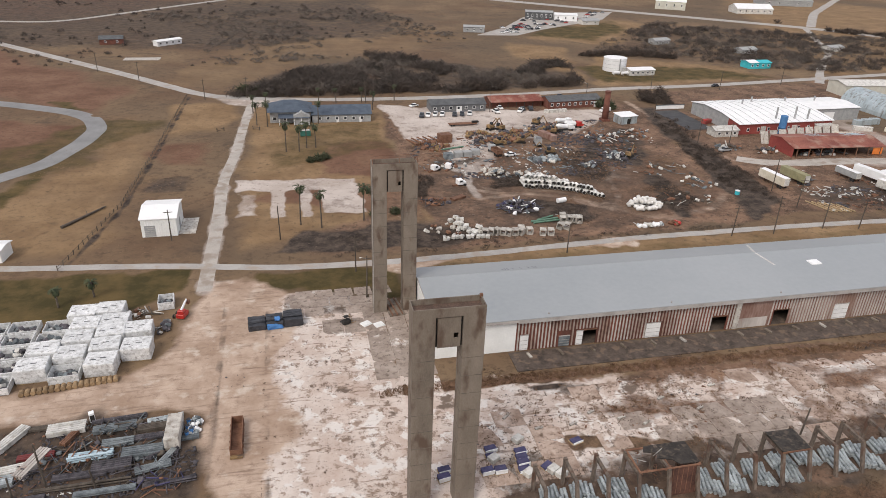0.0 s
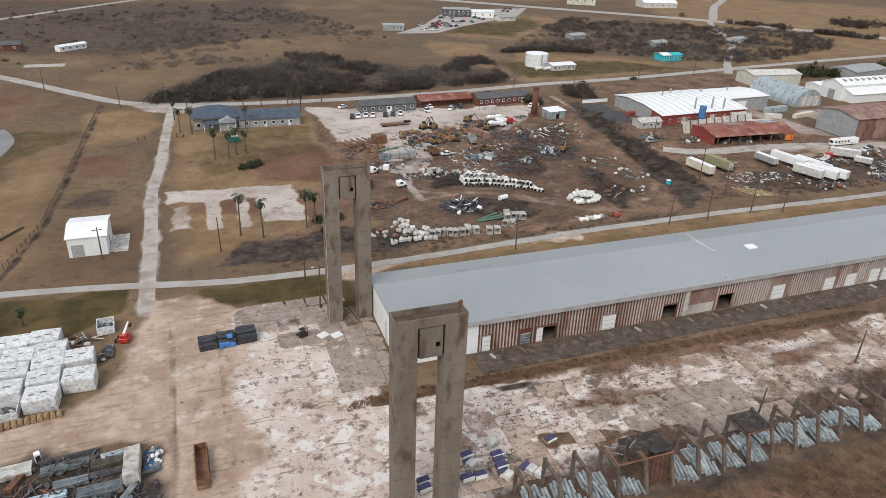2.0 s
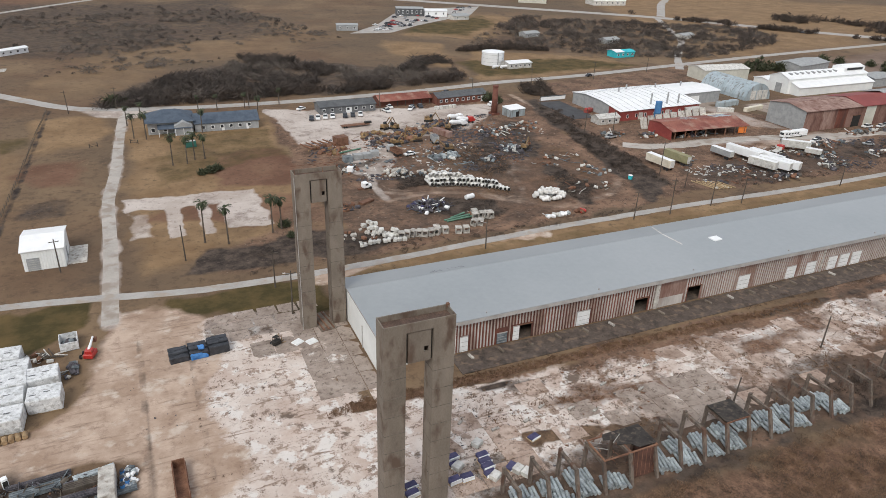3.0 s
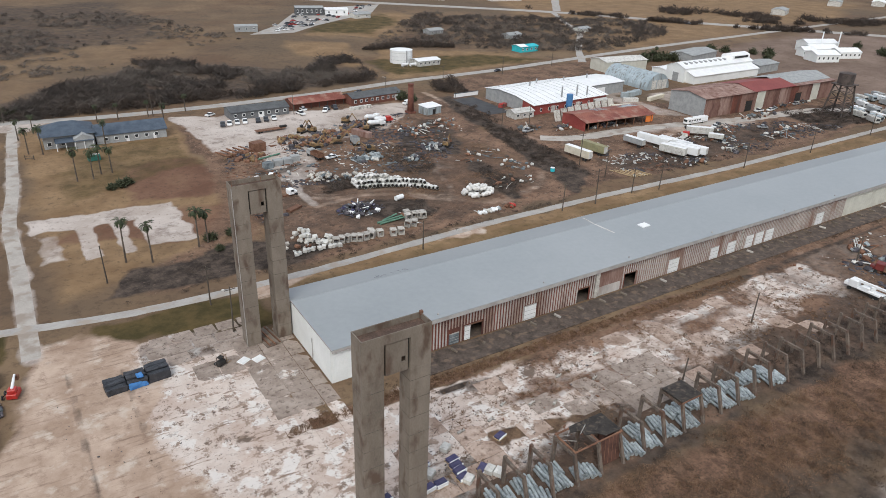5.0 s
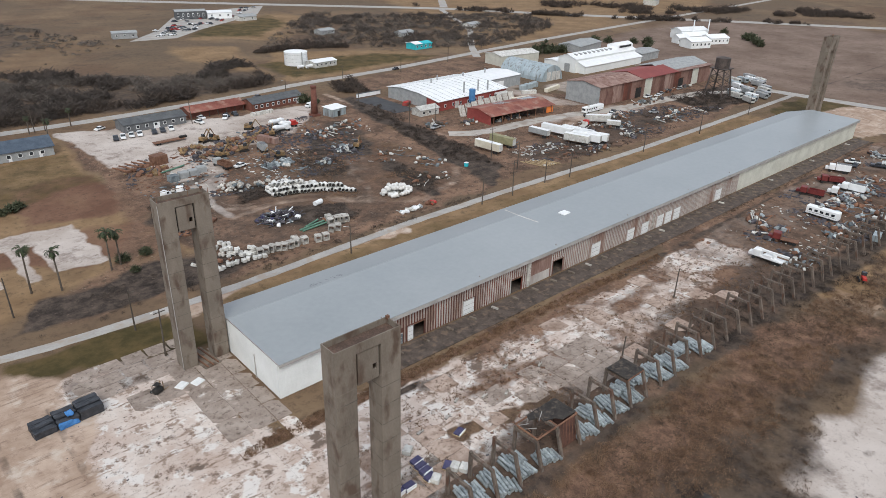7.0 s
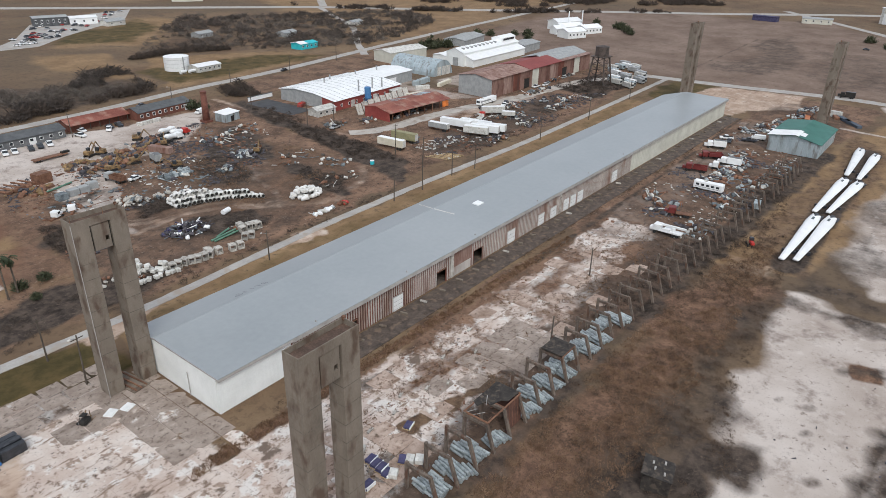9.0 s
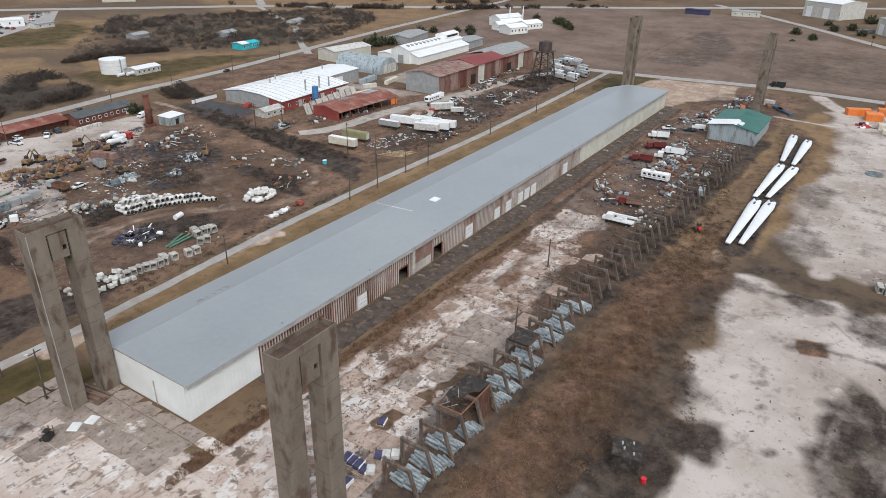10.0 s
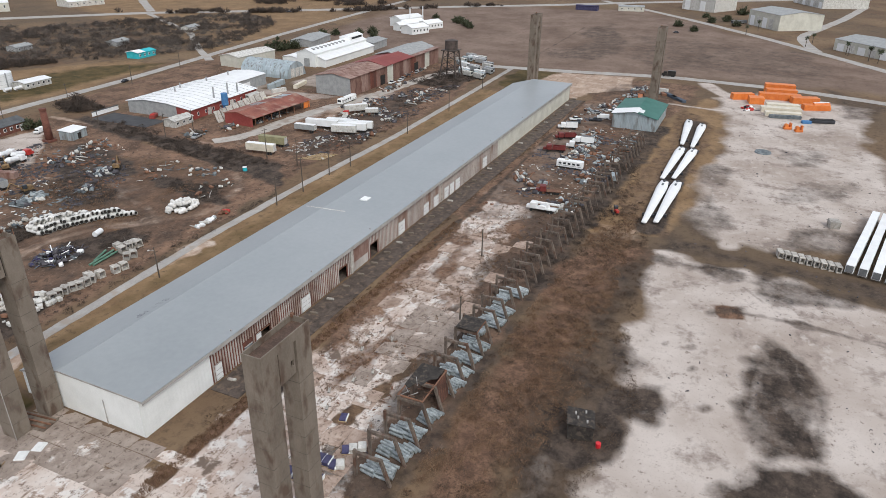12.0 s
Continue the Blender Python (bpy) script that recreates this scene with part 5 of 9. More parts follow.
part("monitor_glass", B(48, 61, 2.38, 2.49, 9.7, 11.0), GLASS, hw)
part("lean_to", extr([(-6, 0), (-6, 4.4), (-0.01, 6.4), (-0.01, 0)], 2, 62), WHITE_WALL, hw)
part("lean_to_roof", extr([(-6.5, 4.3), (-0.02, 6.5), (-0.02, 6.65), (-6.5, 4.45)], 1.5, 62.5), WHITE, hw)
for k in range(9):
    part("roof_vent", B(4 + k * 4.4, 5.4 + k * 4.4, 3.0, 5.4, 9.0, 10.2), SIDING, hw)
part("gable_door", B(-0.12, -0.01, 4, 8, 0, 5), SIDING, hw)
house("white_annex", 289.5, 173.2, 1, 16, 11, 4.6, 1.0, WHITE_WALL, WHITE, "low white annex beside the workshop", "annex", 3)
house("grey_store", 346.6, 201.3, 11.7, 34, 17, 4.2, 1.6, SIDING, SIDING, "grey steel store by the road", "store", 0)
house("grey_store", 356, 158, 4, 22, 14, 5, 1.2, SIDING, SIDING, "grey steel lean shed beside the workshop", "store", 0)
# white cluster far off
for u, v, rz, L, W, hh in ((431, 166, -20, 18, 13, 5), (452, 182, -20, 22, 14, 5), (462, 168, -20, 18, 12, 4.5), (464, 194, -20, 26, 13, 6.5), (444, 184, -20, 10, 8, 4.5)):
    house("white_mill", u, v, rz, L, W, hh, 2.2, WHITE_WALL, WHITE, "white steel mill building with pitched roof", "building", 5)
for u, v in ((472, 189), (486, 184)):
    mm = thing("mill_stack", u, v, 0, "thin white vent stack", "stack")
    part("pipe", tube((0, 0, 0), (0, 0, 15), 0.5, 0.4, 10), WHITE, mm)

# red rusted open shed
rs = thing("open_shed", 166, 109.5, -2.5, "long open shed with rusted red sheet roof", "shed")
part("roof", extr([(-1, 3.9), (8.2, 5.8), (16, 4.6), (16, 4.45), (8.2, 5.62), (-1, 3.75)], 0, 41), RUST_ROOF, rs)
for i, u in enumerate((14, 15.6, 17.5, 19.2, 30.5, 33.5, 35, 37)):
    part("roof_sheet", extr([(8.4, 5.86), (14.5, 4.95), (14.5, 4.88), (8.4, 5.8)], u, u + (0.6 if i < 4 else 1.7)), SILVER, rs, "pale replaced roof sheet")
part("end_wall", extr([(0, 0), (0, 3.8), (8.2, 5.6), (15.5, 4.5), (15.5, 0)], 0.3, 0.6), RED_PAINT, rs)
part("back_wall", B(0.6, 40.5, 15.2, 15.5, 0, 4.5), RED_PAINT, rs)
for i in range(8):
    part("post", B(2 + i * 5.3, 2.3 + i * 5.3, -0.4, -0.1, 0, 3.8), RUSTY, rs)
part("orange_panel", B(36, 40.3, -0.3, -0.1, 0.4, 3.2), ORANGE, rs, "orange steel panel")
for i in range(9):
    p = thing("precast_unit", 165.5 + i * 4.9, 127.5 + 0.75 * i, -8, "leaning pale precast concrete panel", "panel", "panels behind the open shed")
    bm = B(0, 3.2, 0, 0.35, 0, 4.6)
    for q in bm.verts:
        q.co.y += q.co.z * 0.55
    part("slab", bm, CONC_LIGHT, p)

# big rusted shed with mixed roofs
bs = thing("rusted_works", 233, 101, 0, "large rust-streaked works with patchwork red and grey roofs", "works")
part("wall", B(0.3, 106, 0, 20.5, 0, 9.2), RUST_WALL, bs)
part("end_wall", extr([(0, 0), (0, 9.2), (10, 10.9), (20.5, 9.2), (20.5, 0)], 0, 0.28), SIDING, bs, "weathered pale end sheeting")
for i in range(11):
    part("rust_panel", B(1.5 + i * 9.4, 1.5 + i * 9.4 + 6.5, -0.06, -0.004, 0.1, 8.9), (RUST_WALL, RUST_FADED, RUST_SHEET, RUST_WALL, CREAM_WALL)[i % 5], bs, "rust-streaked wall sheeting")
part("roof", extr([(-0.8, 9.4), (10, 11.2), (21.3, 9.4), (21.3, 9.25), (10, 11.0), (-0.8, 9.25)], -0.5, 36), RUST_FADED, bs, "rusted sheet roof")
part("roof", extr([(-0.8, 9.4), (10, 11.6), (21.3, 9.4), (21.3, 9.25), (10, 11.4), (-0.8, 9.25)], 36.1, 70), RED_ROOF, bs, "dark red sheet roof")
part("roof", extr([(3, 9.6), (12, 12.2), (22.5, 9.8), (22.5, 9.65), (12, 12.0), (3, 9.45)], 62, 106.5), SIDING, bs, "grey sheet roof")
part("eaves_board", B(70.1, 106.4, -1.0, 3, 9.2, 9.4), RUST_FADED, bs)
# doorways are near-black panels on the solid wall, their inner shade painted on
for u in (31, 72):
    part("opening", B(u, u + 5, -0.16, -0.105, 0, 5.2), DARK, bs, "dark panel painted as a shaded open doorway")
    part("opening_frame", B(u - 0.4, u + 5.4, -0.2, -0.165, 5.2, 5.6), RUSTY, bs)

# water tower
wt = thing("water_tower", 300, 75, 0, "old dark steel water tank on a braced lattice tower", "water tower")
for a, b in ((-4, -4), (4, -4), (4, 4), (-4, 4)):
    part("leg", tube((a * 1.25, b * 1.25, 0), (a * 0.8, b * 0.8, 15.4), 0.42), DARK_STEEL, wt)
for k in range(4):
    z0, z1 = k * 3.8, k * 3.8 + 3.8
    f0, f1 = 5.0 - z0 * 0.117, 5.0 - z1 * 0.117
    for a, b, c, d2 in ((-1, -1, 1, -1), (1, -1, 1, 1), (1, 1, -1, 1), (-1, 1, -1, -1)):
        part("brace", tube((a * f0, b * f0, z0 + 0.1), (c * f1, d2 * f1, z1), 0.17, n=6), DARK_STEEL, wt)
        part("ring", tube((a * f1, b * f1, z1), (c * f1, d2 * f1, z1), 0.12, n=6), DARK_STEEL, wt)
part("deck", B(-4.4, 4.4, -4.4, 4.4, 15.4, 15.8), DARK_STEEL, wt)
part("tank", tube((0, 0, 15.8), (0, 0, 20.8), 3.6, 3.6, 24), DARK_STEEL, wt, "dark stained tank")
part("tank_lid", tube((0, 0, 20.8), (0, 0, 21.5), 3.75, 0.5, 24), DARK_STEEL, wt)

# green-roofed hut between the frames
gh = thing("green_roofed_hut", 238, -49.5, 0, "corrugated hut with patched green and white roof", "hut")
part("wall", extr([(0, 0), (0, 5.6), (9.5, 7.6), (19, 6.2), (19, 0)], 0.16, 30), SILVER, gh)
bm = ribbed(0, 18.6, 0, 5.8, 0.7, 0.08)
bmesh.ops.rotate(bm, verts=bm.verts[:], matrix=Matrix.Rotation(-math.pi / 2, 3, "Z"))
bmesh.ops.translate(bm, verts=bm.verts[:], vec=(0, 18.8, 0))
part("front_wall", bm, SILVER, gh)
part("roof", extr([(-0.6, 5.6), (9.5, 7.8), (19.6, 6.3), (19.6, 6.15), (9.5, 7.62), (-0.6, 5.42)], -0.6, 30.4), GREENM, gh, "dark green sheet roof")
part("roof_patch", extr([(8.2, 7.75), (9.5, 8.0), (19.7, 6.45), (19.7, 6.36), (9.5, 7.9), (8.2, 7.62)], -0.8, 8.5), WHITE, gh, "white replaced roof sheets")
part("roof_patch", extr([(6.2, 7.3), (8.1, 7.72), (8.1, 7.62), (6.2, 7.2)], 1.5, 6.5), WHITE, gh, "white replaced roof sheets")

# burnt black hut
hb = thing("burnt_hut", 32.5, -71.2, 14, "small burnt black hut with open roof", "hut")
for q in ((0, 4.6, 0, 0.25), (0, 4.6, 4.2, 4.45), (0, 0.25, 0.25, 4.2), (4.35, 4.6, 0.25, 4.2)):
    part("wall", B(*q, 0, 3.0), CHAR, hb)
part("roof", extr([(-0.2, 3.0), (4.7, 3.4), (4.7, 3.5), (-0.2, 3.1)], -0.2, 4.8), CHAR, hb, "sagging black roof sheet")
for u, v in ((0.8, 1.0), (2.8, 3.0), (3.4, 1.2), (1.6, 2.6)):
    part("debris", bev(B(u, u + 0.7, v, v + 0.3, 3.25 + v * 0.04, 3.5 + v * 0.04), 0.03), FASCIA, hb)
rl = thing("red_drum", 31.6, -72.4, 0, "bright red plastic drum beside the burnt hut", "drum")
part("shell", tube((0, 0, 0), (0, 0, 0.9), 0.45, 0.45, 14), REDLAMP, rl)
part("lid", tube((0, 0, 0.9), (0, 0, 0.96), 0.48, 0.48, 14), REDLAMP, rl)

# rusted roofed bay inside the frames
rbay = thing("rusted_bay", 23.6, -43.0, 0, "rust-brown sheet cabin with black flat roof under the frames", "cabin")
part("roof", prism([(3.0, 5.8), (2.4, 4.6), (4.4, 4.0), (4.0, 2.9), (6.2, 2.2), (7.0, 1.1), (10.4, 1.0), (10.4, 5.8)], 5.46, 5.62), CHAR, rbay, "black torn roof sheeting")
for nm, a, b in (("eaves_beam", (-0.1, 0.7, 5.35), (10.4, 0.7, 5.35)), ("eaves_beam", (-0.1, 5.6, 5.4), (10.4, 5.6, 5.4)), ("tie_beam", (0, 0.7, 5.4), (0, 5.6, 5.4)), ("tie_beam", (5.2, 0.7, 5.35), (5.2, 5.6, 5.35)), ("tie_beam", (10.3, 0.7, 5.4), (10.3, 5.6, 5.4))):
    part(nm, tube(a, b, 0.17, n=6), RUSTY, rbay)
bay_rng = random.Random(5)
for k in range(11):
    u, v = bay_rng.uniform(0.2, 5.6), bay_rng.uniform(0.8, 4.4)
    part("fallen_purlin", tube((u, v, bay_rng.uniform(4.9, 5.75)), (u + bay_rng.uniform(-1.6, 2.4), v + bay_rng.uniform(-1.5, 2.2), bay_rng.uniform(4.6, 5.8)), 0.06, n=5), FASCIA if k % 3 == 0 else RUSTY, rbay)
wall = extr([(0.1, 0), (0.62, 5.3), (0.74, 5.3), (0.22, 0)], 5.4, 10.2)
part("side_wall", wall, RUST_BAY, rbay, "rust-brown sheet wall")
for k in range(6):
    part("stiffener", extr([(0.06 + 0.3 * 0.1, 0.3), (0.58, 5.2), (0.61, 5.2), (0.12, 0.3)], 5.7 + k * 0.85, 5.78 + k * 0.85), RUSTY, rbay)
part("end_wall", B(10.05, 10.2, 0.95, 5.4, 0, 5.2), RUST_BAY, rbay, "rust-brown sheet wall")
cb = thing("roofed_bay", 48.6, -43.6, 0, "black roofed bay under the frames", "canopy")
part("roof", bev(B(0, 5.2, 1.0, 5.8, 5.5, 5.7), 0.05), CHAR, cb)
part("fascia", B(-0.05, 5.05, 0.9, 1.0, 5.3, 5.6), RUSTY, cb)

# distant places
ah = house("aqua_house", 259, 273, 4, 16, 9, 3.6, 1.0, AQUA, AQUA, "bright aqua painted house among bare trees", "house", 4)
part("white_roof", extr(gable(9, 6, 3.9, 1.0, 0.5), -0.6, 6.5), WHITE, ah, "white sheet over one end")
for u, v, m, n in ((286, 321, SIDING, "grey house"), (362, 326, OFFWHITE, "pale house"), (240, 360, SIDING, "grey house")):
    house("far_house", u, v, 12, 14, 8, 3.0, 1.4, m, SIDING, n + " among bare trees", "house", 3)
house("mobile_home", -105, 364, 42, 18, 5, 3.0, 0.8, WHITE, WHITE, "long white mobile home in the field", "house", 4)
house("red_barn", -141, 372, 8, 14, 9, 3.4, 1.6, BRICK, DARK_SHINGLE, "dark red barn in the field", "barn", 2)
tagged(part("pavement_slab", B(-118, -98, 320, 328, -0.1, 0.09), CONC_LIGHT), "pale bare slab in the field", "pavement", kind="structure")
house("dealer_office", 184, 492, -16, 24, 12, 6.5, 1.0, DARK_SHINGLE, SIDING, "dark sided dealer building by the highway", "building", 6)
house("dealer_office", 208, 484, -16, 20, 12, 5, 1.2, WHITE, WHITE, "white roofed dealer workshop", "building", 3)
house("dealer_store", 110, 421, -12, 16, 9, 4, 1.0, SIDING, SIDING, "grey roofed store by the car lot", "store", 3)
house("field_store", 224, 458, 6, 16, 9, 3.4, 1.6, OFFWHITE, SIDING, "small pale store in the mown field", "store", 2)
tagged(part("pavement_lot", prism([(116, 406), (150, 444), (186, 505), (215, 532), (292, 545), (257, 491), (180, 434), (148, 404)], -0.1, 0.08), ROADM), "pale car lot surface", "pavement", kind="structure")
# eastern hangars
for u, v, rz, L, W, hh, m, lab in ((632, -68, -145, 44, 41, 12.7, CREAM_WALL, "pale green-grey steel hangar"), (516, -131, -138, 45, 36, 7.7, CREAM_WALL, "wide pale hangar with blue-grey roof"), (723, -0, -119, 38, 38, 14.3, OFFWHITE, "white steel hangar far across the field"), (859, -106, -155, 65, 49, 9.5, OFFWHITE, "long white hangar far off")):
    hh_ = house("hangar", u, v, rz, L, W, hh, 2.5, m, SIDING if m is CREAM_WALL else WHITE, lab, "hangar", 0)
    for k in range(int(L / 9)):
        part("hangar_door", B(3 + k * 9, 9 + k * 9, -0.2, -0.01, 0, hh * 0.66), OFFWHITE if k % 2 else WHITE, hh_)
house("navy_shed", 659, 96, -90, 22, 8, 4.5, 0.4, NAVY, NAVY, "long dark navy shed in the field", "shed", 0)
house("field_store", 671, 55, -76, 25, 10, 4.5, 1.0, CREAM_WALL, SIDING, "low pale store by the far road", "store", 4)
for u, v, L in ((659, 341, 26), (817, 373, 26), (877, 353, 30)):
    house("roadside_building", u, v, 25, L, 14, 5, 1.6, OFFWHITE, WHITE if L > 28 else SIDING, "low roadside building along the highway", "building", 4)
house("roadside_store", -115.8, 60.4, -6, 17.5, 6, 3.4, 0.5, WHITE_WALL, WHITE, "low white steel store beside the main road", "store", 3)
house("white_barn", 424, 536, -8, 38, 20, 5, 4, OFFWHITE, WHITE, "wide white roofed barn beyond the highway", "barn", 6)
house("grey_barn", 505, 606, -12, 55, 30, 6, 4, SIDING, SIDING, "wide grey roofed barn beyond the highway", "barn", 5)
house("highway_store", 352, 572, -30, 30, 20, 8, 2, CREAM_WALL, WHITE, "cream walled store beside the highway", "store", 4)
# ---- vehicles ----
def wheels(t, L, W, r=0.38, at=(0.18, 0.82)):
    for f in at:
        for s in (0, W - 0.25):
            w = part("wheel", tube((L * f, s, r), (L * f, s + 0.25, r), r, r, 12), TYRE, t)
            if L < 2.5:
                part("rim", tube((L * f, s - 0.02, r), (L * f, s + 0.27, r), r * 0.5, r * 0.5, 8), SILVER_CAR, w)


def car(x, y, rz, paint, label, kind="sedan"):
    L, W = (4.6, 1.85) if kind == "sedan" else (5.6, 2.0) if kind == "pickup" else (5.6, 2.1)
    t = thing("parked_" + ("car" if kind == "sedan" else kind), x, y, rz, label, "car" if kind == "sedan" else kind, "parked vehicles")
    if kind == "sedan":
        low, cab = [(0, 0.35), (0, 0.85), (1.1, 0.95), (3.9, 0.95), (4.6, 0.8), (4.6, 0.35)], [(0.9, 0.95), (1.7, 1.45), (3.1, 1.48), (4.0, 0.95)]
    elif kind == "pickup":
        low, cab = [(0, 0.45), (0, 1.05), (1.5, 1.1), (5.6, 1.1), (5.6, 0.45)], [(1.3, 1.1), (2.0, 1.8), (3.4, 1.8), (3.6, 1.1)]
    else:
        low, cab = [(0, 0.45), (0, 1.2), (0.8, 1.3), (5.6, 1.3), (5.6, 0.45)], [(0.7, 1.3), (1.3, 2.1), (5.5, 2.1), (5.55, 1.3)]
    for nm, pr, m, ins in (("body", low, paint, 0.0), ("cabin", cab, GLASS if kind != "van" else paint, 0.12)):
        bm = bmesh.new()
        a = [bm.verts.new((u, ins, z)) for u, z in pr]
        b = [bm.verts.new((u, W - ins, z)) for u, z in pr]
        n = len(pr)
        bm.faces.new(a)
        bm.faces.new(b[::-1])
        for i in range(n):
            j = (i + 1) % n
            bm.faces.new((a[j], a[i], b[i], b[j]))
        part(nm, bev(bm, 0.05), m, t)
    u0, u1, z = (cab[1][0] + 0.02, cab[2][0] - 0.02, max(cab[1][1], cab[2][1]))
    part("roof", bev(B(u0, u1, 0.16, W - 0.16, z - 0.02, z + 0.05), 0.02), paint, t)
    if kind == "pickup":
        part("bed", B(3.75, 5.45, 0.15, W - 0.15, 1.1, 1.13), DARK, t)
    if kind == "van":
        part("windscreen", B(0.72, 0.78, 0.25, W - 0.25, 1.35, 1.9), GLASS, t)
    wheels(t, L, W)
    return t


def semi_trailer(x, y, rz, L, paint, label, h=2.8, cargo=True):
    t = thing("cargo_trailer", x, y, rz, label, "trailer", "parked trailers")
    W = 2.5
    part("box", bev(B(0, L, 0, W, 1.15, 1.15 + h), 0.06), paint, t)
    part("chassis", B(0.3, L - 0.3, 0.6, W - 0.6, 0.8, 1.15), RUSTY, t)
    n = int(L / 1.2)
    for k in range(1, n):
        part("rib", B(k * L / n - 0.04, k * L / n + 0.04, -0.03, -0.002, 1.25, 1.05 + h), paint, t)
    part("roof_sheet", B(0.1, L - 0.1, 0.1, W - 0.1, 1.153 + h, 1.19 + h), WHITE if paint is not KHAKI else KHAKI, t)
    part("rear_door", B(L + 0.002, L + 0.06, 0.15, W - 0.15, 1.25, 1.0 + h), OFFWHITE, t)
    wheels(t, L, W, 0.5, (0.8, 0.9))
    for s in (0.5, W - 0.7):
        part("landing_leg", B(L * 0.2, L * 0.2 + 0.2, s, s + 0.2, 0, 1.0), RUSTY, t)
    return t


def truck(x, y, rz, cabc, bodyc, label, kind="flat", L=8.0):
    t = thing("parked_truck", x, y, rz, label, "truck", "parked vehicles")
    W = 2.4
    part("cab", bev(B(0, 2.1, 0, W, 0.9, 2.9), 0.15), cabc, t)
    part("windscreen", B(-0.02, 0.04, 0.25, W - 0.25, 1.9, 2.6), GLASS, t)
    part("bonnet", bev(B(-1.2, 0.0, 0.35, W - 0.35, 0.8, 1.8), 0.12), cabc, t)
    part("chassis", B(0, L, 0.7, W - 0.7, 0.6, 0.95), DARK, t)
    if kind == "dump":
        bm = B(2.4, L, 0, W, 1.1, 1.25)
        for q in ((2.4, L, 0, 0.12), (2.4, L, W - 0.12, W), (2.4, 2.55, 0.12, W - 0.12), (L - 0.15, L, 0.12, W - 0.12)):
            B(*q, 1.25, 2.5, bm)
        part("tipper", bm, bodyc, t)
    elif kind == "box":
        part("box", bev(B(2.3, L, 0, W, 1.0, 3.4), 0.06), bodyc, t)
        part("box_roof", B(2.4, L - 0.1, 0.1, W - 0.1, 3.402, 3.45), DK_SIDING, t)
    elif kind == "crane":
        part("deck", bev(B(2.2, L, 0, W, 0.95, 1.4), 0.05), bodyc, t)
        part("locker", bev(B(3.0, 5.0, 0.1, W - 0.1, 1.4, 2.1), 0.05), bodyc, t)
        part("boom", bev(B(1.5, L + 1.0, W / 2 - 0.3, W / 2 + 0.3, 2.5, 3.1), 0.05), WHITE, t)
        part("turret", tube((5.6, W / 2, 1.4), (5.6, W / 2, 2.6), 0.6), bodyc, t)
        part("hook_block", B(1.4, 1.9, W / 2 - 0.2, W / 2 + 0.2, 2.0, 2.5), DARK, t)
    elif kind == "mixer":
        part("drum", tube((2.8, W / 2, 2.0), (7.2, W / 2, 2.7), 0.9, 1.0, 14), bodyc, t)
        part("drum_cone", tube((7.2, W / 2, 2.7), (8.4, W / 2, 3.0), 1.0, 0.4, 14), bodyc, t)
    else:
        part("deck", B(2.2, L, 0, W, 0.95, 1.15), bodyc, t)
        part("headboard", B(2.2, 2.35, 0, W, 1.15, 2.3), bodyc, t)
    wheels(t, L, W, 0.5, (0.06, 0.72, 0.86))
    return t


def motorhome(x, y, rz, label, L=9.6, paint=None):
    t = thing("motorhome", x, y, rz, label, "motorhome", "parked vehicles")
    part("body", bev(B(0, L, 0, 2.5, 0.6, 3.1), 0.25, 2), paint or WHITE, t)
    for i in range(5):
        part("window", B(0.9 + i * 1.7, 1.9 + i * 1.7, -0.03, 0.02, 1.7, 2.4), GLASS, t)
    part("stripe", B(0.5, L - 0.5, -0.02, 0.01, 1.2, 1.35), SIDING, t)
    part("roof_unit", bev(B(3, 4.2, 0.8, 1.7, 3.1, 3.4), 0.05), OFFWHITE, t)
    part("windscreen", B(-0.03, 0.02, 0.3, 2.2, 1.6, 2.6), GLASS, t)
    wheels(t, L, 2.5, 0.42, (0.15, 0.75))
    return t


def digger(x, y, rz, paint, label, reach=4.5):
    t = thing("excavator", x, y, rz, label, "excavator", "diggers in the scrapyard")
    for s in (-1.3, 0.8):
        part("track", bev(B(-1.9, 1.9, s, s + 0.5, 0, 0.8), 0.15), DARK, t)
    part("deck", bev(B(-1.7, 1.5, -1.2, 1.2, 0.9, 1.7), 0.1), paint, t)
    part("cab", bev(B(0.2, 1.5, 0.2, 1.2, 1.7, 3.0), 0.1), GLASS, t)
    part("engine_cover", bev(B(-1.7, -0.2, -1.1, 1.1, 1.7, 2.3), 0.1), paint, t)
    part("boom", tube((1.2, -0.3, 1.6), (reach, -0.3, 4.4), 0.3, 0.22, 6), paint, t)
    part("arm", tube((reach, -0.3, 4.4), (reach + 2.0, -0.3, 1.6), 0.22, 0.16, 6), paint, t)
    part("bucket", bev(B(reach + 1.5, reach + 2.4, -0.8, 0.2, 0.7, 1.6), 0.1), RUSTY, t)
    return t


def boxes(name, x, y, rz, L, W, h, m, label, category, lid=True):
    t = thing(name, x, y, rz, label, category)
    part("body", bev(B(0, L, 0, W, 0, h), 0.05), m, t)
    if lid:
        part("lid", B(0.05, L - 0.05, 0.05, W - 0.05, h + 0.002, h + 0.07), m, t)
    n = max(2, int(L / 1.3))
    for k in range(n):
        part("rib", B((k + 0.5) * L / n - 0.05, (k + 0.5) * L / n + 0.05, -0.05, -0.002, 0.1, h - 0.1), m, t)
    return t


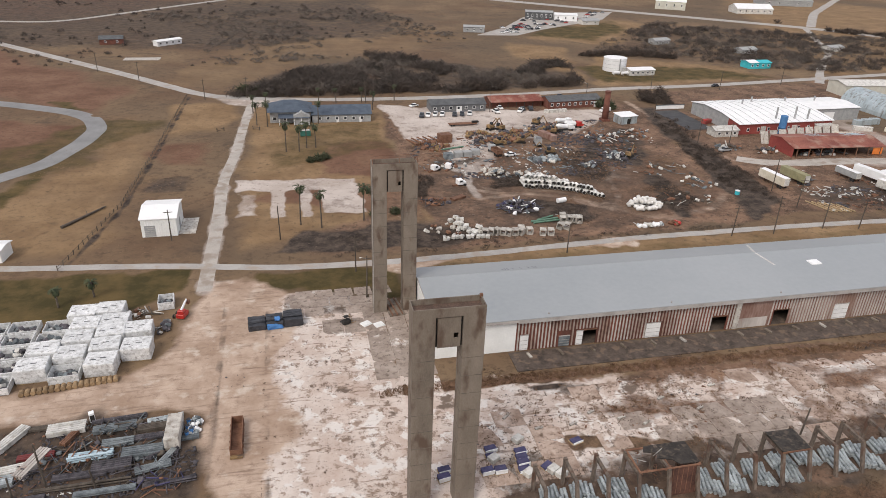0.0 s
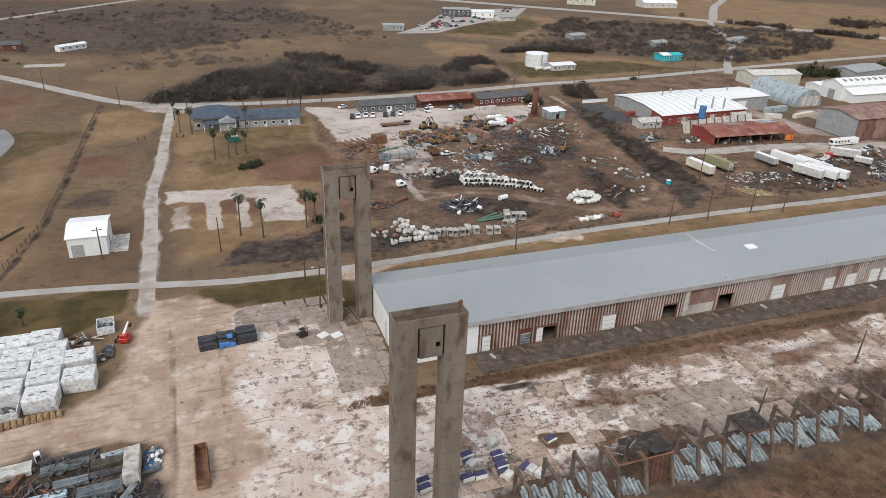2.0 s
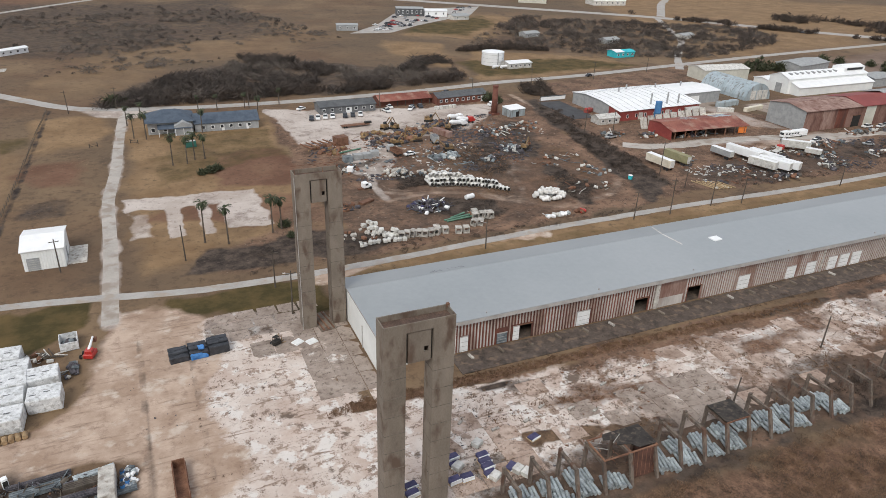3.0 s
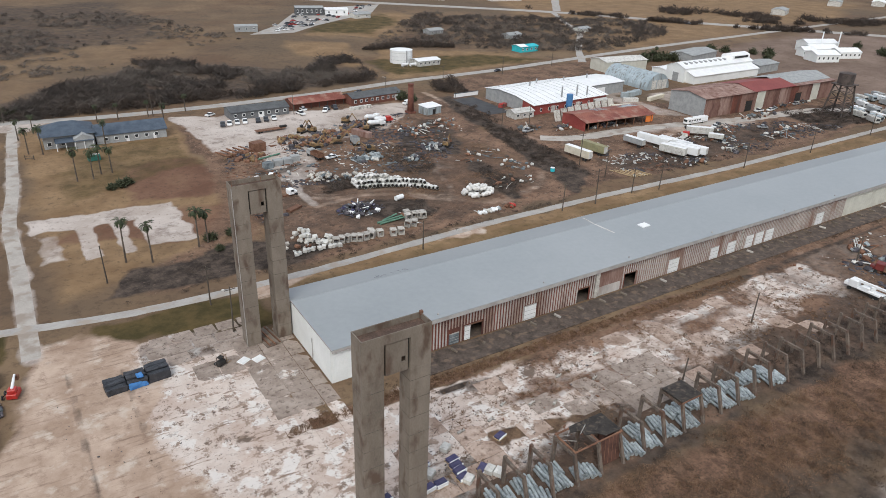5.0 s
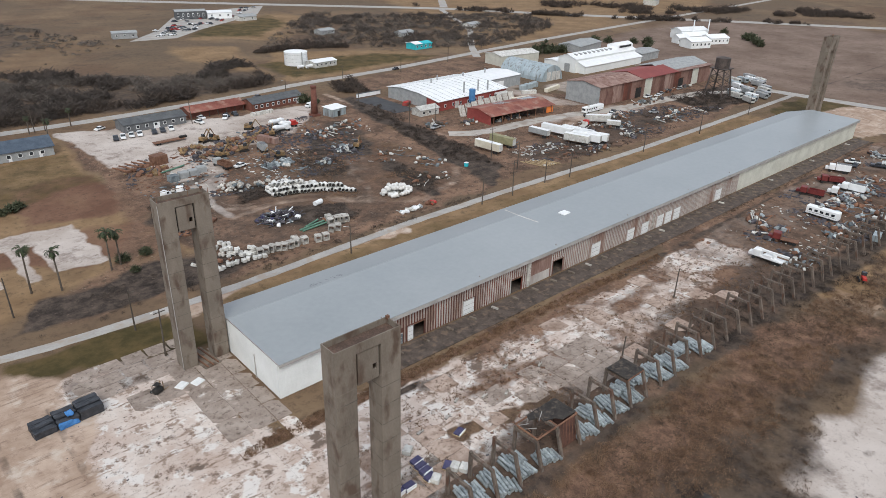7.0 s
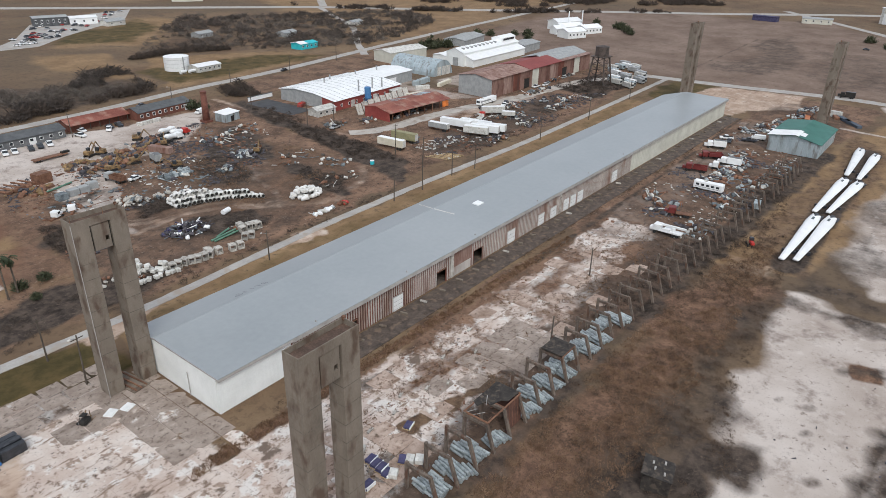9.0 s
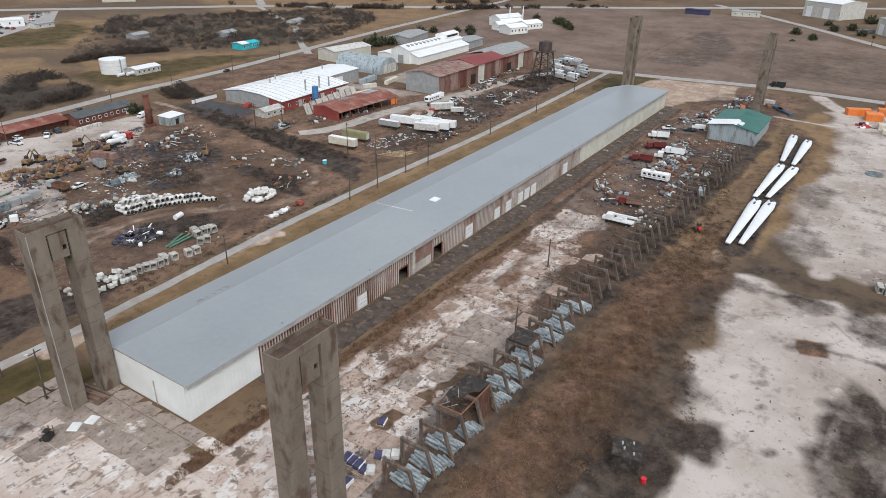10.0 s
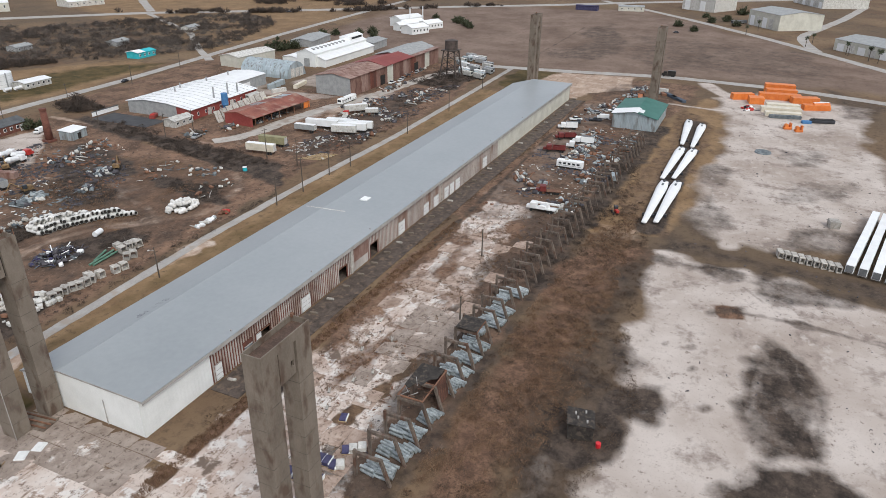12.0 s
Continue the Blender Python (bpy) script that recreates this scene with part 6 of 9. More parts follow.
rng = random.Random(7)
paints = (WHITE, SILVER_CAR, BLUE_CAR, WHITE, REDV, WHITE, BLUE_CAR)
words = {id(WHITE): "white", id(SILVER_CAR): "silver", id(BLUE_CAR): "dark", id(REDV): "red"}
for i, (u, v) in enumerate(((32.3, 180.5), (35.2, 180.8), (38.6, 181.2), (41.8, 181.0), (47.4, 180.6), (51.0, 181.0), (54.6, 181.2))):
    p = (BLUE_CAR, WHITE, WHITE, WHITE, BLUE_CAR, BLUE_CAR, WHITE)[i]
    car(u, v, 75, p, words[id(p)] + " pickup parked at the yard office", "pickup")
for u, v, rz, p, k in ((69, 184, 100, WHITE, "pickup"), (79, 184, 60, WHITE, "pickup"), (72.5, 191, 95, WHITE, "sedan"), (82.5, 188, 90, BLUE_CAR, "sedan"), (86, 187, 80, BLUE_CAR, "pickup"), (53, 123.5, 10, WHITE, "sedan"), (118, 181, 20, WHITE, "van"), (141, 118.5, 10, SILVER_CAR, "pickup"), (100, 206, 8, WHITE, "sedan"), (107, 212, 8, BLUE_CAR, "sedan"), (30, 199, 30, WHITE, "sedan"), (113, 203, 6, WHITE, "pickup")):
    car(u, v, rz, p, words[id(p)] + " %s parked in the scrapyard" % k, k)
for u, v, rz, p, k in ((239.5, -11.5, -60, WHITE, "pickup"), (243, -19.5, -75, BLUE_CAR, "pickup"), (248.5, -21.5, -80, WHITE, "van"), (236.0, -17.0, 10, BLUE_CAR, "sedan"), (256, -18, -50, SILVER_CAR, "sedan"), (263, -24, -60, WHITE, "pickup")):
    car(u, v, rz, p, words[id(p)] + " %s parked in the rough yard" % k, k)
for u, v, rz, p, k in ((224, 87, 10, WHITE, "sedan"), (228, 88.5, 15, BLUE_CAR, "sedan"), (276, 95, 5, WHITE, "sedan"), (281, 96, 10, SILVER_CAR, "sedan"), (268, 96.5, 0, WHITE, "pickup"), (290, 97, 0, BLUE_CAR, "sedan"), (300, 97, 5, SILVER_CAR, "sedan"), (212, 88, 70, BLUE_CAR, "pickup"), (243, 78, -30, SILVER_CAR, "sedan")):
    car(u, v, rz, p, words[id(p)] + " %s beside the rusted works" % k, k)
for u, v, rz in ((22.1, 111.3, 30), (27.8, 112.0, 60), (27.5, 96.5, 10)):
    t = thing("truck_cab", u, v, rz, "white dismantled truck cab standing on soil", "truck cab", "loose truck cabs")
    part("shell", bev(extr([(-1.1, 0.5), (-1.1, 2.3), (1.1, 2.3), (1.1, 0.5)], 0, 2.0), 0.16), WHITE, t)
    part("bonnet", bev(B(2.0, 3.2, -0.85, 0.85, 0.5, 1.5), 0.15), WHITE, t)
    part("windscreen", B(2.0, 2.03, -0.9, 0.9, 1.52, 2.15), GLASS, t)
    for q in (-1.13, 1.1):
        part("side_window", B(0.7, 1.7, q, q + 0.03, 1.45, 2.1), GLASS, t)
        part("wheel", tube((2.6, q * 0.95 - 0.12, 0.45), (2.6, q * 0.95 + 0.12, 0.45), 0.45, 0.45, 12), TYRE, t)
    part("chassis", B(-1.6, 2.0, -0.4, 0.4, 0.02, 0.5), RUSTY, t)
truck(129.2, -28.0, -88, WHITE, WHITE, "white crane truck with its boom laid forward", "crane", 8.2)
truck(144.5, -26.5, -75, MAROON, RUSTY, "dark red flatbed truck", "flat", 7.0)
truck(190.0, -15.0, -78, MAROON, MAROON, "maroon tipper truck in the rough yard", "dump", 7.5)
truck(208.0, -15.0, -62, MAROON, MAROON, "maroon tipper truck in the rough yard", "dump", 7.5)
truck(223.5, -11.5, -70, WHITE, WHITE, "white box truck with dark roof", "box", 7.2)
truck(198, -22, -80, WHITE, RUSTY, "white and rust-red work truck", "flat", 7.0)
truck(205.5, -22.5, -84, WHITE, WHITE, "white service truck in the rough yard", "box", 7.4)
truck(94.5, 165.5, 200, WHITE, WHITE, "white concrete mixer truck", "mixer")
truck(97.5, 160, 190, REDV, WHITE, "red and white mixer truck", "mixer")
truck(92, 156.5, 195, WHITE, WHITE, "white mixer truck with dented drum", "mixer")
truck(48.2, 131.5, -80, SIDING, RUSTY, "old grey flatbed truck", "dump", 8.0)
truck(200.5, 84.5, 200, REDV, OFFWHITE, "red tractor truck beside old trailers", "flat", 7.0)
truck(69.5, 139.5, -100, SIDING, SIDING, "grey dismantled box truck on soil", "box", 6.0)
motorhome(173.6, -23.8, -90, "long white motorhome in the rough yard", 9.8)
motorhome(216, 95.6, 0, "white and blue motorhome beside the works", 14)
for i, (u, v) in enumerate(((304, 56), (309, 57), (314, 59), (320, 56.5), (325, 57.5), (309, 65), (313, 68.5), (317, 70), (323, 66), (328, 68), (345, 84), (350, 82), (355, 80), (348, 72), (352, 73), (357, 75), (336, 80), (331, 76), (362, 84), (340, 64), (334, 62))):
    motorhome(u, v, 62 + (i * 13) % 17, "white caravan stored in the compound", 7.2, (OFFWHITE, SILVER, WHITE, SIDING, SILVER_CAR)[i % 5])
semi_trailer(137.2, 89.5, -83, 12.0, CREAM, "cream cargo trailer standing in rough grass")
semi_trailer(147.0, 91.0, -83, 11.5, KHAKI, "khaki cargo trailer with dull paint")
semi_trailer(169.5, 90, -84, 9.5, SIDING, "grey cargo trailer with dented side", 2.2)
semi_trailer(176.4, 89.0, -80, 14.5, WHITE, "white cargo trailer parked on soil")
semi_trailer(181.0, 81.5, -80, 14.0, WHITE, "white cargo trailer parked on soil")
semi_trailer(172.5, 73.5, -72, 10.5, OFFWHITE, "weathered white cargo trailer with open side")
semi_trailer(176.5, 73.0, -72, 12.5, WHITE, "white cargo trailer parked on soil")
semi_trailer(180.3, 72.2, -72, 12.5, WHITE, "white cargo trailer parked on soil")
semi_trailer(203, 85.5, -42, 11.0, OFFWHITE, "weathered white cargo trailer")
semi_trailer(206, 76.5, -60, 6.0, OFFWHITE, "short weathered trailer on soil", 1.8)
lb = thing("lowboy_trailer", 40.8, 166.0, 4, "long rusty low-loader trailer", "trailer")
part("deck", B(0, 12.5, 0, 2.6, 0.7, 1.0), RUSTY, lb)
part("gooseneck", bev(B(10.5, 13.5, 0.6, 2.0, 1.0, 1.7), 0.1), DARK, lb)
wheels(lb, 12.5, 2.6, 0.45, (0.08, 0.16))
for u, v, rz, L, m, lab in ((206, 132.5, -10, 11, CREAM, "long cream concrete beam"), (236, 136, 12, 14, CREAM, "long cream concrete beam"), (222, 141, -25, 8, OFFWHITE, "pale concrete beam")):
    boxes("concrete_girder", u, v, rz, L, 2.0, 1.9, m, lab + " beside the factory", "beam", False)
for i in range(3):
    boxes("shipping_container", 228 + i * 5.0, 147 + i * 0.8, -6, 4.5, 2.4, 2.6, SILVER, "pale blue-grey storage container", "container")
digger(57.5, 160, 30, YELLOW, "yellow wheeled loader among scrap")
digger(61.5, 159, 120, YELLOW, "rusty yellow digger with folded arm", 3.2)
digger(83, 152, 60, YELLOW, "rusty yellow digger with folded arm", 3.0)
digger(54.5, 139, 15, YELLOW, "old yellow digger half dismantled", 3.6)
digger(64.5, 140.5, -10, YELLOW, "old yellow digger half dismantled", 4.0)
digger(71.5, 125.5, 170, YELLOW, "yellow excavator with raised arm")
digger(80, 166, -40, YELLOW, "dull yellow digger among scrap", 3.0)
digger(101, 118, 40, YELLOW, "small yellow digger on brown soil", 2.6)
boxes("red_trailer", 74.8, 149.5, -70, 9.5, 2.4, 2.2, RUST_FADED, "faded red box trailer without wheels", "trailer")
for i, (u, v) in enumerate(((22, 142), (24.4, 143), (26.8, 144), (29.2, 144.6), (31.5, 145.2))):
    t = thing("loader_bucket", u, v, 20, "rusty orange backhoe arm lying on gravel", "machine part", "backhoe arms")
    part("arm", tube((0, 0, 0.5), (-2.2, 4.6, 1.6), 0.4, 0.25, 6), RUSTY, t)
    part("bucket", bev(B(-0.8, 0.8, -1.1, 0.2, 0, 1.1), 0.1), RUSTY, t)
boxes("rust_box", 32, 142.8, 10, 5, 4, 3.4, RUSTY, "dark rusty steel skip", "skip", False)
for u, v, rz in ((29.5, 123.5, 5), (33.5, 125, 0), (37, 125, 4), (40.5, 127, -6)):
    boxes("storage_bin", u, v, rz, 3.2, 2.6, 2.0, SIDING if u > 31 else GREYBLUE, "weathered grey storage bin", "bin")
boxes("flat_trailer", 23.5, 83, 30, 5.2, 2.0, 0.7, RUSTY, "small rusty flat trailer", "trailer", False)
cy = thing("white_cylinder", 56, 77, 10, "white steel cylinder lying in the dirt", "tank")
part("shell", tube((0, 0, 0.8), (3.0, 0.3, 0.8), 0.8, 0.8, 14), WHITE, cy)
part("cap", tube((3.0, 0.3, 0.8), (3.3, 0.33, 0.8), 0.8, 0.4, 14), WHITE, cy)
bb = thing("blue_barrel", 120, 76, 0, "pale blue plastic barrel in scrub", "barrel")
part("body", tube((0, 0, 0), (0, 0, 1.3), 0.8, 0.8, 14), AQUA, bb)
part("lid", tube((0, 0, 1.3), (0, 0, 1.4), 0.84, 0.84, 14), WHITE, bb)
for i in range(5):
    boxes("bagged_pallet", 90.5 + i * 2.3, 183 + 0.25 * i, 4, 1.9, 1.6, 1.5, OFFWHITE, "white bagged pallet beside the office", "pallet", False)

# ---- piles in the scrapyard ----
def open_drum():
    bm = tube((0, -1.2, 0), (0, 1.2, 0), 0.85, 0.95, 14, caps=False)
    tube((0, -1.15, 0), (0, -0.3, 0), 0.8, 0.7, 14, bm, caps=False)
    tube((0, 1.2, 0), (0, 1.6, 0), 0.95, 0.5, 14, bm)
    return bm


drum_me = mesh_of("drum", open_drum(), WHITE_OLD)
# near-black disc painted as the shade inside a drum's mouth
mouth_shade_me = mesh_of("drum_mouth", tube((0, -1.22, 0), (0, -1.18, 0), 0.66, 0.66, 12), DARK)
dp = thing("drum_stack", 0, 0, 0, "long curved stack of white mixing drums", "drums")
ARC = [(49.8, 91.8), (56.5, 90.2), (62.0, 88.2), (67.0, 85.0), (71.0, 81.5), (73.4, 79.3)]
def along(pts, s):
    seg = [math.dist(a, b) for a, b in zip(pts, pts[1:])]
    s *= sum(seg)
    for (a, b), l in zip(zip(pts, pts[1:]), seg):
        if s <= l:
            return a[0] + (b[0] - a[0]) * s / l, a[1] + (b[1] - a[1]) * s / l
        s -= l
    return pts[-1]


n = 22
for dy, z, first, cnt in ((0, 0.75, 0, 22), (2.1, 0.75, 0, 20), (4.2, 0.75, 0, 14), (6.3, 0.75, 1, 9), (1.0, 2.0, 0, 19), (3.1, 2.0, 0, 13), (5.2, 2.0, 1, 8), (2.1, 3.2, 1, 9), (4.1, 3.2, 2, 6)):
    for i in range(first, cnt):
        u, v = along(ARC, (i + 0.3) / n)
        m = pose(u + 0.3 * dy * i / n + rng.uniform(-0.2, 0.2), v + dy + rng.uniform(-0.2, 0.2), z + rng.uniform(-0.08, 0.12), rng.uniform(-12, 12), 0, rng.uniform(-30, 25)) @ Matrix.Diagonal((0.74, 0.74, 0.74, 1))
        d = share("drum", drum_me, dp, m)
        if dy < 2:
            share("drum_mouth", mouth_shade_me, d, Matrix.Identity(4))
wp_ = thing("drum_heap", 0, 0, 0, "heap of white drums and blocks on bare soil", "drums")
cube_me = mesh_of("block", bev(B(-0.7, 0.7, -0.55, 0.55, -0.45, 0.45), 0.08), OFFWHITE)
for i in range(84):
    a, r = rng.uniform(0, 6.28), rng.random() ** 0.5
    u, v = 82.8 + 5.2 * r * math.cos(a), 70.4 + 4.2 * r * math.sin(a)
    z = 0.6 + (1.3 if r < 0.6 and i % 2 else 0) + (1.2 if r < 0.3 and i % 3 == 0 else 0)
    share("drum" if i % 2 else "block", drum_me if i % 2 else cube_me, wp_, pose(u, v, z + 0.3 * (i % 2), rng.uniform(-20, 20), rng.uniform(-15, 15), rng.uniform(0, 180)) @ Matrix.Diagonal((0.72, 0.72, 0.72, 1)))
cul_bm = bmesh.new()
for q in ((-1, 1, -0.9, -0.7, 0, 1.9), (-1, 1, 0.7, 0.9, 0, 1.9), (-1, 1, -0.7, 0.7, 0, 0.2), (-1, 1, -0.7, 0.7, 1.7, 1.9)):
    B(*q, cul_bm)
cul_me = mesh_of("culvert", cul_bm, CONC_LIGHT)
for i, (u, v) in enumerate(((26.4, 56.8), (28.2, 56.9), (30.0, 56.9), (31.8, 56.4), (33.2, 55.8), (35.0, 55.8), (36.9, 55.9), (37.4, 57.6), (39.4, 55.9), (43.0, 54.6), (45.3, 54.3), (49.6, 58.0), (51.4, 57.6), (52.2, 62.2), (54.2, 62.4), (55.8, 62.0), (57.0, 61.4), (53.0, 64.6))):
    c = thing("box_culvert", u, v, 60 + rng.uniform(-25, 25), "pale precast box culvert section", "culvert", "culverts by the road")
    share("section", cul_me, c, pose(0, 0, 0.05 if i < 11 else 0.1, rng.uniform(-8, 8) if i > 10 else 0, 0, 0))
wb_ = thing("block_heap", 0, 0, 0, "tumbled heap of white concrete blocks", "blocks")
for i in range(26):
    s = i / 25
    u, v = along([(19.2, 67.5), (20.6, 64.0), (22.0, 60.5), (25.4, 57.6)], s)
    share("block", cube_me, wb_, pose(u + rng.uniform(-1.3, 1.3), v + rng.uniform(-1.0, 1.0), 0.6 + (1.2 if i % 3 == 0 else 0), rng.uniform(-15, 15), rng.uniform(-15, 15), rng.uniform(0, 180)))
for i in range(10):
    share("block", cube_me, wb_, pose(14 + i * 1.4 + rng.uniform(-0.4, 0.4), 55.4 + rng.uniform(-0.6, 0.6), 0.55, 0, 0, rng.uniform(0, 90)))

bar_me = {m.name: mesh_of("bar", B(-1.6, 1.6, -0.09, 0.09, -0.09, 0.09), m) for m in (PILE_DK, RUSTY, STEEL, GREYBLUE, NAVY, WHITE, WOODM, OFFWHITE)}
lump_me = {m.name: mesh_of("lump", bev(B(-0.6, 0.6, -0.45, 0.45, -0.35, 0.35), 0.12), m) for m in (PILE_DK, RUSTY, STEEL, GREYBLUE, NAVY, WHITE, WOODM, OFFWHITE, YELLOW, REDV, CONC_LIGHT)}


def heap(name, x, y, rx, ry, hh, n, mats, label, lumps=0.4, rz=0, size=1.0, category="scrap"):
    """A heap of tangled bars and lumps in an oval."""
    t = thing(name, x, y, rz, label, category)
    for i in range(int(n * 0.75)):
        a, r = rng.uniform(0, 6.283), rng.random() ** 0.6
        m = mats[rng.randrange(len(mats))]
        z = hh * (1 - r) * rng.uniform(0.5, 1.0) + 0.2
        k = lump_me if rng.random() < lumps else bar_me
        nm = "lump" if k is lump_me else "bar"
        s = size * rng.uniform(0.6, 1.4)
        o = share(nm, k[m.name] if m.name in k else lump_me[m.name], t, pose(rx * r * math.cos(a), ry * r * math.sin(a), z, rng.uniform(-35, 35), rng.uniform(-30, 30), rng.uniform(0, 180)) @ Matrix.Diagonal((s, s, s, 1)))
    return t


heap("metal_heap", 42.3, 75.3, 6.8, 5.2, 2.2, 190, (PILE_DK, PILE_DK, PILE_DK, NAVY, GREYBLUE, WHITE, PILE_DK), "heap of dark tangled scrap metal", 0.45)
heap("rust_heap", 17.6, 83, 4.5, 3.0, 1.0, 50, (RUSTY, RUSTY, PILE_DK), "flat heap of rusty bars", 0.2)
heap("car_heap", 95.6, 119, 4.5, 5.5, 1.6, 60, (GREYBLUE, STEEL, OFFWHITE, PILE_DK), "heap of grey crushed car parts", 0.8, size=1.4)
heap("scrap_heap", 81.5, 110.5, 4.5, 2.5, 1.2, 30, (GREYBLUE, PILE_DK, OFFWHITE), "small heap of grey scrap", 0.8, size=1.3)
heap("scrap_heap", 63, 118, 3.5, 3.0, 1.2, 30, (GREYBLUE, STEEL, PILE_DK), "heap of grey machine parts", 0.8, size=1.5)
heap("scrap_heap", 70, 119, 3.0, 4.0, 1.3, 26, (GREYBLUE, STEEL, OFFWHITE), "heap of grey machine parts", 0.8, size=1.5)
heap("scrap_heap", 56, 144, 9, 5, 1.4, 90, (YELLOW, RUSTY, PILE_DK, PILE_DK, RUSTY), "strewn yellow and rusty digger parts", 0.7, size=1.4)
heap("scrap_heap", 66, 152, 10, 5, 1.3, 70, (YELLOW, RUSTY, PILE_DK, RUSTY, PILE_DK), "strewn yellow and rusty digger parts", 0.7, size=1.4)
heap("scrap_heap", 80, 158, 6, 5, 1.6, 60, (RUSTY, RUSTY, PILE_DK, YELLOW, PILE_DK), "strewn rusty machine parts", 0.7, size=1.5)
heap("scrap_heap", 28, 139, 8, 6, 0.9, 60, (RUSTY, RUSTY, YELLOW, PILE_DK), "strewn rusty loader parts", 0.6, size=1.3)
heap("scrap_heap", 50, 152, 6, 5, 1.3, 50, (PILE_DK, RUSTY, YELLOW), "strewn rusty old machine parts", 0.7, size=1.3)
heap("scrap_heap", 102, 142, 10, 8, 0.7, 70, (OFFWHITE, GREYBLUE, PILE_DK, RUSTY), "loose scrap strewn on soil", 0.6, size=1.1)
heap("scrap_heap", 118, 148, 7, 7, 0.7, 40, (OFFWHITE, GREYBLUE, RUSTY), "loose scrap strewn on soil", 0.5)
heap("scrap_heap", 107, 102, 12, 8, 0.5, 45, (OFFWHITE, RUSTY, GREYBLUE, WOODM), "loose scrap strewn in weeds", 0.5)
heap("scrap_heap", 100, 75, 10, 7, 0.4, 40, (OFFWHITE, WOODM, RUSTY), "loose timber strewn in weeds", 0.4)
heap("scrap_heap", 113, 88, 6, 6, 0.5, 26, (GREYBLUE, OFFWHITE), "loose scrap strewn in weeds", 0.5)
heap("scrap_heap", 33, 117, 9, 5, 0.6, 30, (OFFWHITE, GREYBLUE, RUSTY), "loose scrap strewn on soil", 0.6)
heap("scrap_heap", 55, 104, 8, 4, 0.6, 26, (CONC_LIGHT, GREYBLUE), "grey rubble strewn on soil", 0.9)
heap("rubble_heap", 43.5, 107, 5.5, 5.0, 1.8, 60, (CONC_LIGHT, CONC_LIGHT, GREYBLUE), "pale gravel and rubble heap", 1.0, category="rubble")
heap("scrap_heap", 77, 55.8, 5, 1.0, 0.8, 22, (WHITE, OFFWHITE, STEEL), "white drums and boxes by the road", 0.8)
heap("scrap_heap", 86, 56, 2.2, 1.2, 0.9, 14, (REDV, RUSTY), "small red machine parts by the road", 0.8)
heap("scrap_heap", 16, 62, 6, 5, 0.4, 26, (OFFWHITE, RUSTY, CONC_LIGHT), "loose rubble by the scrub", 0.8)
heap("scrap_heap", 55, 66, 5, 4, 0.6, 26, (WOODM, RUSTY, OFFWHITE), "loose timber and pipes", 0.2)
for a, b in (((42.6, 63.6), (51.5, 64.8)), ((43.0, 62.6), (52, 63.4)), ((45.0, 64.6), (50.5, 66.6)), ((29.3, 134.0), (39.8, 137.0))):
    g = thing("green_pipe", a[0], a[1], 0, "long dull green steel pipe", "pipe", "green pipes")
    part("pipe", tube((0, 0, 0.3), (b[0] - a[0], b[1] - a[1], 0.5), 0.28, 0.28, 10), GREENPIPE, g)
    part("collar", tube((0.02, 0, 0.3), (0.3, 0.03, 0.31), 0.33, 0.33, 10), GREENPIPE, g)
for u, v, rx_, ry_, n in ((152, 85, 5, 5, 40), (192, 78, 8, 5, 60), (213, 76, 9, 5, 60), (229, 84, 10, 4, 60), (240, 66, 10, 5, 50), (206, 62, 9, 4, 50), (160, 118, 6, 3, 30), (184, 112, 12, 2, 40), (255, 72, 8, 5, 40), (148, 124, 6, 4, 26), (176, 58, 8, 2.5, 26), (264, 92, 14, 3, 60), (300, 99, 18, 2, 50)):
    heap("scrap_heap", u, v, rx_, ry_, 1.0, n, (RUSTY, OFFWHITE, GREYBLUE, PILE_DK, WOODM), "mixed scrap lying beside the gravel drive", 0.5, size=1.3)
for i in range(6):
    g = thing("timber_baulk", 139.5 + i * 1.7, 67 - i * 0.8, -75, "long weathered timber lying in grass", "timber", "beams in the grass")
    part("beam", bev(B(0, 10 - i * 0.6, 0, 0.35, 0, 0.3), 0.03), PALLET, g)
    part("strap", B(2, 2.2, -0.02, 0.37, 0.0, 0.32), RUSTY, g)

# ---- rough yard beside the frames ----
for u, v, rx_, ry_, n, lab in ((199, -28, 9, 6, 110, 0), (186, -28, 6, 5, 60, 0), (212, -29, 8, 5, 70, 0), (150, -24, 7, 5, 40, 0), (157, -17, 6, 3, 30, 0), (222, -26, 6, 4, 40, 0), (166, -37, 10, 3, 50, 0), (190, -39, 14, 4, 90, 0), (215, -41, 14, 4, 90, 0), (140, -38, 10, 4, 50, 0), (272, -22, 10, 5, 50, 0), (285, -26, 10, 6, 60, 0), (300, -28, 10, 6, 60, 0), (318, -30, 8, 6, 50, 0), (258, -14, 6, 3, 20, 0)):
    heap("scrap_heap", u, v, rx_, ry_, 0.9, n, (OFFWHITE, RUSTY, GREYBLUE, PILE_DK, STEEL, RUSTY), "mixed machine scrap strewn over the rough yard", 0.55, size=1.2)
boxes("grey_cabinet", 168.4, -47.2, 10, 4.4, 2.0, 1.8, SILVER, "pale grey metal cabinet lying in grass", "cabinet")
rtct = thing("red_tractor", 137.5, -54, 30, "small red tractor in dry grass", "tractor")
part("body", bev(B(0, 2.6, -0.5, 0.5, 0.7, 1.5), 0.1), REDV, rtct)
part("cab", bev(B(1.6, 2.6, -0.6, 0.6, 1.5, 2.4), 0.08), GLASS, rtct)
wheels(rtct, 2.6, 1.3, 0.5)
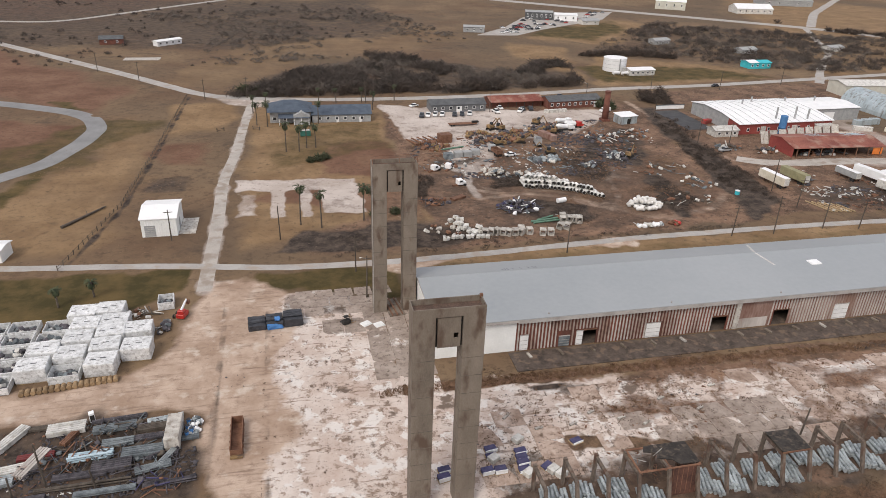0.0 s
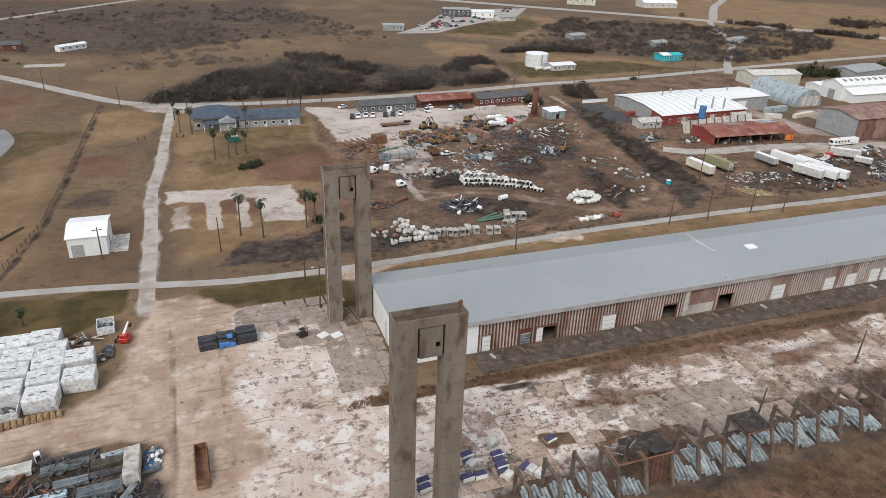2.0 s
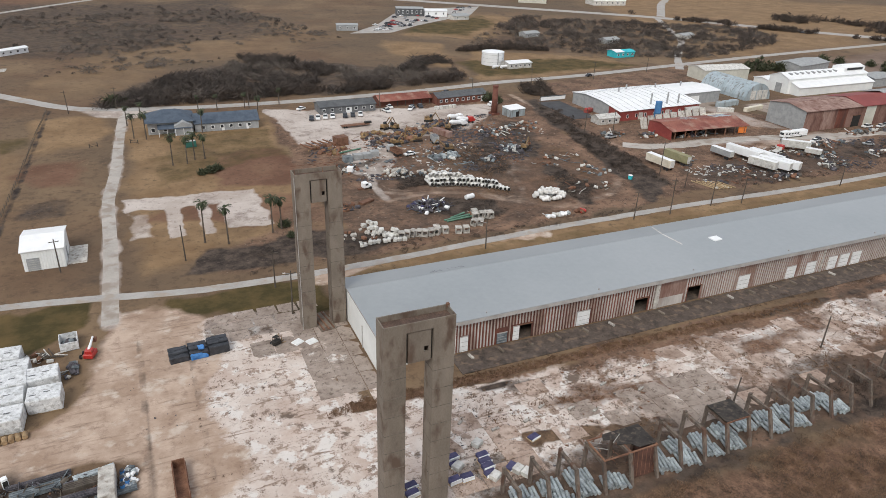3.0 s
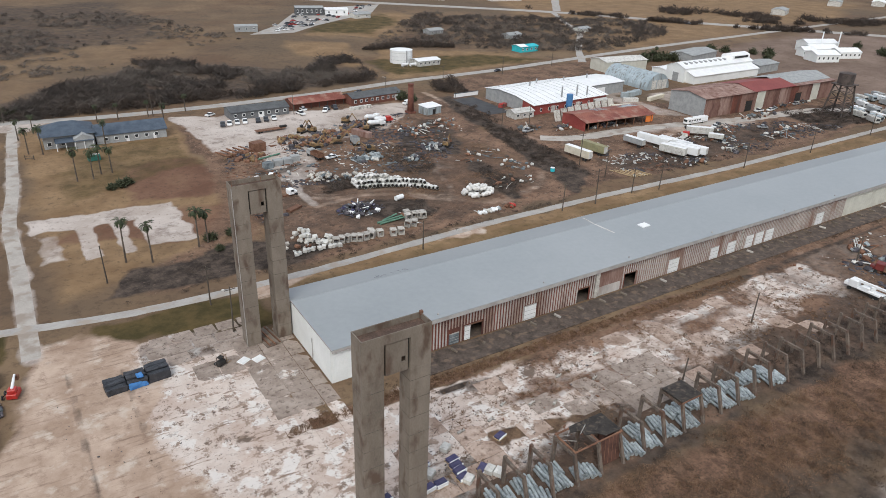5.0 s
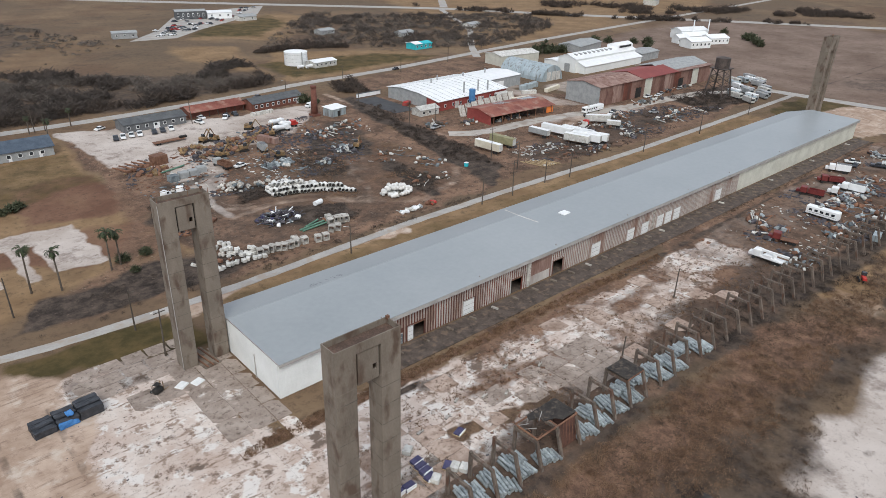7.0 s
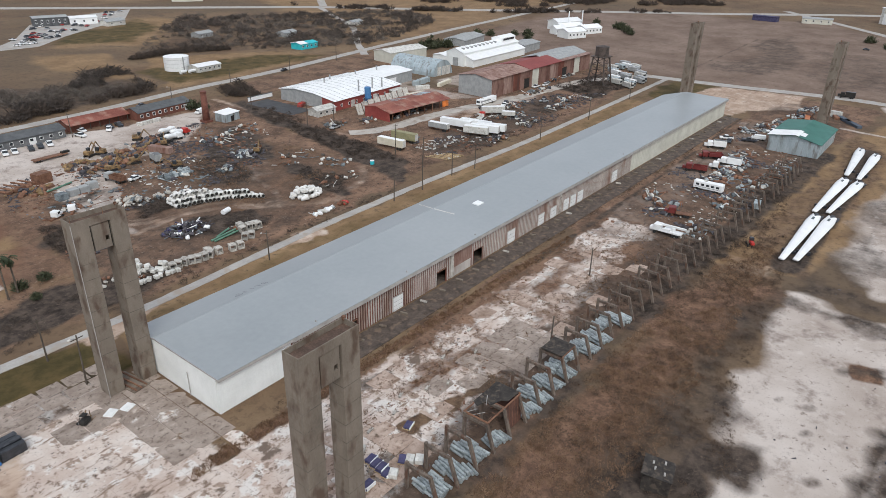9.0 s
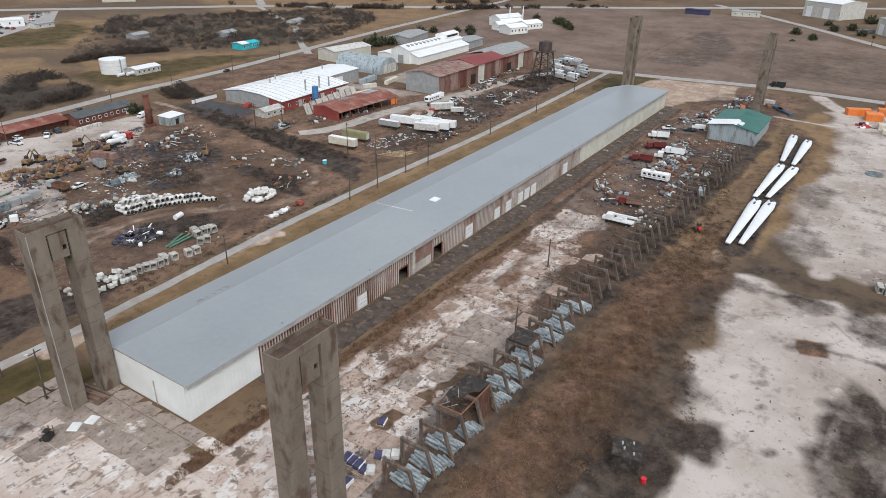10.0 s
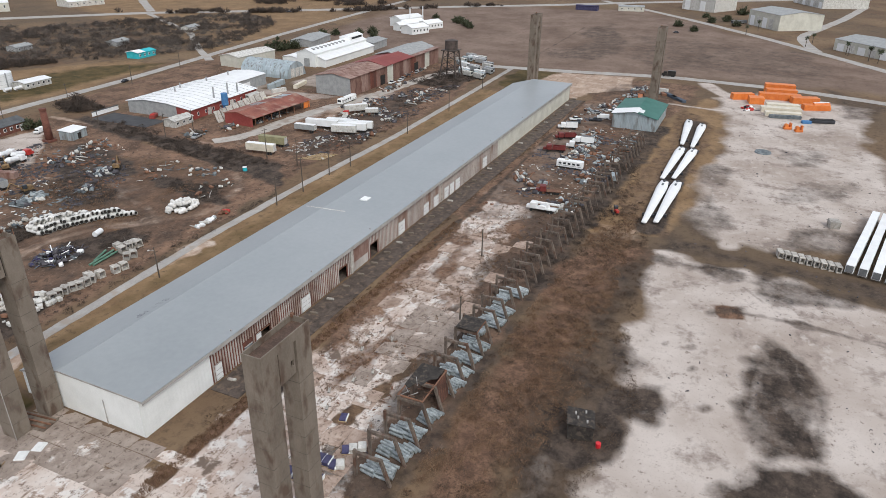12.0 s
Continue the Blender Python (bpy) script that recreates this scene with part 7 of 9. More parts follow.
for u, v, rz, L, m in ((306, -50, 35, 16, BLUE_SHINGLE), (300, -55, 38, 12, BLUE_SHINGLE), (310, -44, 20, 8, RUSTY), (296, -34, 10, 9, ORANGE), (304, -33, 5, 7, RUSTY)):
    boxes("steel_girder", u, v, rz, L, 2.2, 1.2, m, "long painted steel section stored on the ground", "steel", False)
boxes("shipping_container", 316, -44, 80, 6, 2.4, 2.6, OFFWHITE, "pale grey storage container", "container")


# ---- turbine blades ----
def blade(x, y, rz, L):
    t = thing("turbine_blade", x, y, rz, "long white wind turbine blade on the ground", "turbine blade", "blades in pairs")
    bm = bmesh.new()
    rows = []
    for k in range(29):
        s = k / 28
        ch = 1.6 + 2.1 * (s / 0.84) ** 0.9 if s < 0.84 else 3.7 - 1.1 * ((s - 0.84) / 0.16) ** 1.2
        th = 0.3 + 0.75 * s
        row = []
        for j in range(16):
            a = 2 * math.pi * j / 16
            notch = 3.4 * max(0.0, 1 - abs(math.cos(a)) / 0.9) * max(0.0, (s - 0.8) / 0.2)
            row.append(bm.verts.new((L * s - notch, ch * 0.5 * math.cos(a), 1.0 + th * math.sin(a) * (1 + 0.3 * math.cos(a)))))
        rows.append(row)
    for a, b in zip(rows, rows[1:]):
        for j in range(16):
            bm.faces.new((a[j], a[(j + 1) % 16], b[(j + 1) % 16], b[j]))
    bm.faces.new(rows[0][::-1])
    part("shell", bm, WHITE, t, smooth=True)
    part("root_ring", tube((L - 3.2, 0, 1.0), (L + 0.6, 0, 1.0), 0.6, 0.75, 18), TARP, t, "black root ring")
    part("maker_plate", bev(B(L * 0.84, L * 0.84 + 2.2, -0.35, 0.35, 1.9, 2.05), 0.04), GREYBLUE, t, "grey plate on the blade root")
    for s in (0.2, 0.72):
        part("cradle", B(L * s - 0.3, L * s + 0.3, -1.8, 1.8, 0, 0.9), TARP, t)
    part("root_frame", bev(B(L - 1.2, L + 2.4, -1.7, 1.7, 0.02, 0.5), 0.05), TARP, t, "black transport frame")
    return t


for x0, y0, x1, y1 in ((133.2, -62.6, 172.5, -63.0), (135.0, -65.8, 174.0, -67.2), (176.0, -61.6, 216.0, -63.2), (178.0, -65.2, 215.5, -68.0), (221.5, -62.6, 260.5, -61.0), (219.5, -66.8, 256.0, -67.2)):
    blade(x0, y0, math.degrees(math.atan2(y1 - y0, x1 - x0)), math.hypot(x1 - x0, y1 - y0))

# ---- eastern storage ground ----
for u, v, rz, L, W, h, m, lab in ((318, -76, -64, 11, 4, 3.0, ORANGE, "orange"), (312, -84, -78, 7, 6, 3.2, ORANGE, "orange"), (344, -90, -84, 15, 5, 4.5, ORANGE, "orange"), (336, -91, -82, 15, 5, 3.4, ORANGE, "orange"), (326, -88, -82, 20, 5, 3.0, ORANGE, "orange"), (322, -104, -70, 13, 5, 3.0, ORANGE, "orange"), (310, -109, -68, 12, 4, 2.6, ORANGE, "orange"), (298, -90, -80, 18, 5, 2.2, CREAM, "cream"), (291, -92, -78, 16, 3.5, 1.8, CREAM, "cream"), (305, -92, -80, 15, 4, 2.6, CREAM, "cream"), (287, -94, -76, 14, 2.2, 1.4, GREYBLUE, "blue-grey"), (283, -108, -72, 4, 2, 1.2, BLUE_SILO, "blue")):
    boxes("crane_boom_part", u, v, rz, L, W, h, m, lab + " heavy crane section stored on timbers", "crane part", False)
rt = thing("crawler_track", 285, -111, -74, "black crawler track unit on ground", "crane part")
part("frame", bev(B(0, 11, 0, 2.2, 0, 1.8), 0.7, 3), TARP, rt)
for k in range(9):
    part("shoe", B(0.7 + k * 1.1, 1.4 + k * 1.1, -0.1, 2.3, 1.8, 1.95), DARK, rt)
for u, v in ((268.5, -100.5), (266, -105)):
    t = thing("orange_winch", u, v, -70, "orange machine frame on pale ground", "machine", "orange machines")
    part("frame", bev(B(0, 3.2, 0, 2.2, 0, 1.0), 0.1), ORANGE, t)
    part("drum", tube((1.0, 0.2, 1.6), (1.0, 2.0, 1.6), 0.8, 0.8, 12), ORANGE, t)
    part("upright", B(2.4, 3.0, 0.2, 2.0, 1.0, 2.8), ORANGE, t)
fg = thing("boom_section", 312, -114, -60, "red and white boom foot section", "crane part")
part("frame", extr([(0, 0), (0, 1.2), (2, 3.2), (3, 3.2), (3, 0)], 0, 8), ORANGE, fg)
part("band", extr([(1.9, 3.25), (2, 3.4), (3, 3.4), (3, 3.25)], 0, 8), WHITE, fg)
heap("scrap_heap", 300, -84, 3, 3, 1.6, 24, (WHITE, PILE_DK, REDV), "crane hooks and blocks in a heap", 0.8, size=1.4)
for i in range(9):
    c = thing("precast_box", 126.8 - i * 0.35, -101.2 - i * 1.75, 12, "white precast concrete box frame", "frame", "row of precast frames")
    bm = bmesh.new()
    for q in ((0, 3, 0, 0.2, 0, 1.8), (0, 3, 1.2, 1.4, 0, 1.8), (0, 3, 0.2, 1.2, 0, 0.2), (0, 3, 0.2, 1.2, 1.6, 1.8)):
        B(*q, bm)
    part("section", bm, CONC_LIGHT, c)
boxes("precast_box", 156, -116.5, 12, 3.2, 3.0, 2.2, CONC_LIGHT, "single white precast concrete box", "frame", False)
for i in range(4):
    t = thing("box_girder", 123.5 - i * 0.8, -117.6 - i * 3.0, -12.5 + 0.3 * i, "very long white steel box beam on blocks", "beam", "long white beams")
    part("beam", bev(B(0, 46, 0, 2.1, 0.7, 3.0), 0.1), WHITE, t)
    for k in range(5):
        part("block", B(1 + k * 10.5, 1.8 + k * 10.5, -0.2, 2.3, 0, 0.69), CONCRETE, t)
    part("end_plate", B(-0.1, -0.003, 0.2, 1.9, 0.9, 2.8), DK_SIDING, t)
gr = thing("round_cover", 228, -93, 0, "round blue-grey steel lid on the ground", "lid")
part("disc", tube((0, 0, 0), (0, 0, 0.5), 3.2, 2.9, 24), GREYBLUE, gr)
part("rim", tube((0, 0, 0.5), (0, 0, 0.62), 2.4, 2.3, 24), GREYBLUE, gr)
truck(361, -34.5, -85, DARK, DARK, "black box van on the cross road", "box", 7)
motorhome(623, -56, -45, "long dark coach by the hangar", 16, DK_SIDING)

# ---- near yard: bins, stacks, wrapped blocks ----
bn = thing("open_skip", -39.1, -21.6, 1, "long rust-brown open steel skip", "skip")
for nm, q in (("floor", (0, 2.0, 0, 8.4, 0, 0.15)), ("side", (0, 0.12, 0, 8.4, 0.15, 1.7)), ("side", (1.88, 2.0, 0, 8.4, 0.15, 1.7)), ("end", (0.12, 1.88, 8.28, 8.4, 0.15, 1.7)), ("end", (0.12, 1.88, 0, 0.12, 0.15, 1.4))):
    part(nm, B(*q), RUSTY, bn)
for k in range(6):
    part("rib", B(-0.1, -0.003, 0.6 + k * 1.4, 0.75 + k * 1.4, 0, 1.7), RUSTY, bn)
    part("rib", B(2.003, 2.1, 0.6 + k * 1.4, 0.75 + k * 1.4, 0, 1.7), RUSTY, bn)
part("tail_beam", B(0, 2, -0.7, -0.05, 0.1, 0.4), YELLOW, bn)
tp = thing("covered_stack", -37.4, 16.4, 4, "long stack covered in black sheeting with blue tarpaulin", "covered stack")
def crumpled(x0, x1, y0, y1, z0, z1, amount, cuts=2):
    """A soft block with folded, uneven faces."""
    bm = bev(B(x0, x1, y0, y1, z0, z1), 0.22, 2)
    bmesh.ops.subdivide_edges(bm, edges=bm.edges[:], cuts=cuts, use_grid_fill=True)
    for q in bm.verts:
        if q.co.z > z0 + 0.05:
            q.co += noise.noise_vector(q.co * 1.4) * amount + noise.noise_vector(q.co * 4.0) * amount * 0.5
    return bm


for k, (a, b, h) in enumerate(((0, 3.7, 1.6), (3.8, 7.4, 1.8), (7.5, 11.6, 2.2))):
    for j in range(3):
        part("bale", crumpled(a, b, j * 1.3, j * 1.3 + 1.25, 0.0, h - 0.3 * (j == 0), 0.16), TARP, tp)
for q in ((3.9, 6.2, -0.25, 0.75, 0.02, 1.3), (5.6, 7.2, -0.2, 0.9, 0.02, 1.0), (5.6, 6.8, 0.5, 2.0, 1.72, 1.98)):
    part("tarpaulin", crumpled(*q, 0.2), BLUE, tp, "crumpled blue tarpaulin")
fk = thing("forklift", -17.4, 15.8, 25, "small dark forklift with yellow mast", "forklift")
part("body", bev(B(0, 1.8, -0.6, 0.6, 0.3, 1.2), 0.1), DARK, fk)
part("cage", B(0.3, 1.4, -0.5, 0.5, 2.0, 2.1), DARK, fk)
for a, b in ((0.3, -0.5), (0.3, 0.45), (1.35, -0.5), (1.35, 0.45)):
    part("cage_post", B(a, a + 0.06, b, b + 0.06, 1.2, 2.0), DARK, fk)
for s in (-0.45, 0.35):
    part("mast", B(1.85, 1.97, s, s + 0.1, 0.1, 2.3), YELLOW, fk)
    part("fork", B(1.97, 3.1, s, s + 0.12, 0.12, 0.18), YELLOW, fk)
wheels(fk, 1.8, 1.2, 0.3)
for u, v, rz in ((-12.3, 15.6, 30), (-9.5, 14.8, 20)):
    s = thing("foam_board", u, v, rz, "white insulation sheet lying on concrete", "sheet", "white sheets")
    part("sheet", bev(B(-1.1, 1.1, -0.9, 0.9, 0.0, 0.16), 0.03), WHITE, s)
    part("sheet", bev(B(-1.0, 1.0, -0.8, 0.8, 0.165, 0.3), 0.03), DOOR_WHITE, s)
lf = thing("boom_lift", -52.2, 24.0, 70, "red boom lift with white folded arm", "boom lift")
part("chassis", bev(B(-0.2, 2.4, -0.9, 0.9, 0.3, 1.3), 0.1), REDV, lf)
part("turret", bev(B(0.2, 1.6, -0.7, 0.7, 1.3, 2.0), 0.1), REDV, lf)
part("boom", tube((0.8, 0, 1.9), (4.6, 0.6, 2.5), 0.3, 0.2, 8), WHITE, lf)
part("basket", B(4.4, 5.2, 0.1, 1.0, 1.3, 2.2), RUSTY, lf)
wheels(lf, 2.2, 1.8, 0.45)


def wrapped(x, y, rz, L, W, h):
    t = thing("wrapped_crate", x, y, rz, "large crate wrapped in white plastic film", "crate", "wrapped crates")
    bm = bev(B(0, L, 0, W, 0.1, h), 0.22, 2)
    bmesh.ops.subdivide_edges(bm, edges=bm.edges[:], cuts=1, use_grid_fill=True)
    for q in bm.verts:
        q.co += Vector((1, 1, 1)) * 0.09 * noise.noise(q.co * 1.1 + Vector((x, y, 0)))
    part("wrap", bm, WRAP, t)
    part("base", B(0.1, L - 0.1, 0.1, W - 0.1, 0, 0.12), PALLET, t)
    # dark grey strips on the film put the shade of its folds into colour
    for k in range(2):
        u = 0.8 + k * 1.9 + rng.uniform(-0.3, 0.3)
        part("fold_shade", B(u, u + 1.1, W * 0.35 + 0.5 * k, W * 0.35 + 0.22 + 0.5 * k, h + 0.02, h + 0.07), DK_SIDING, t, "dark strip painted as a shaded fold in the wrap")
    return t


for u, v in ((-79.4, 4.9), (-78.8, 10.6), (-73.6, 8.6), (-73.4, 14.0), (-73.2, 19.2), (-67.4, 5.1), (-67.5, 10.2), (-67.4, 15.2), (-67.6, 20.0), (-61.6, 9.3), (-62.2, 15.8), (-69.4, 25.0), (-74.9, 24.6)):
    wrapped(u, v, 1 + rng.uniform(-3, 3), 5.6, 4.5, 3.0 + rng.uniform(-0.2, 0.15))


def crate(x, y, rz, L=5.6, W=4.2, h=1.5, fillings=(PILE_DK, GREYBLUE, OFFWHITE)):
    t = thing("open_crate", x, y, rz, "open white-framed crate half full of dark scrap", "crate", "open crates")
    part("floor", B(0, L, 0, W, 0, 0.12), DK_SIDING, t)
    for q in ((0, L, 0, 0.14), (0, L, W - 0.14, W), (0, 0.14, 0.14, W - 0.14), (L - 0.14, L, 0.14, W - 0.14)):
        part("side", B(*q, 0.12, h), WRAP, t)
    for k in range(9):
        m = fillings[rng.randrange(len(fillings))]
        share("filling", lump_me[m.name], t, pose(rng.uniform(0.9, L - 0.9), rng.uniform(0.8, W - 0.8), rng.uniform(0.4, 1.1), rng.uniform(-30, 30), rng.uniform(-30, 30), rng.uniform(0, 180)))
    return t


for i, u in enumerate((-85.2, -91.2, -97.2, -103.2)):
    for k in range(5):
        if i == 0 and k < 1:
            crate(u, 2.0, 2)
        else:
            crate(u - 0.2 * k + 0.2, 2.2 + k * 4.9, 2)
crate(-79.2, 16.4, 2)
crate(-79.0, 21.2, 2)
crate(-73.4, 3.8, 2, 5.4, 4.0, 1.8)
crate(-57.4, 28.6, 5, 3.4, 4.2, 1.9)
heap("scrap_heap", -61, 27.5, 4, 2.0, 0.8, 30, (WOODM, OFFWHITE, RUSTY), "broken timber beside the crates", 0.3)
heap("scrap_heap", -55, 21, 1.2, 3.5, 1.0, 22, (OFFWHITE, GREYBLUE, PILE_DK), "loose scrap beside wrapped crates", 0.7)
roll_me = mesh_of("roll", bev(tube((0, -0.7, 0), (0, 0.7, 0), 0.47, 0.47, 14), 0.06), STRAW)
for i in range(17):
    s = i / 16
    r = thing("straw_roll", -77.3 + 15.8 * s, 1.6 + 1.9 * s, 8, "tan rolled straw bale in a row", "bale", "row of straw rolls")
    share("roll", roll_me, r, pose(0, 0, 0.46))
# scrap steel yard
def bundle(x, y, rz, L, n, m, label, kind="pipe", r=0.16):
    t = thing("steel_bundle", x, y, rz, label, "steel", "stacked steel")
    for k in range(n):
        a, b = (k % max(3, n // 2)) * r * 2.4, (k // max(3, n // 2)) * r * 2.1
        nm = "bar"
        if kind == "pipe":
            part("pipe", tube((0, a, r + b), (L, a + rng.uniform(-0.25, 0.25), r + b), r, r, 8), m, t)
        else:
            part("beam", B(0, L, a, a + r * 1.9, b, b + r * 2), m, t)
    for q in (0.2, 0.8):
        part("bearer", B(L * q, L * q + 0.2, -0.3, max(3, n // 2) * r * 2.4 + 0.2, -0.12, -0.005), WOODM, t)
    t.matrix_world = pose(x, y, 0.12, 0, 0, rz)
    return t


for u, v, rz, L, n, m, k, r, lab in ((-64.6, -18.6, 3, 6.8, 9, GREYPALE, "pipe", 0.2, "light blue steel tubes in a bundle"), (-69.6, -11.6, 5, 6.0, 10, OFFWHITE, "beam", 0.22, "stack of pale steel sheets"), (-76, -15.0, 62, 7.0, 8, OFFWHITE, "beam", 0.2, "white painted steel beams in a stack"), (-70.2, -21.4, 68, 6.6, 8, RIB_PALE, "beam", 0.22, "ribbed decking sheets in a stack"), (-75.5, -20.5, 10, 5.5, 8, OFFWHITE, "beam", 0.2, "white painted steel beams in a stack"), (-77.5, -23, 8, 6, 10, STEEL, "beam", 0.18, "galvanised channels in a stack"), (-60, -16, 5, 5, 8, GREYBLUE, "pipe", 0.2, "grey steel pipes in a bundle"), (-56.4, -19.4, 2, 6.5, 10, GREYBLUE, "beam", 0.2, "dull blue-grey steel sections in a stack"), (-55, -13, 4, 7, 8, WOODM, "beam", 0.16, "long weathered grey timbers in a stack"), (-66, -14.4, 65, 5.5, 6, RUSTY, "beam", 0.16, "rusty angle sections in a stack"), (-62.2, -12.2, 6, 7, 8, GREYBLUE, "beam", 0.18, "dull steel sections in a stack"), (-72.5, -17.2, 4, 5.5, 6, MAROON, "beam", 0.18, "dark red painted steel sections"), (-53.6, -11, 10, 6, 8, STEEL, "pipe", 0.14, "galvanised tubes in a bundle"), (-60.4, -22.0, 4, 6, 10, PILE_DK, "beam", 0.2, "dark stored steel plates"), (-53.6, -23.2, 12, 5.5, 8, GREYBLUE, "pipe", 0.16, "dull grey tubes in a bundle"), (-80, -18, 66, 7, 8, OFFWHITE, "beam", 0.2, "white painted steel beams in a stack"), (-83, -20, 66, 7, 8, STEEL, "beam", 0.2, "galvanised beams in a stack"), (-68, -24.5, 2, 14, 5, WOODM, "pipe", 0.14, "long weathered brown pipes on the ground"), (-50, -22.5, 60, 4.5, 6, STEEL, "beam", 0.15, "galvanised sections in a stack")):
    bundle(u, v, rz, L, n, m, lab, k, r)
for u, v, rx_, ry_, n, ms in ((-60, -17, 11, 4, 120, (PILE_DK, GREYBLUE, RUSTY, WOODM)), (-52, -21, 5, 4, 60, (PILE_DK, GREYBLUE, PILE_DK, WOODM)), (-70, -20, 8, 4, 60, (PILE_DK, RUSTY, PILE_DK)), (-58, -11, 9, 2, 60, (WOODM, GREYBLUE, PILE_DK)), (-50, -25.5, 4, 3, 40, (PILE_DK, PILE_DK, NAVY, RUSTY)), (-82, -19, 7, 5, 50, (OFFWHITE, PILE_DK, STEEL))):
    heap("steel_scrap", u, v, rx_, ry_, 0.9, n, ms, "tangled steel offcuts on dark ground", 0.1, size=0.75)
for i, (u, v, rz, L, n, m, k) in enumerate(((-66, -22.6, 2, 8, 10, PILE_DK, "beam"), (-57, -15.2, 3, 8, 10, PILE_DK, "beam"), (-50.5, -16.5, 4, 6, 8, GREYBLUE, "beam"), (-63, -9.4, 4, 9, 8, PILE_DK, "pipe"), (-47.6, -19.6, 86, 5, 8, PILE_DK, "beam"), (-73, -9.6, 3, 8, 8, WOODM, "beam"), (-52, -26.4, 4, 8, 8, PILE_DK, "pipe"), (-62, -26.6, 2, 9, 8, GREYBLUE, "beam"), (-75, -26.6, 3, 9, 8, PILE_DK, "beam"))):
    bundle(u, v, rz, L, n, m, ("dark steel sections stacked on bearers", "dull steel lengths lying in dark yard")[i % 2], k, 0.11)
heap("drum_cluster", -45.6, -12.8, 1.4, 2.7, 1.2, 90, (WHITE, GREYBLUE, OFFWHITE, STEEL), "pile of white and blue plastic containers", 1.0, size=0.5, category="containers")
for i in range(5):
    t = thing("blue_drum", -46.6 + 0.7 * (i % 2), -15.2 + i * 0.8, 0, "blue plastic drum among containers", "drum", "blue drums")
    part("shell", tube((0, 0, 0), (0, 0, 1.2), 0.35, 0.35, 10), BLUE, t)
    part("lid", tube((0, 0, 1.2), (0, 0, 1.26), 0.37, 0.37, 10), TARP, t)
boxes("site_container", -49.8, -18.2, 0, 2.4, 6.6, 2.5, CONC_LIGHT, "pale grey-cream storage container with flat roof", "container")
wm = thing("white_cabinet", -63.4, -8.6, 20, "small white metal cabinet on dirt", "cabinet")
part("body", bev(B(0, 0.9, 0, 0.9, 0, 1.9), 0.05), WHITE, wm)
part("door", B(0.1, 0.8, -0.03, -0.002, 0.2, 1.5), DARK, wm)

# ---- galvanised corrugated pipes under the frames ----
bm = bmesh.new()
rows = []
for k in range(21):
    r = 0.31 if k % 4 in (0, 1) else 0.265
    rows.append([bm.verts.new((r * math.cos(a), -1.4 + 2.8 * k / 20, r * math.sin(a))) for a in [2 * math.pi * j / 9 for j in range(9)]])
for a, b in zip(rows, rows[1:]):
    for j in range(9):
        bm.faces.new((a[j], a[(j + 1) % 9], b[(j + 1) % 9], b[j]))
for end, y in ((rows[0][::-1], -1.4), (rows[-1], 1.4)):
    bm.faces.new(end)
pipe_me = mesh_of("pipe", bm, STEEL)
for i in range(14):
    b0 = 8.1 + 5.1 * i
    if i == 4:
        continue
    for rank, yr in enumerate((-42.1, -39.4)):
        if (i == 3 and rank) or (i in (9, 12) and not rank):
            continue
        t = thing("pipe_stack", b0 + 0.5, yr, -8 + rng.uniform(-9, 9), "stack of galvanised corrugated steel pipes", "pipes", "pipe stacks under the frames")
        cnt = rng.choice((6, 6, 7, 7))
        for k in range(cnt):
            share("pipe", pipe_me, t, pose(0.35 + k * 0.66, rng.uniform(-0.35, 0.35), 0.31, 0, 0, rng.uniform(-4, 4)))
        for k in range(cnt - rng.choice((1, 2, 3))):
            share("pipe", pipe_me, t, pose(0.7 + k * 0.66, rng.uniform(-0.5, 0.5), 0.86, rng.uniform(-3, 3), 0, rng.uniform(-7, 7)))
# panel stacks on the slab
sheet_me = mesh_of("panel", bev(B(-1.0, 1.0, -0.65, 0.65, 0, 0.1), 0.02), NAVY)
edge_me = mesh_of("edging", B(-1.06, 1.06, -0.72, -0.6, 0, 0.16), WHITE)
for u, v, rz, n in ((3.9, -27.8, 6, 3), (3.7, -29.4, 4, 2), (2.0, -32.8, 8, 4), (4.2, -32.9, 5, 4), (8.8, -29.2, 5, 3), (8.6, -30.6, 9, 3), (8.4, -32.0, 6, 4), (8.2, -33.4, 8, 3), (-5.3, -32.9, 10, 4), (-4.9, -31.2, 8, 3), (12.2, -33.2, 30, 2), (19.3, -28.4, 14, 2)):
    t = thing("panel_stack", u, v, rz, "stack of navy panels with white edging on pallets", "panels", "panel stacks")
    part("pallet", B(-1.1, 1.1, -0.75, 0.75, 0, 0.14), PALLET, t)
    for k in range(n):
        p = share("panel", sheet_me, t, pose(0, 0, 0.15 + k * 0.2, 0, 0, rng.uniform(-4, 4)))
        share("edging", edge_me, p, Matrix.Identity(4))
for u, v in ((8.2, -35.4), (3.4, -31.2), (8.8, -27.4), (12.4, -35.4), (13.4, -36.6)):
    boxes("bagged_pallet", u, v, 30, 1.8, 1.4, 0.9, OFFWHITE, "pale bagged pallet on the slab", "pallet", False)
for u, v, rz in ((20.5, -24, 20), (25, -21.5, 25), (30, -24, 15), (34, -26, 30), (14, -24, 10), (40, -20, 20), (46, -24, 25), (52, -18, 10), (9, -20, 40)):
    t = thing("anchor_block", u, v, rz, "small weathered concrete anchor on the slab", "block", "anchors on the slab")
    part("block", bev(B(-0.8, 0.8, -0.25, 0.25, 0, 0.35), 0.04), CONC_LIGHT, t)
    part("bolt", tube((0.4, 0, 0.35), (0.4, 0, 0.7), 0.06), RUSTY, t)
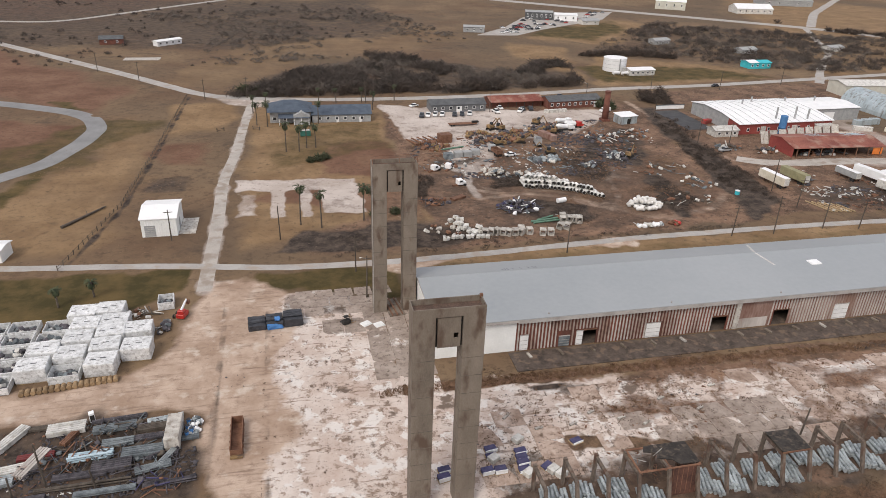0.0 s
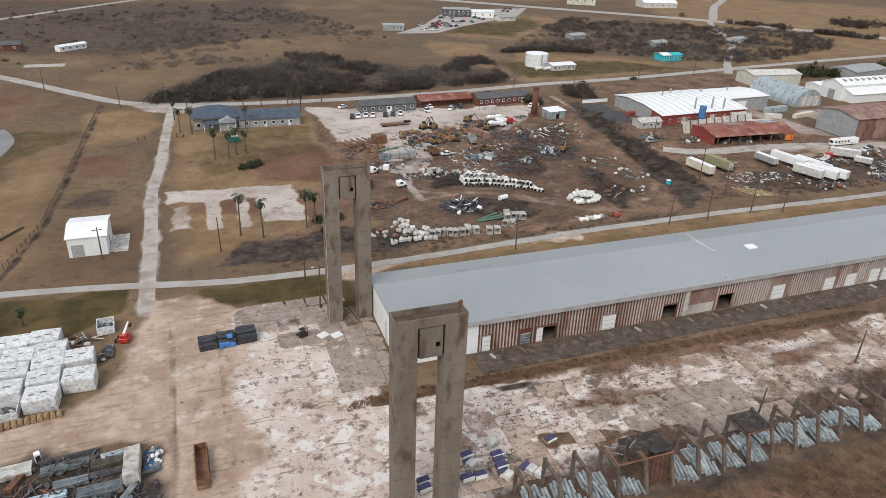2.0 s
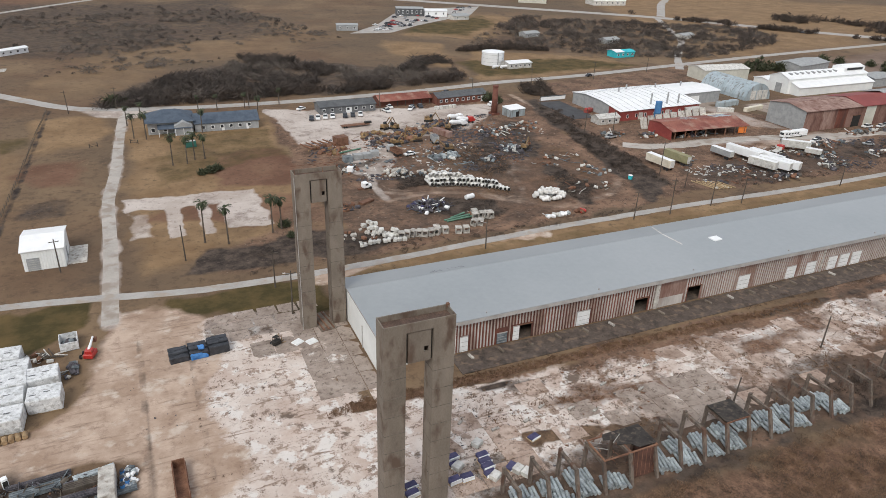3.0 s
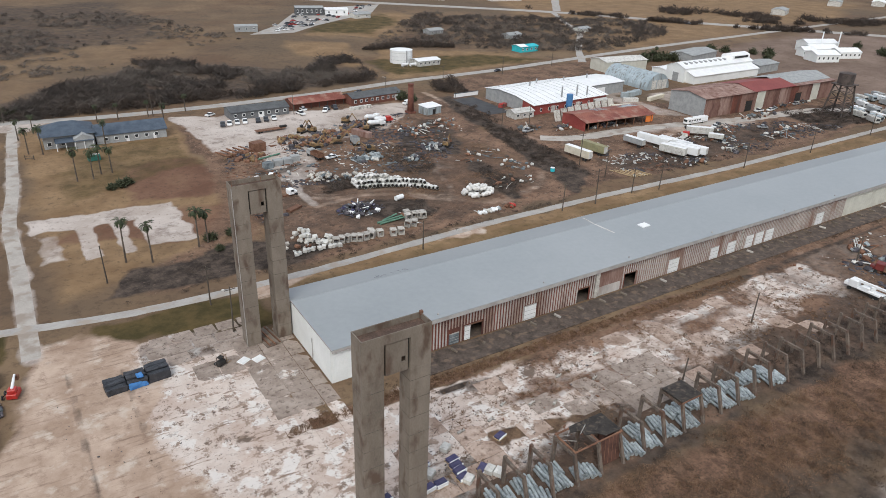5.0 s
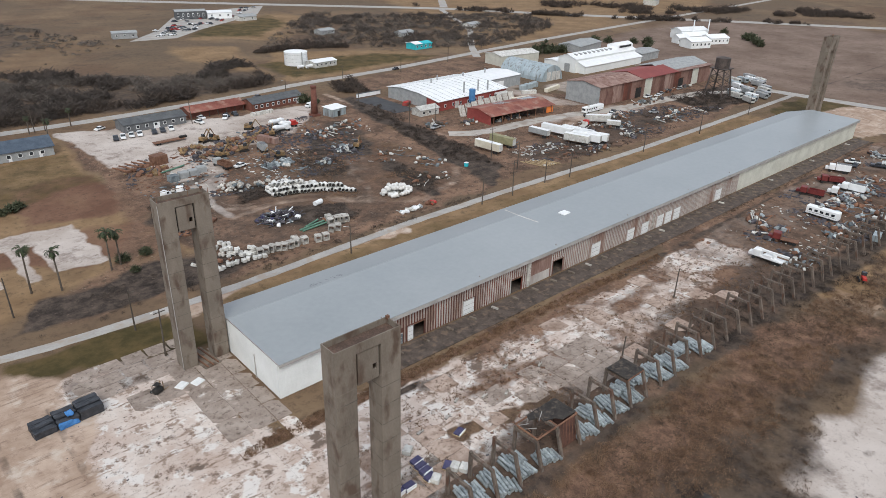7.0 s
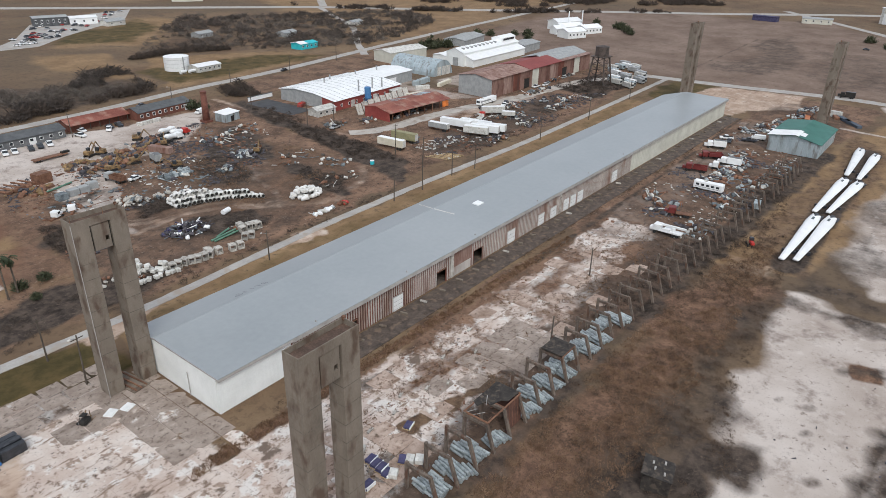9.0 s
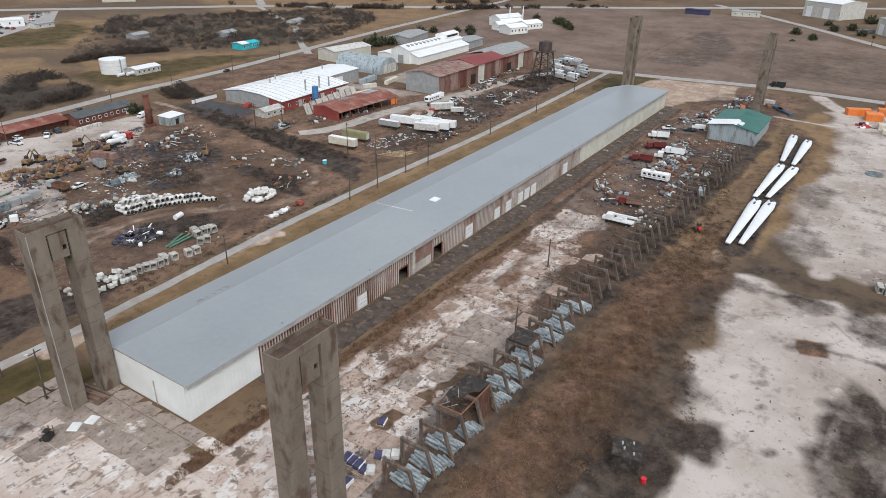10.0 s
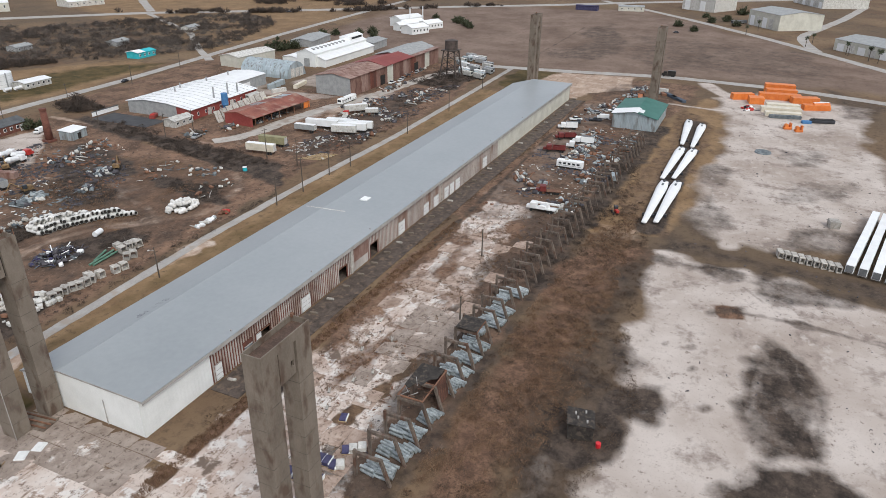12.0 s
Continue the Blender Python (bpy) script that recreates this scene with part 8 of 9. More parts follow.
# ---- poles and fences ----
def pole(x, y, h=10.5, arm=True, lamp=False, lean=0.0):
    t = thing("power_pole" if not lamp else "street_lamp", x, y, rng.uniform(-15, 15), "weathered wooden utility pole beside the road" if not lamp else "wooden pole with a small street lamp", "pole", "utility poles")
    part("shaft", tube((0, 0, 0), (lean, 0, h), 0.19, 0.12, 10), WOODM, t)
    if arm:
        part("crossarm", B(-1.2 + lean, 1.2 + lean, -0.07, 0.07, h - 0.8, h - 0.66), WOODM, t)
    if lamp:
        part("bracket", tube((lean, 0, h - 0.8), (lean - 1.3, 0, h - 0.3), 0.05), SIDING, t)
        part("lamp_head", bev(B(lean - 1.8, lean - 1.2, -0.16, 0.16, h - 0.4, h - 0.22), 0.04), OFFWHITE, t)
    return t


for u, v, h, a, l in ((-10.8, 27.2, 11, True, True), (-12.0, 40.6, 10, True, False), (45.7, 42.6, 8.5, False, True), (98.1, 45.6, 9.5, True, False), (111.6, 45, 12, True, False), (129.5, 46.4, 10, True, False), (140.8, 44.6, 9, True, False), (188.1, 45.4, 10, True, False), (230.4, 45, 10, True, False), (281, 48, 10, True, False), (139.4, 170.8, 10, True, False), (138.7, 132, 10, True, False), (134, 77, 12, True, False), (132.8, 62.5, 10, True, False), (151.4, 128.9, 9, True, False), (65, 188, 10, True, False), (118, 201, 10, False, True), (160, 214, 10, True, False), (205, 221, 10, True, False), (250, 230, 10, True, False), (-59.3, 66.2, 9, True, False), (-30.5, 62.5, 10, False, False), (-64, 222, 10, True, False), (-45, 224, 10, True, False), (-100, 265, 10, True, False), (-125, 290, 10, True, False), (10, 211, 10, True, False), (92.5, -26.5, 8, False, False), (146, -21, 8, False, False), (60, -34, 6.0, False, False), (-66.4, -23.6, 9, False, False), (-71, -24.6, 4, False, False), (-59, -25.0, 4, False, False), (14, 212, 9, True, False), (492, -139, 9, False, True)):
    pole(u, v, h, a, l, rng.uniform(-0.4, 0.4))
# field fence
fn = thing("field_fence", 0, 0, 0, "old dark timber fence across the dry field", "fence")
FL = [(-84.0, 52.0), (-77.0, 93.0), (-75.3, 138.0), (-74.0, 190.0), (-72.8, 228.0)]
post_me = mesh_of("post", B(-0.09, 0.09, -0.09, 0.09, 0, 1.5), WOODM)
last = None
for i in range(60):
    u, v = along(FL, i / 59)
    share("post", post_me, fn, pose(u, v, 0, rng.uniform(-4, 4), rng.uniform(-4, 4), 0))
    if last:
        for z in (0.55, 1.15):
            part("rail", tube((last[0], last[1], z), (u, v, z), 0.05, n=5), WOODM, fn)
    last = (u, v)
lg = thing("fallen_trunk", -89.8, 78.4, 0, "long grey log lying in dry grass", "log")
part("trunk", tube((0, 0, 0.4), (8.6, 13.9, 0.5), 0.45, 0.25, 10), WOODM, lg)
part("branch", tube((5, 8, 0.5), (4, 10.5, 1.2), 0.14, 0.05, 6), WOODM, lg)
for u, v, rz in ((-53.5, 169.4, 30), (-39.5, 169.9, -30)):
    t = thing("timber_gate", u, v, rz, "low dark timber gate beside the lane", "gate", "gates by the lane")
    for q in (-1.5, 1.5):
        part("post", B(q - 0.12, q + 0.12, -0.12, 0.12, 0, 1.6), WOODM, t)
    for z in (0.4, 1.0):
        part("rail", B(-1.5, 1.5, -0.05, 0.05, z, z + 0.14), WOODM, t)

# ---- palms ----
def palm(x, y, h, crown, label="tall thin palm with ragged dark crown", group="palms"):
    t = thing("palm_tree", x, y, rng.uniform(0, 360), label, "palm", group)
    bx = rng.uniform(-0.5, 0.5)
    bm = bmesh.new()
    pts = [(bx * (k / 5) ** 2, 0, h * k / 5) for k in range(6)]
    for k, (a, b) in enumerate(zip(pts, pts[1:])):
        tube(a, b, 0.26 - 0.022 * k, 0.26 - 0.022 * (k + 1), 8, bm, caps=False)
    part("trunk", bm, BARK, t)
    vs, fs = [], []
    for i in range(34):
        az, el = rng.uniform(0, 6.283), rng.uniform(-0.7, 1.2)
        L = crown * rng.uniform(0.8, 1.15)
        d = Vector((math.cos(az), math.sin(az), 0))
        s = Vector((-d.y, d.x, 0))
        p = Vector((bx, 0, h))
        e = el
        for k in range(7):
            q = p + (d * math.cos(e) + Vector((0, 0, math.sin(e)))) * (L / 7)
            w0 = crown * 0.2 * math.sin(math.pi * (k + 0.4) / 7.6)
            for sg in (-1, 1):
                tip = (p + q) / 2 + s * sg * w0 * rng.uniform(0.8, 1.2) + Vector((0, 0, -w0 * 0.5)) + (q - p) * 0.6
                n = len(vs)
                vs += [p[:], q[:], tip[:]]
                fs.append((n, n + 1, n + 2))
            p = q
            e -= 0.28
    raw("crown", vs, fs, LEAF, t)
    skirt = bmesh.new()
    tube((bx, 0, h - 1.1), (bx, 0, h), 0.3, 0.55, 8, skirt)
    part("dead_skirt", skirt, TWIG, t)
    return t


for u, v, h, c in ((-24.7, 71.8, 11.5, 2.3), (-18.9, 68.8, 10.5, 2.3), (-6.4, 72.2, 10.5, 2.5), (-3.6, 74, 9, 2.6), (-27.9, 139.5, 10.5, 2.5), (-20.2, 143.7, 9.5, 2.5), (-23.1, 139.5, 9.5, 2.5), (-16.8, 143.5, 8.5, 2.4), (-39.4, 176.8, 9, 2.4), (-35.0, 174, 10, 2.4), (-14, 176.4, 9, 2.2), (11.5, 196.7, 8, 2.2), (-41.5, 196, 7.5, 1.8), (-36, 203, 7, 1.8), (-4, 211, 6.5, 1.6), (8, 211, 6.5, 1.6), (24, 213, 7, 1.7), (-12, 212, 6.5, 1.6), (-79.3, 33.8, 4.5, 1.9), (-72.6, 37.4, 4.0, 1.9), (592, -78, 8, 2.4), (611, -98, 8, 2.6), (560, -70, 7, 2.2), (497, -138, 8, 2.4), (476, -150, 9, 2.6), (470, -155, 8, 3), (540, -118, 7, 2.4), (520, -113, 7, 2.4), (330, 218, 8, 2.2), (322, 214, 7, 2)):
    palm(u, v, h, c)

# ---- brush, weeds and bare trees ----
def tufts(name, spots, material, label, blades, r, h, w, category="brush"):
    """Many small upright leaves and twigs round each spot, as one mesh."""
    g = np.random.RandomState(len(spots) + int(r * 100))
    S = np.repeat(np.array(spots, float), blades, 0)
    n = len(S)
    a, q = g.rand(n) * 6.283, np.sqrt(g.rand(n))
    sc = S[:, 2]
    px, py = S[:, 0] + r * sc * q * np.cos(a), S[:, 1] + r * sc * q * np.sin(a)
    top = h * sc * (1 - 0.65 * q * q) * (0.55 + 0.6 * g.rand(n))
    base = top * g.rand(n) * 0.75 * (r > 0.9)
    b, lean = g.rand(n) * 6.283, (1.5 if r > 1.9 else 0.8) * sc * r
    ww = w * sc * (0.6 + 0.8 * g.rand(n))
    dx, dy = np.cos(b) * ww, np.sin(b) * ww
    tx, ty = px + (g.rand(n) - 0.5) * lean, py + (g.rand(n) - 0.5) * lean
    V = np.stack([np.stack([px - dx, py - dy, base], -1), np.stack([px + dx, py + dy, base + 0.1 * top], -1), np.stack([tx, ty, np.maximum(top, base + 0.25 * top)], -1)], 1).reshape(-1, 3)
    me = bpy.data.meshes.new(name)
    me.vertices.add(len(V))
    me.vertices.foreach_set("co", V.ravel())
    me.loops.add(len(V))
    me.loops.foreach_set("vertex_index", np.arange(len(V)))
    me.polygons.add(n)
    me.polygons.foreach_set("loop_start", np.arange(0, len(V), 3))
    me.update(calc_edges=True)
    me.materials.append(material)
    return tagged(new(name, me), label, category, kind="stuff")


def scatter(n, pts, seed, smin=0.6, smax=1.4, cell=0, keep=0.0):
    """Random spots within an outline, thinned out by a slow noise."""
    g = np.random.RandomState(seed)
    P = np.array(pts, float)
    out = []
    while len(out) < n:
        q = P.min(0) + g.rand(4000, 2) * (P.max(0) - P.min(0))
        ok = inside(q[:, 0], q[:, 1], pts) > 0
        if cell:
            ok &= cloud(q[:, 0] + 500, q[:, 1] + 500, cell, seed) > keep
        out += [(u, v, smin + (smax - smin) * g.rand() ** 2) for u, v in q[ok]]
    return out[:n]


tufts("brush_thicket", scatter(900, [(-52, 226), (-54, 252), (-6, 300), (30, 328), (54, 308), (70, 278), (96, 277), (136, 302), (146, 277), (128, 237), (60, 226), (0, 222)], 1, 0.4, 1.6, 18, 0.0), THICKET, "dense dark leafless thicket beyond the road", 110, 3.0, 3.9, 0.1)
tufts("grey_thicket", scatter(520, [(-48, 236), (28, 322), (90, 278), (136, 296), (128, 246), (0, 230)], 2, 0.4, 1.4, 14, -0.02), BRUSH_GREY, "pale grey leafless brush in the thicket", 90, 2.8, 3.6, 0.09)
tufts("brush_roadside", scatter(70, [(-50, 228), (-30, 228), (130, 241), (130, 236), (0, 223)], 3, 0.9, 1.6), TWIG, "dark roadside brush", 110, 2.8, 4.2, 0.11)
WOOD = [(167, 318), (233, 410), (308, 478), (345, 430), (398, 402), (470, 360), (440, 300), (345, 262), (300, 256), (262, 282), (228, 310), (202, 329)]
tufts("brush_east", scatter(900, WOOD, 4, 0.5, 1.2, 26, -0.05), THICKET, "leafless woodland among scattered houses", 70, 3.0, 4.2, 0.11)
tufts("brush_east_grey", scatter(900, WOOD, 5, 0.5, 1.2, 20, -0.1), BRUSH_GREY, "grey leafless trees among scattered houses", 60, 3.0, 3.6, 0.1)
tufts("tank_hedge", scatter(120, [(160, 318), (170, 326), (205, 330), (230, 312), (226, 306), (200, 318)], 45, 0.7, 1.3), TWIG, "dark bare hedge behind the round tank", 90, 2.4, 3.6, 0.11)
tufts("tree_line", scatter(420, [(520, 380), (580, 303), (650, 262), (760, 150), (800, 180), (680, 300), (560, 420)], 46, 0.7, 1.7, 24, 0.02), TWIG, "dark tree line beyond the highway", 80, 3.0, 4.6, 0.16)
tufts("field_shrubs", scatter(330, [(-330, 300), (-120, 300), (-20, 300), (60, 335), (110, 380), (60, 560), (-330, 640)], 6, 0.5, 1.5, 60, -0.1), THICKET, "dark shrubs dotted over the dry field", 70, 1.9, 2.4, 0.13)
tufts("field_haze_brush", scatter(900, [(-60, 300), (40, 330), (100, 400), (60, 560), (-140, 520)], 16, 0.5, 1.3, 40, -0.05), BRUSH_GREY, "grey low brush in the dry field", 50, 2.6, 2.4, 0.12)
tufts("highway_hedge", scatter(260, [(420, 470), (480, 385), (540, 300), (620, 228), (668, 170), (660, 160), (605, 215), (530, 285), (468, 370), (410, 455)], 7, 0.7, 1.6, 14, 0.05), TWIG, "dark hedge along the highway", 50, 2.4, 3.6, 0.3)
tufts("works_bushes", [(328, 218, 1.9), (333, 214, 1.7), (338, 210, 1.6), (324, 222, 1.5), (395, 225, 1.6), (402, 218, 1.4), (318, 216, 1.5), (326, 213, 1.3), (338, 210, 1.3), (500, 150, 1.6), (492, 145, 1.5), (508, 158, 1.7), (512, 164, 1.6), (486, 140, 1.2), (421, 196, 1.7), (416, 205, 1.3), (525, 190, 1.4), (405, 186, 1.2), (125, 188, 1.2), (122, 192, 1.4), (310, 210, 1.2)], LEAF2, "dark green bushes near the white mill", 160, 2.4, 4.0, 0.3)
tufts("junction_scrub", scatter(60, [(148, 200), (152, 214), (170, 220), (158, 190)], 31, 0.8, 1.4), TWIG, "dark bare bushes beside the road", 110, 2.6, 2.8, 0.09)
tufts("lane_scrub", scatter(420, [(118, 58), (124, 110), (132, 150), (142, 176), (150, 172), (140, 125), (136, 90), (128, 60)], 8, 0.35, 0.9, 8, -0.1), TWIG, "dark scrub along the yard boundary", 70, 1.9, 1.7, 0.07)
tufts("roadside_scrub", scatter(240, [(-30, 50), (-24, 62), (8, 64), (30, 54), (110, 53), (110, 51), (20, 48)], 9, 0.3, 0.7, 7, -0.05), TWIG, "dark scrub beside the road", 60, 1.7, 1.2, 0.06)
tufts("yard_scrub", scatter(130, [(43, 107), (52, 104), (52, 93), (39, 92)], 130, 0.3, 0.9) + scatter(130, [(82, 129), (90, 126), (85, 100), (75, 92), (65, 107)], 131, 0.3, 0.9) + scatter(130, [(99, 98), (102, 95), (104, 72), (93, 62), (89, 70)], 132, 0.3, 0.9) + scatter(130, [(48, 81), (64, 74), (64, 63), (53, 58), (44, 69)], 133, 0.3, 0.9) + scatter(130, [(16, 108), (22, 105), (14, 85), (12, 90)], 134, 0.3, 0.9), TWIG, "low dark scrub in the scrapyard", 70, 1.8, 1.2, 0.055)
tufts("yard_weeds", scatter(420, [(60, 75), (62, 125), (112, 140), (118, 80)], 11, 0.4, 0.9, 10, 0.08), WEEDM, "tawny weeds in the scrapyard", 50, 1.7, 0.8, 0.06)
tufts("tower_scrub", scatter(260, [(268, 62), (280, 92), (335, 88), (325, 60)], 12, 0.4, 1.0, 10, -0.1), TWIG, "dark scrub below the water tower", 36, 2.0, 2.0, 0.15)
tufts("works_scrub", scatter(360, [(140, 56), (150, 84), (260, 82), (275, 60), (200, 54)], 13, 0.3, 0.8, 9, 0.05), TWIG, "dark scrub between parked trailers", 60, 1.7, 1.2, 0.06)
tufts("frame_weeds", scatter(2600, [(-16, -66), (-8, -47), (60, -46.5), (140, -51), (140, -60), (80, -64), (40, -66), (20, -62)], 14, 0.4, 1.1, 7, -0.16), WEEDM, "tall tawny weeds beside the frames", 34, 1.1, 0.9, 0.055, "weeds")
tufts("frame_weeds_dark", scatter(4600, [(-24, -84), (-8, -46), (60, -45.5), (150, -50), (190, -51), (120, -66), (60, -72), (45, -78), (20, -72), (4, -84)], 15, 0.3, 1.0, 6, -0.1), WEED_DK, "dark dead weeds beside the frames", 26, 1.1, 0.8, 0.055, "weeds")
tufts("dock_weeds", scatter(1300, [(-13, -10.4), (-11, -7.6), (46, -8.3), (110, -10.2), (110, -12.6), (46, -11)], 17, 0.4, 0.9), WEEDM, "tawny grass strip along the apron", 24, 0.7, 0.8, 0.07, "weeds")
tufts("apron_weeds", scatter(700, [(1, -7.6), (1, -5.2), (60, -5.6), (170, -6.4), (260, -6.6), (260, -8.6), (60, -8.2)], 47, 0.3, 0.9, 5, 0.0), WEED_DK, "dark weeds along the apron edge", 26, 0.7, 0.5, 0.05, "weeds")
tufts("slab_weeds", scatter(900, [(0, -36), (0, -12), (120, -13), (130, -36), (60, -38)], 18, 0.3, 0.9, 10, 0.1), WEEDM, "tawny weeds between broken slabs", 22, 0.8, 0.6, 0.07, "weeds")
tufts("slab_weeds_dark", scatter(800, [(0, -36), (0, -12), (120, -13), (160, -42), (60, -38)], 19, 0.3, 0.9, 8, 0.05), WEED_DK, "dark weeds between broken slabs", 22, 0.8, 0.5, 0.07, "weeds")
tufts("frame_scrub", scatter(700, [(80, -36), (80, -46), (150, -52), (235, -52), (235, -40), (150, -38)], 20, 0.35, 0.9, 8, -0.05), TWIG, "dark scrub grown through the frames", 50, 1.4, 1.3, 0.05)
tufts("hangar_bushes", [(610, -60, 1.5), (640, -50, 1.8), (660, -30, 1.4), (625, -38, 1.6), (700, -60, 2.2), (560, -30, 1.4), (585, -14, 1.6)], LEAF2, "dark green bushes by the far hangars", 160, 2.4, 4.0, 0.3)
tufts("grass_tussocks", scatter(1500, [(-110, 46), (-110, 180), (-48, 180), (-52, 52)], 21, 0.25, 0.6, 12, 0.0), WEEDM, "low tussocks in the dry field", 14, 1.0, 0.35, 0.12, "grass")
tufts("lot_bushes", [(-16.3, 128, 1.0), (-14.2, 130, 0.9), (-19.5, 127, 0.8), (3.5, 76, 0.8), (-2.5, 75.5, 0.9), (-47, 231, 1.8), (-40, 232, 1.5), (-2, 68, 0.6)], LEAF2, "round green bushes in the grass", 220, 2.0, 3.0, 0.22)

# ---- cars on the dealer lot and far roads ----
proto = [car(150 + k * 0.0, 425, 30, p, words[id(p)] + " car on the dealer lot") for k, p in enumerate((WHITE, SILVER_CAR, BLUE_CAR, REDV))]
for k, o in enumerate(proto):
    o.matrix_world = pose(146 + k * 4, 424 + k * 5, 0.08, 0, 0, 40)
lot_rng = random.Random(9)
for i, (u, v, _) in enumerate(scatter(58, [(124, 410), (150, 440), (186, 498), (225, 525), (285, 540), (250, 492), (180, 438), (148, 408)], 77)):
    copy_thing(proto[lot_rng.choice((0, 0, 1, 2, 2, 2, 3))], pose(u, v, 0.08, 0, 0, 35 + 90 * (i % 2) + lot_rng.uniform(-10, 10)))
for u, v, rz in ((205, 227, 14), (500, 330, 125), (560, 262, 135), (545, -20, 100)):
    copy_thing(proto[2], pose(u, v, 0.1, 0, 0, rz))

# ---- cast slabs of the near yard ----
pv = tagged(thing("pavement_slabs", 0, 0, 0), "broken pale concrete yard slabs with dark joints", "pavement", kind="structure")
slab_rng = random.Random(21)
for ix in range(7):
    for iy in range(15):
        x0, x1 = -31 + ix * 4.6, min(-31 + (ix + 1) * 4.6, -0.35 if -12 < -64 + iy * 5.9 else 9)
        y0, y1 = -64 + iy * 5.9, -64 + (iy + 1) * 5.9
        if y1 > 26 - 0.5 * (x0 + 31) * (x0 < -14) or (-14 < x1 and x0 < 0 and y0 < -34 and y1 > -42):
            continue
        if slab_rng.random() < (0.85, 0.6, 0.4, 0.3, 0.3, 0.3, 0.3)[ix] * (0.3 if y0 > -10 and x0 > -15 else 1):
            continue
        c = [slab_rng.uniform(0.01, 0.1) for _ in range(8)]
        pts = [(x0 + c[0], y0 + c[1]), (x1 - c[2], y0 + c[3]), (x1 - c[4], y1 - c[5]), (x0 + c[6], y1 - c[7])]
        k = slab_rng.random()
        if k < 0.35:
            pts = pts[:2] + [(x1 - c[4], y1 - 0.8 - 3 * k), (x1 - 0.7 - k * 4, y1 - c[5])] + pts[3:]
        elif k < 0.6:
            pts = [(x0 + 0.6 + k, y0 + c[1])] + pts[1:] + [(x0 + c[6], y0 + 0.5 + k)]
        part("slab", prism(pts, -0.12, 0.03 + slab_rng.uniform(-0.012, 0.012)), SLAB_GREY if (y0 > -10 and x0 > -15) or y0 > 9 else SLAB, pv)
for ix in range(5):
    for iy in range(3):
        x0, y0 = -30 + ix * 4.6 + iy * 1.3, 20.6 + iy * 4.0
        if slab_rng.random() < 0.2:
            continue
        k = slab_rng.uniform(0.1, 0.9)
        part("slab", prism([(x0 + 0.1, y0 + 0.1 + k), (x0 + k, y0 + 0.1), (x0 + 4.4, y0 + 0.15), (x0 + 4.3 - 0.3 * k, y0 + 3.8), (x0 + 0.15, y0 + 3.75)], -0.12, 0.02), SLAB_GREY, pv)
# broken slabs of the old works floor beside the frames
ps = tagged(thing("pavement_strip", 0, 0, 0), "cracked old concrete floor slabs with weeds in joints", "pavement", kind="structure")
joints = []
for ix in range(21):
    for iy in range(5):
        x0, y0 = 1.0 + ix * 5.6, -13.6 - (iy + 1) * 4.5 - 0.02 * ix
        grey = 24 < x0 < 62 and iy >= 2
        if slab_rng.random() < (0.12 if grey else 0.66 + 0.01 * ix) or (16 < x0 < 42 and iy == 4):
            continue
        c = [slab_rng.uniform(0.01, 0.09) for _ in range(8)]
        pts = [(x0 + c[0], y0 + c[1]), (x0 + 5.6 - c[2], y0 + c[3]), (x0 + 5.6 - c[4], y0 + 4.5 - c[5]), (x0 + c[6], y0 + 4.5 - c[7])]
        k = slab_rng.random()
        if k < 0.4:
            pts = pts[:2] + [(x0 + 5.5, y0 + 1.2 + 4 * k), (x0 + 4.6 - k * 4, y0 + 4.4)] + pts[3:]
        elif k < 0.75:
            pts = [(x0 + 0.6 + 2 * k, y0 + c[1])] + pts[1:] + [(x0 + c[6], y0 + 0.5 + 2 * k)]
        part("slab", prism(pts, -0.12, 0.035 + slab_rng.uniform(-0.015, 0.02)), SLAB_GREY if grey or slab_rng.random() < 0.08 else SLAB_WORN, ps)
        for _ in range(10):
            q = slab_rng.random()
            joints.append((x0 + 5.6 * q, y0 + 4.5, slab_rng.uniform(0.25, 0.7)) if slab_rng.random() < 0.5 else (x0, y0 + 4.5 * q, slab_rng.uniform(0.25, 0.7)))
tufts("joint_weeds", [j for j in joints if slab_rng.random() < 0.6], WEEDM, "tawny weeds along slab joints", 14, 0.5, 0.45, 0.06, "weeds")

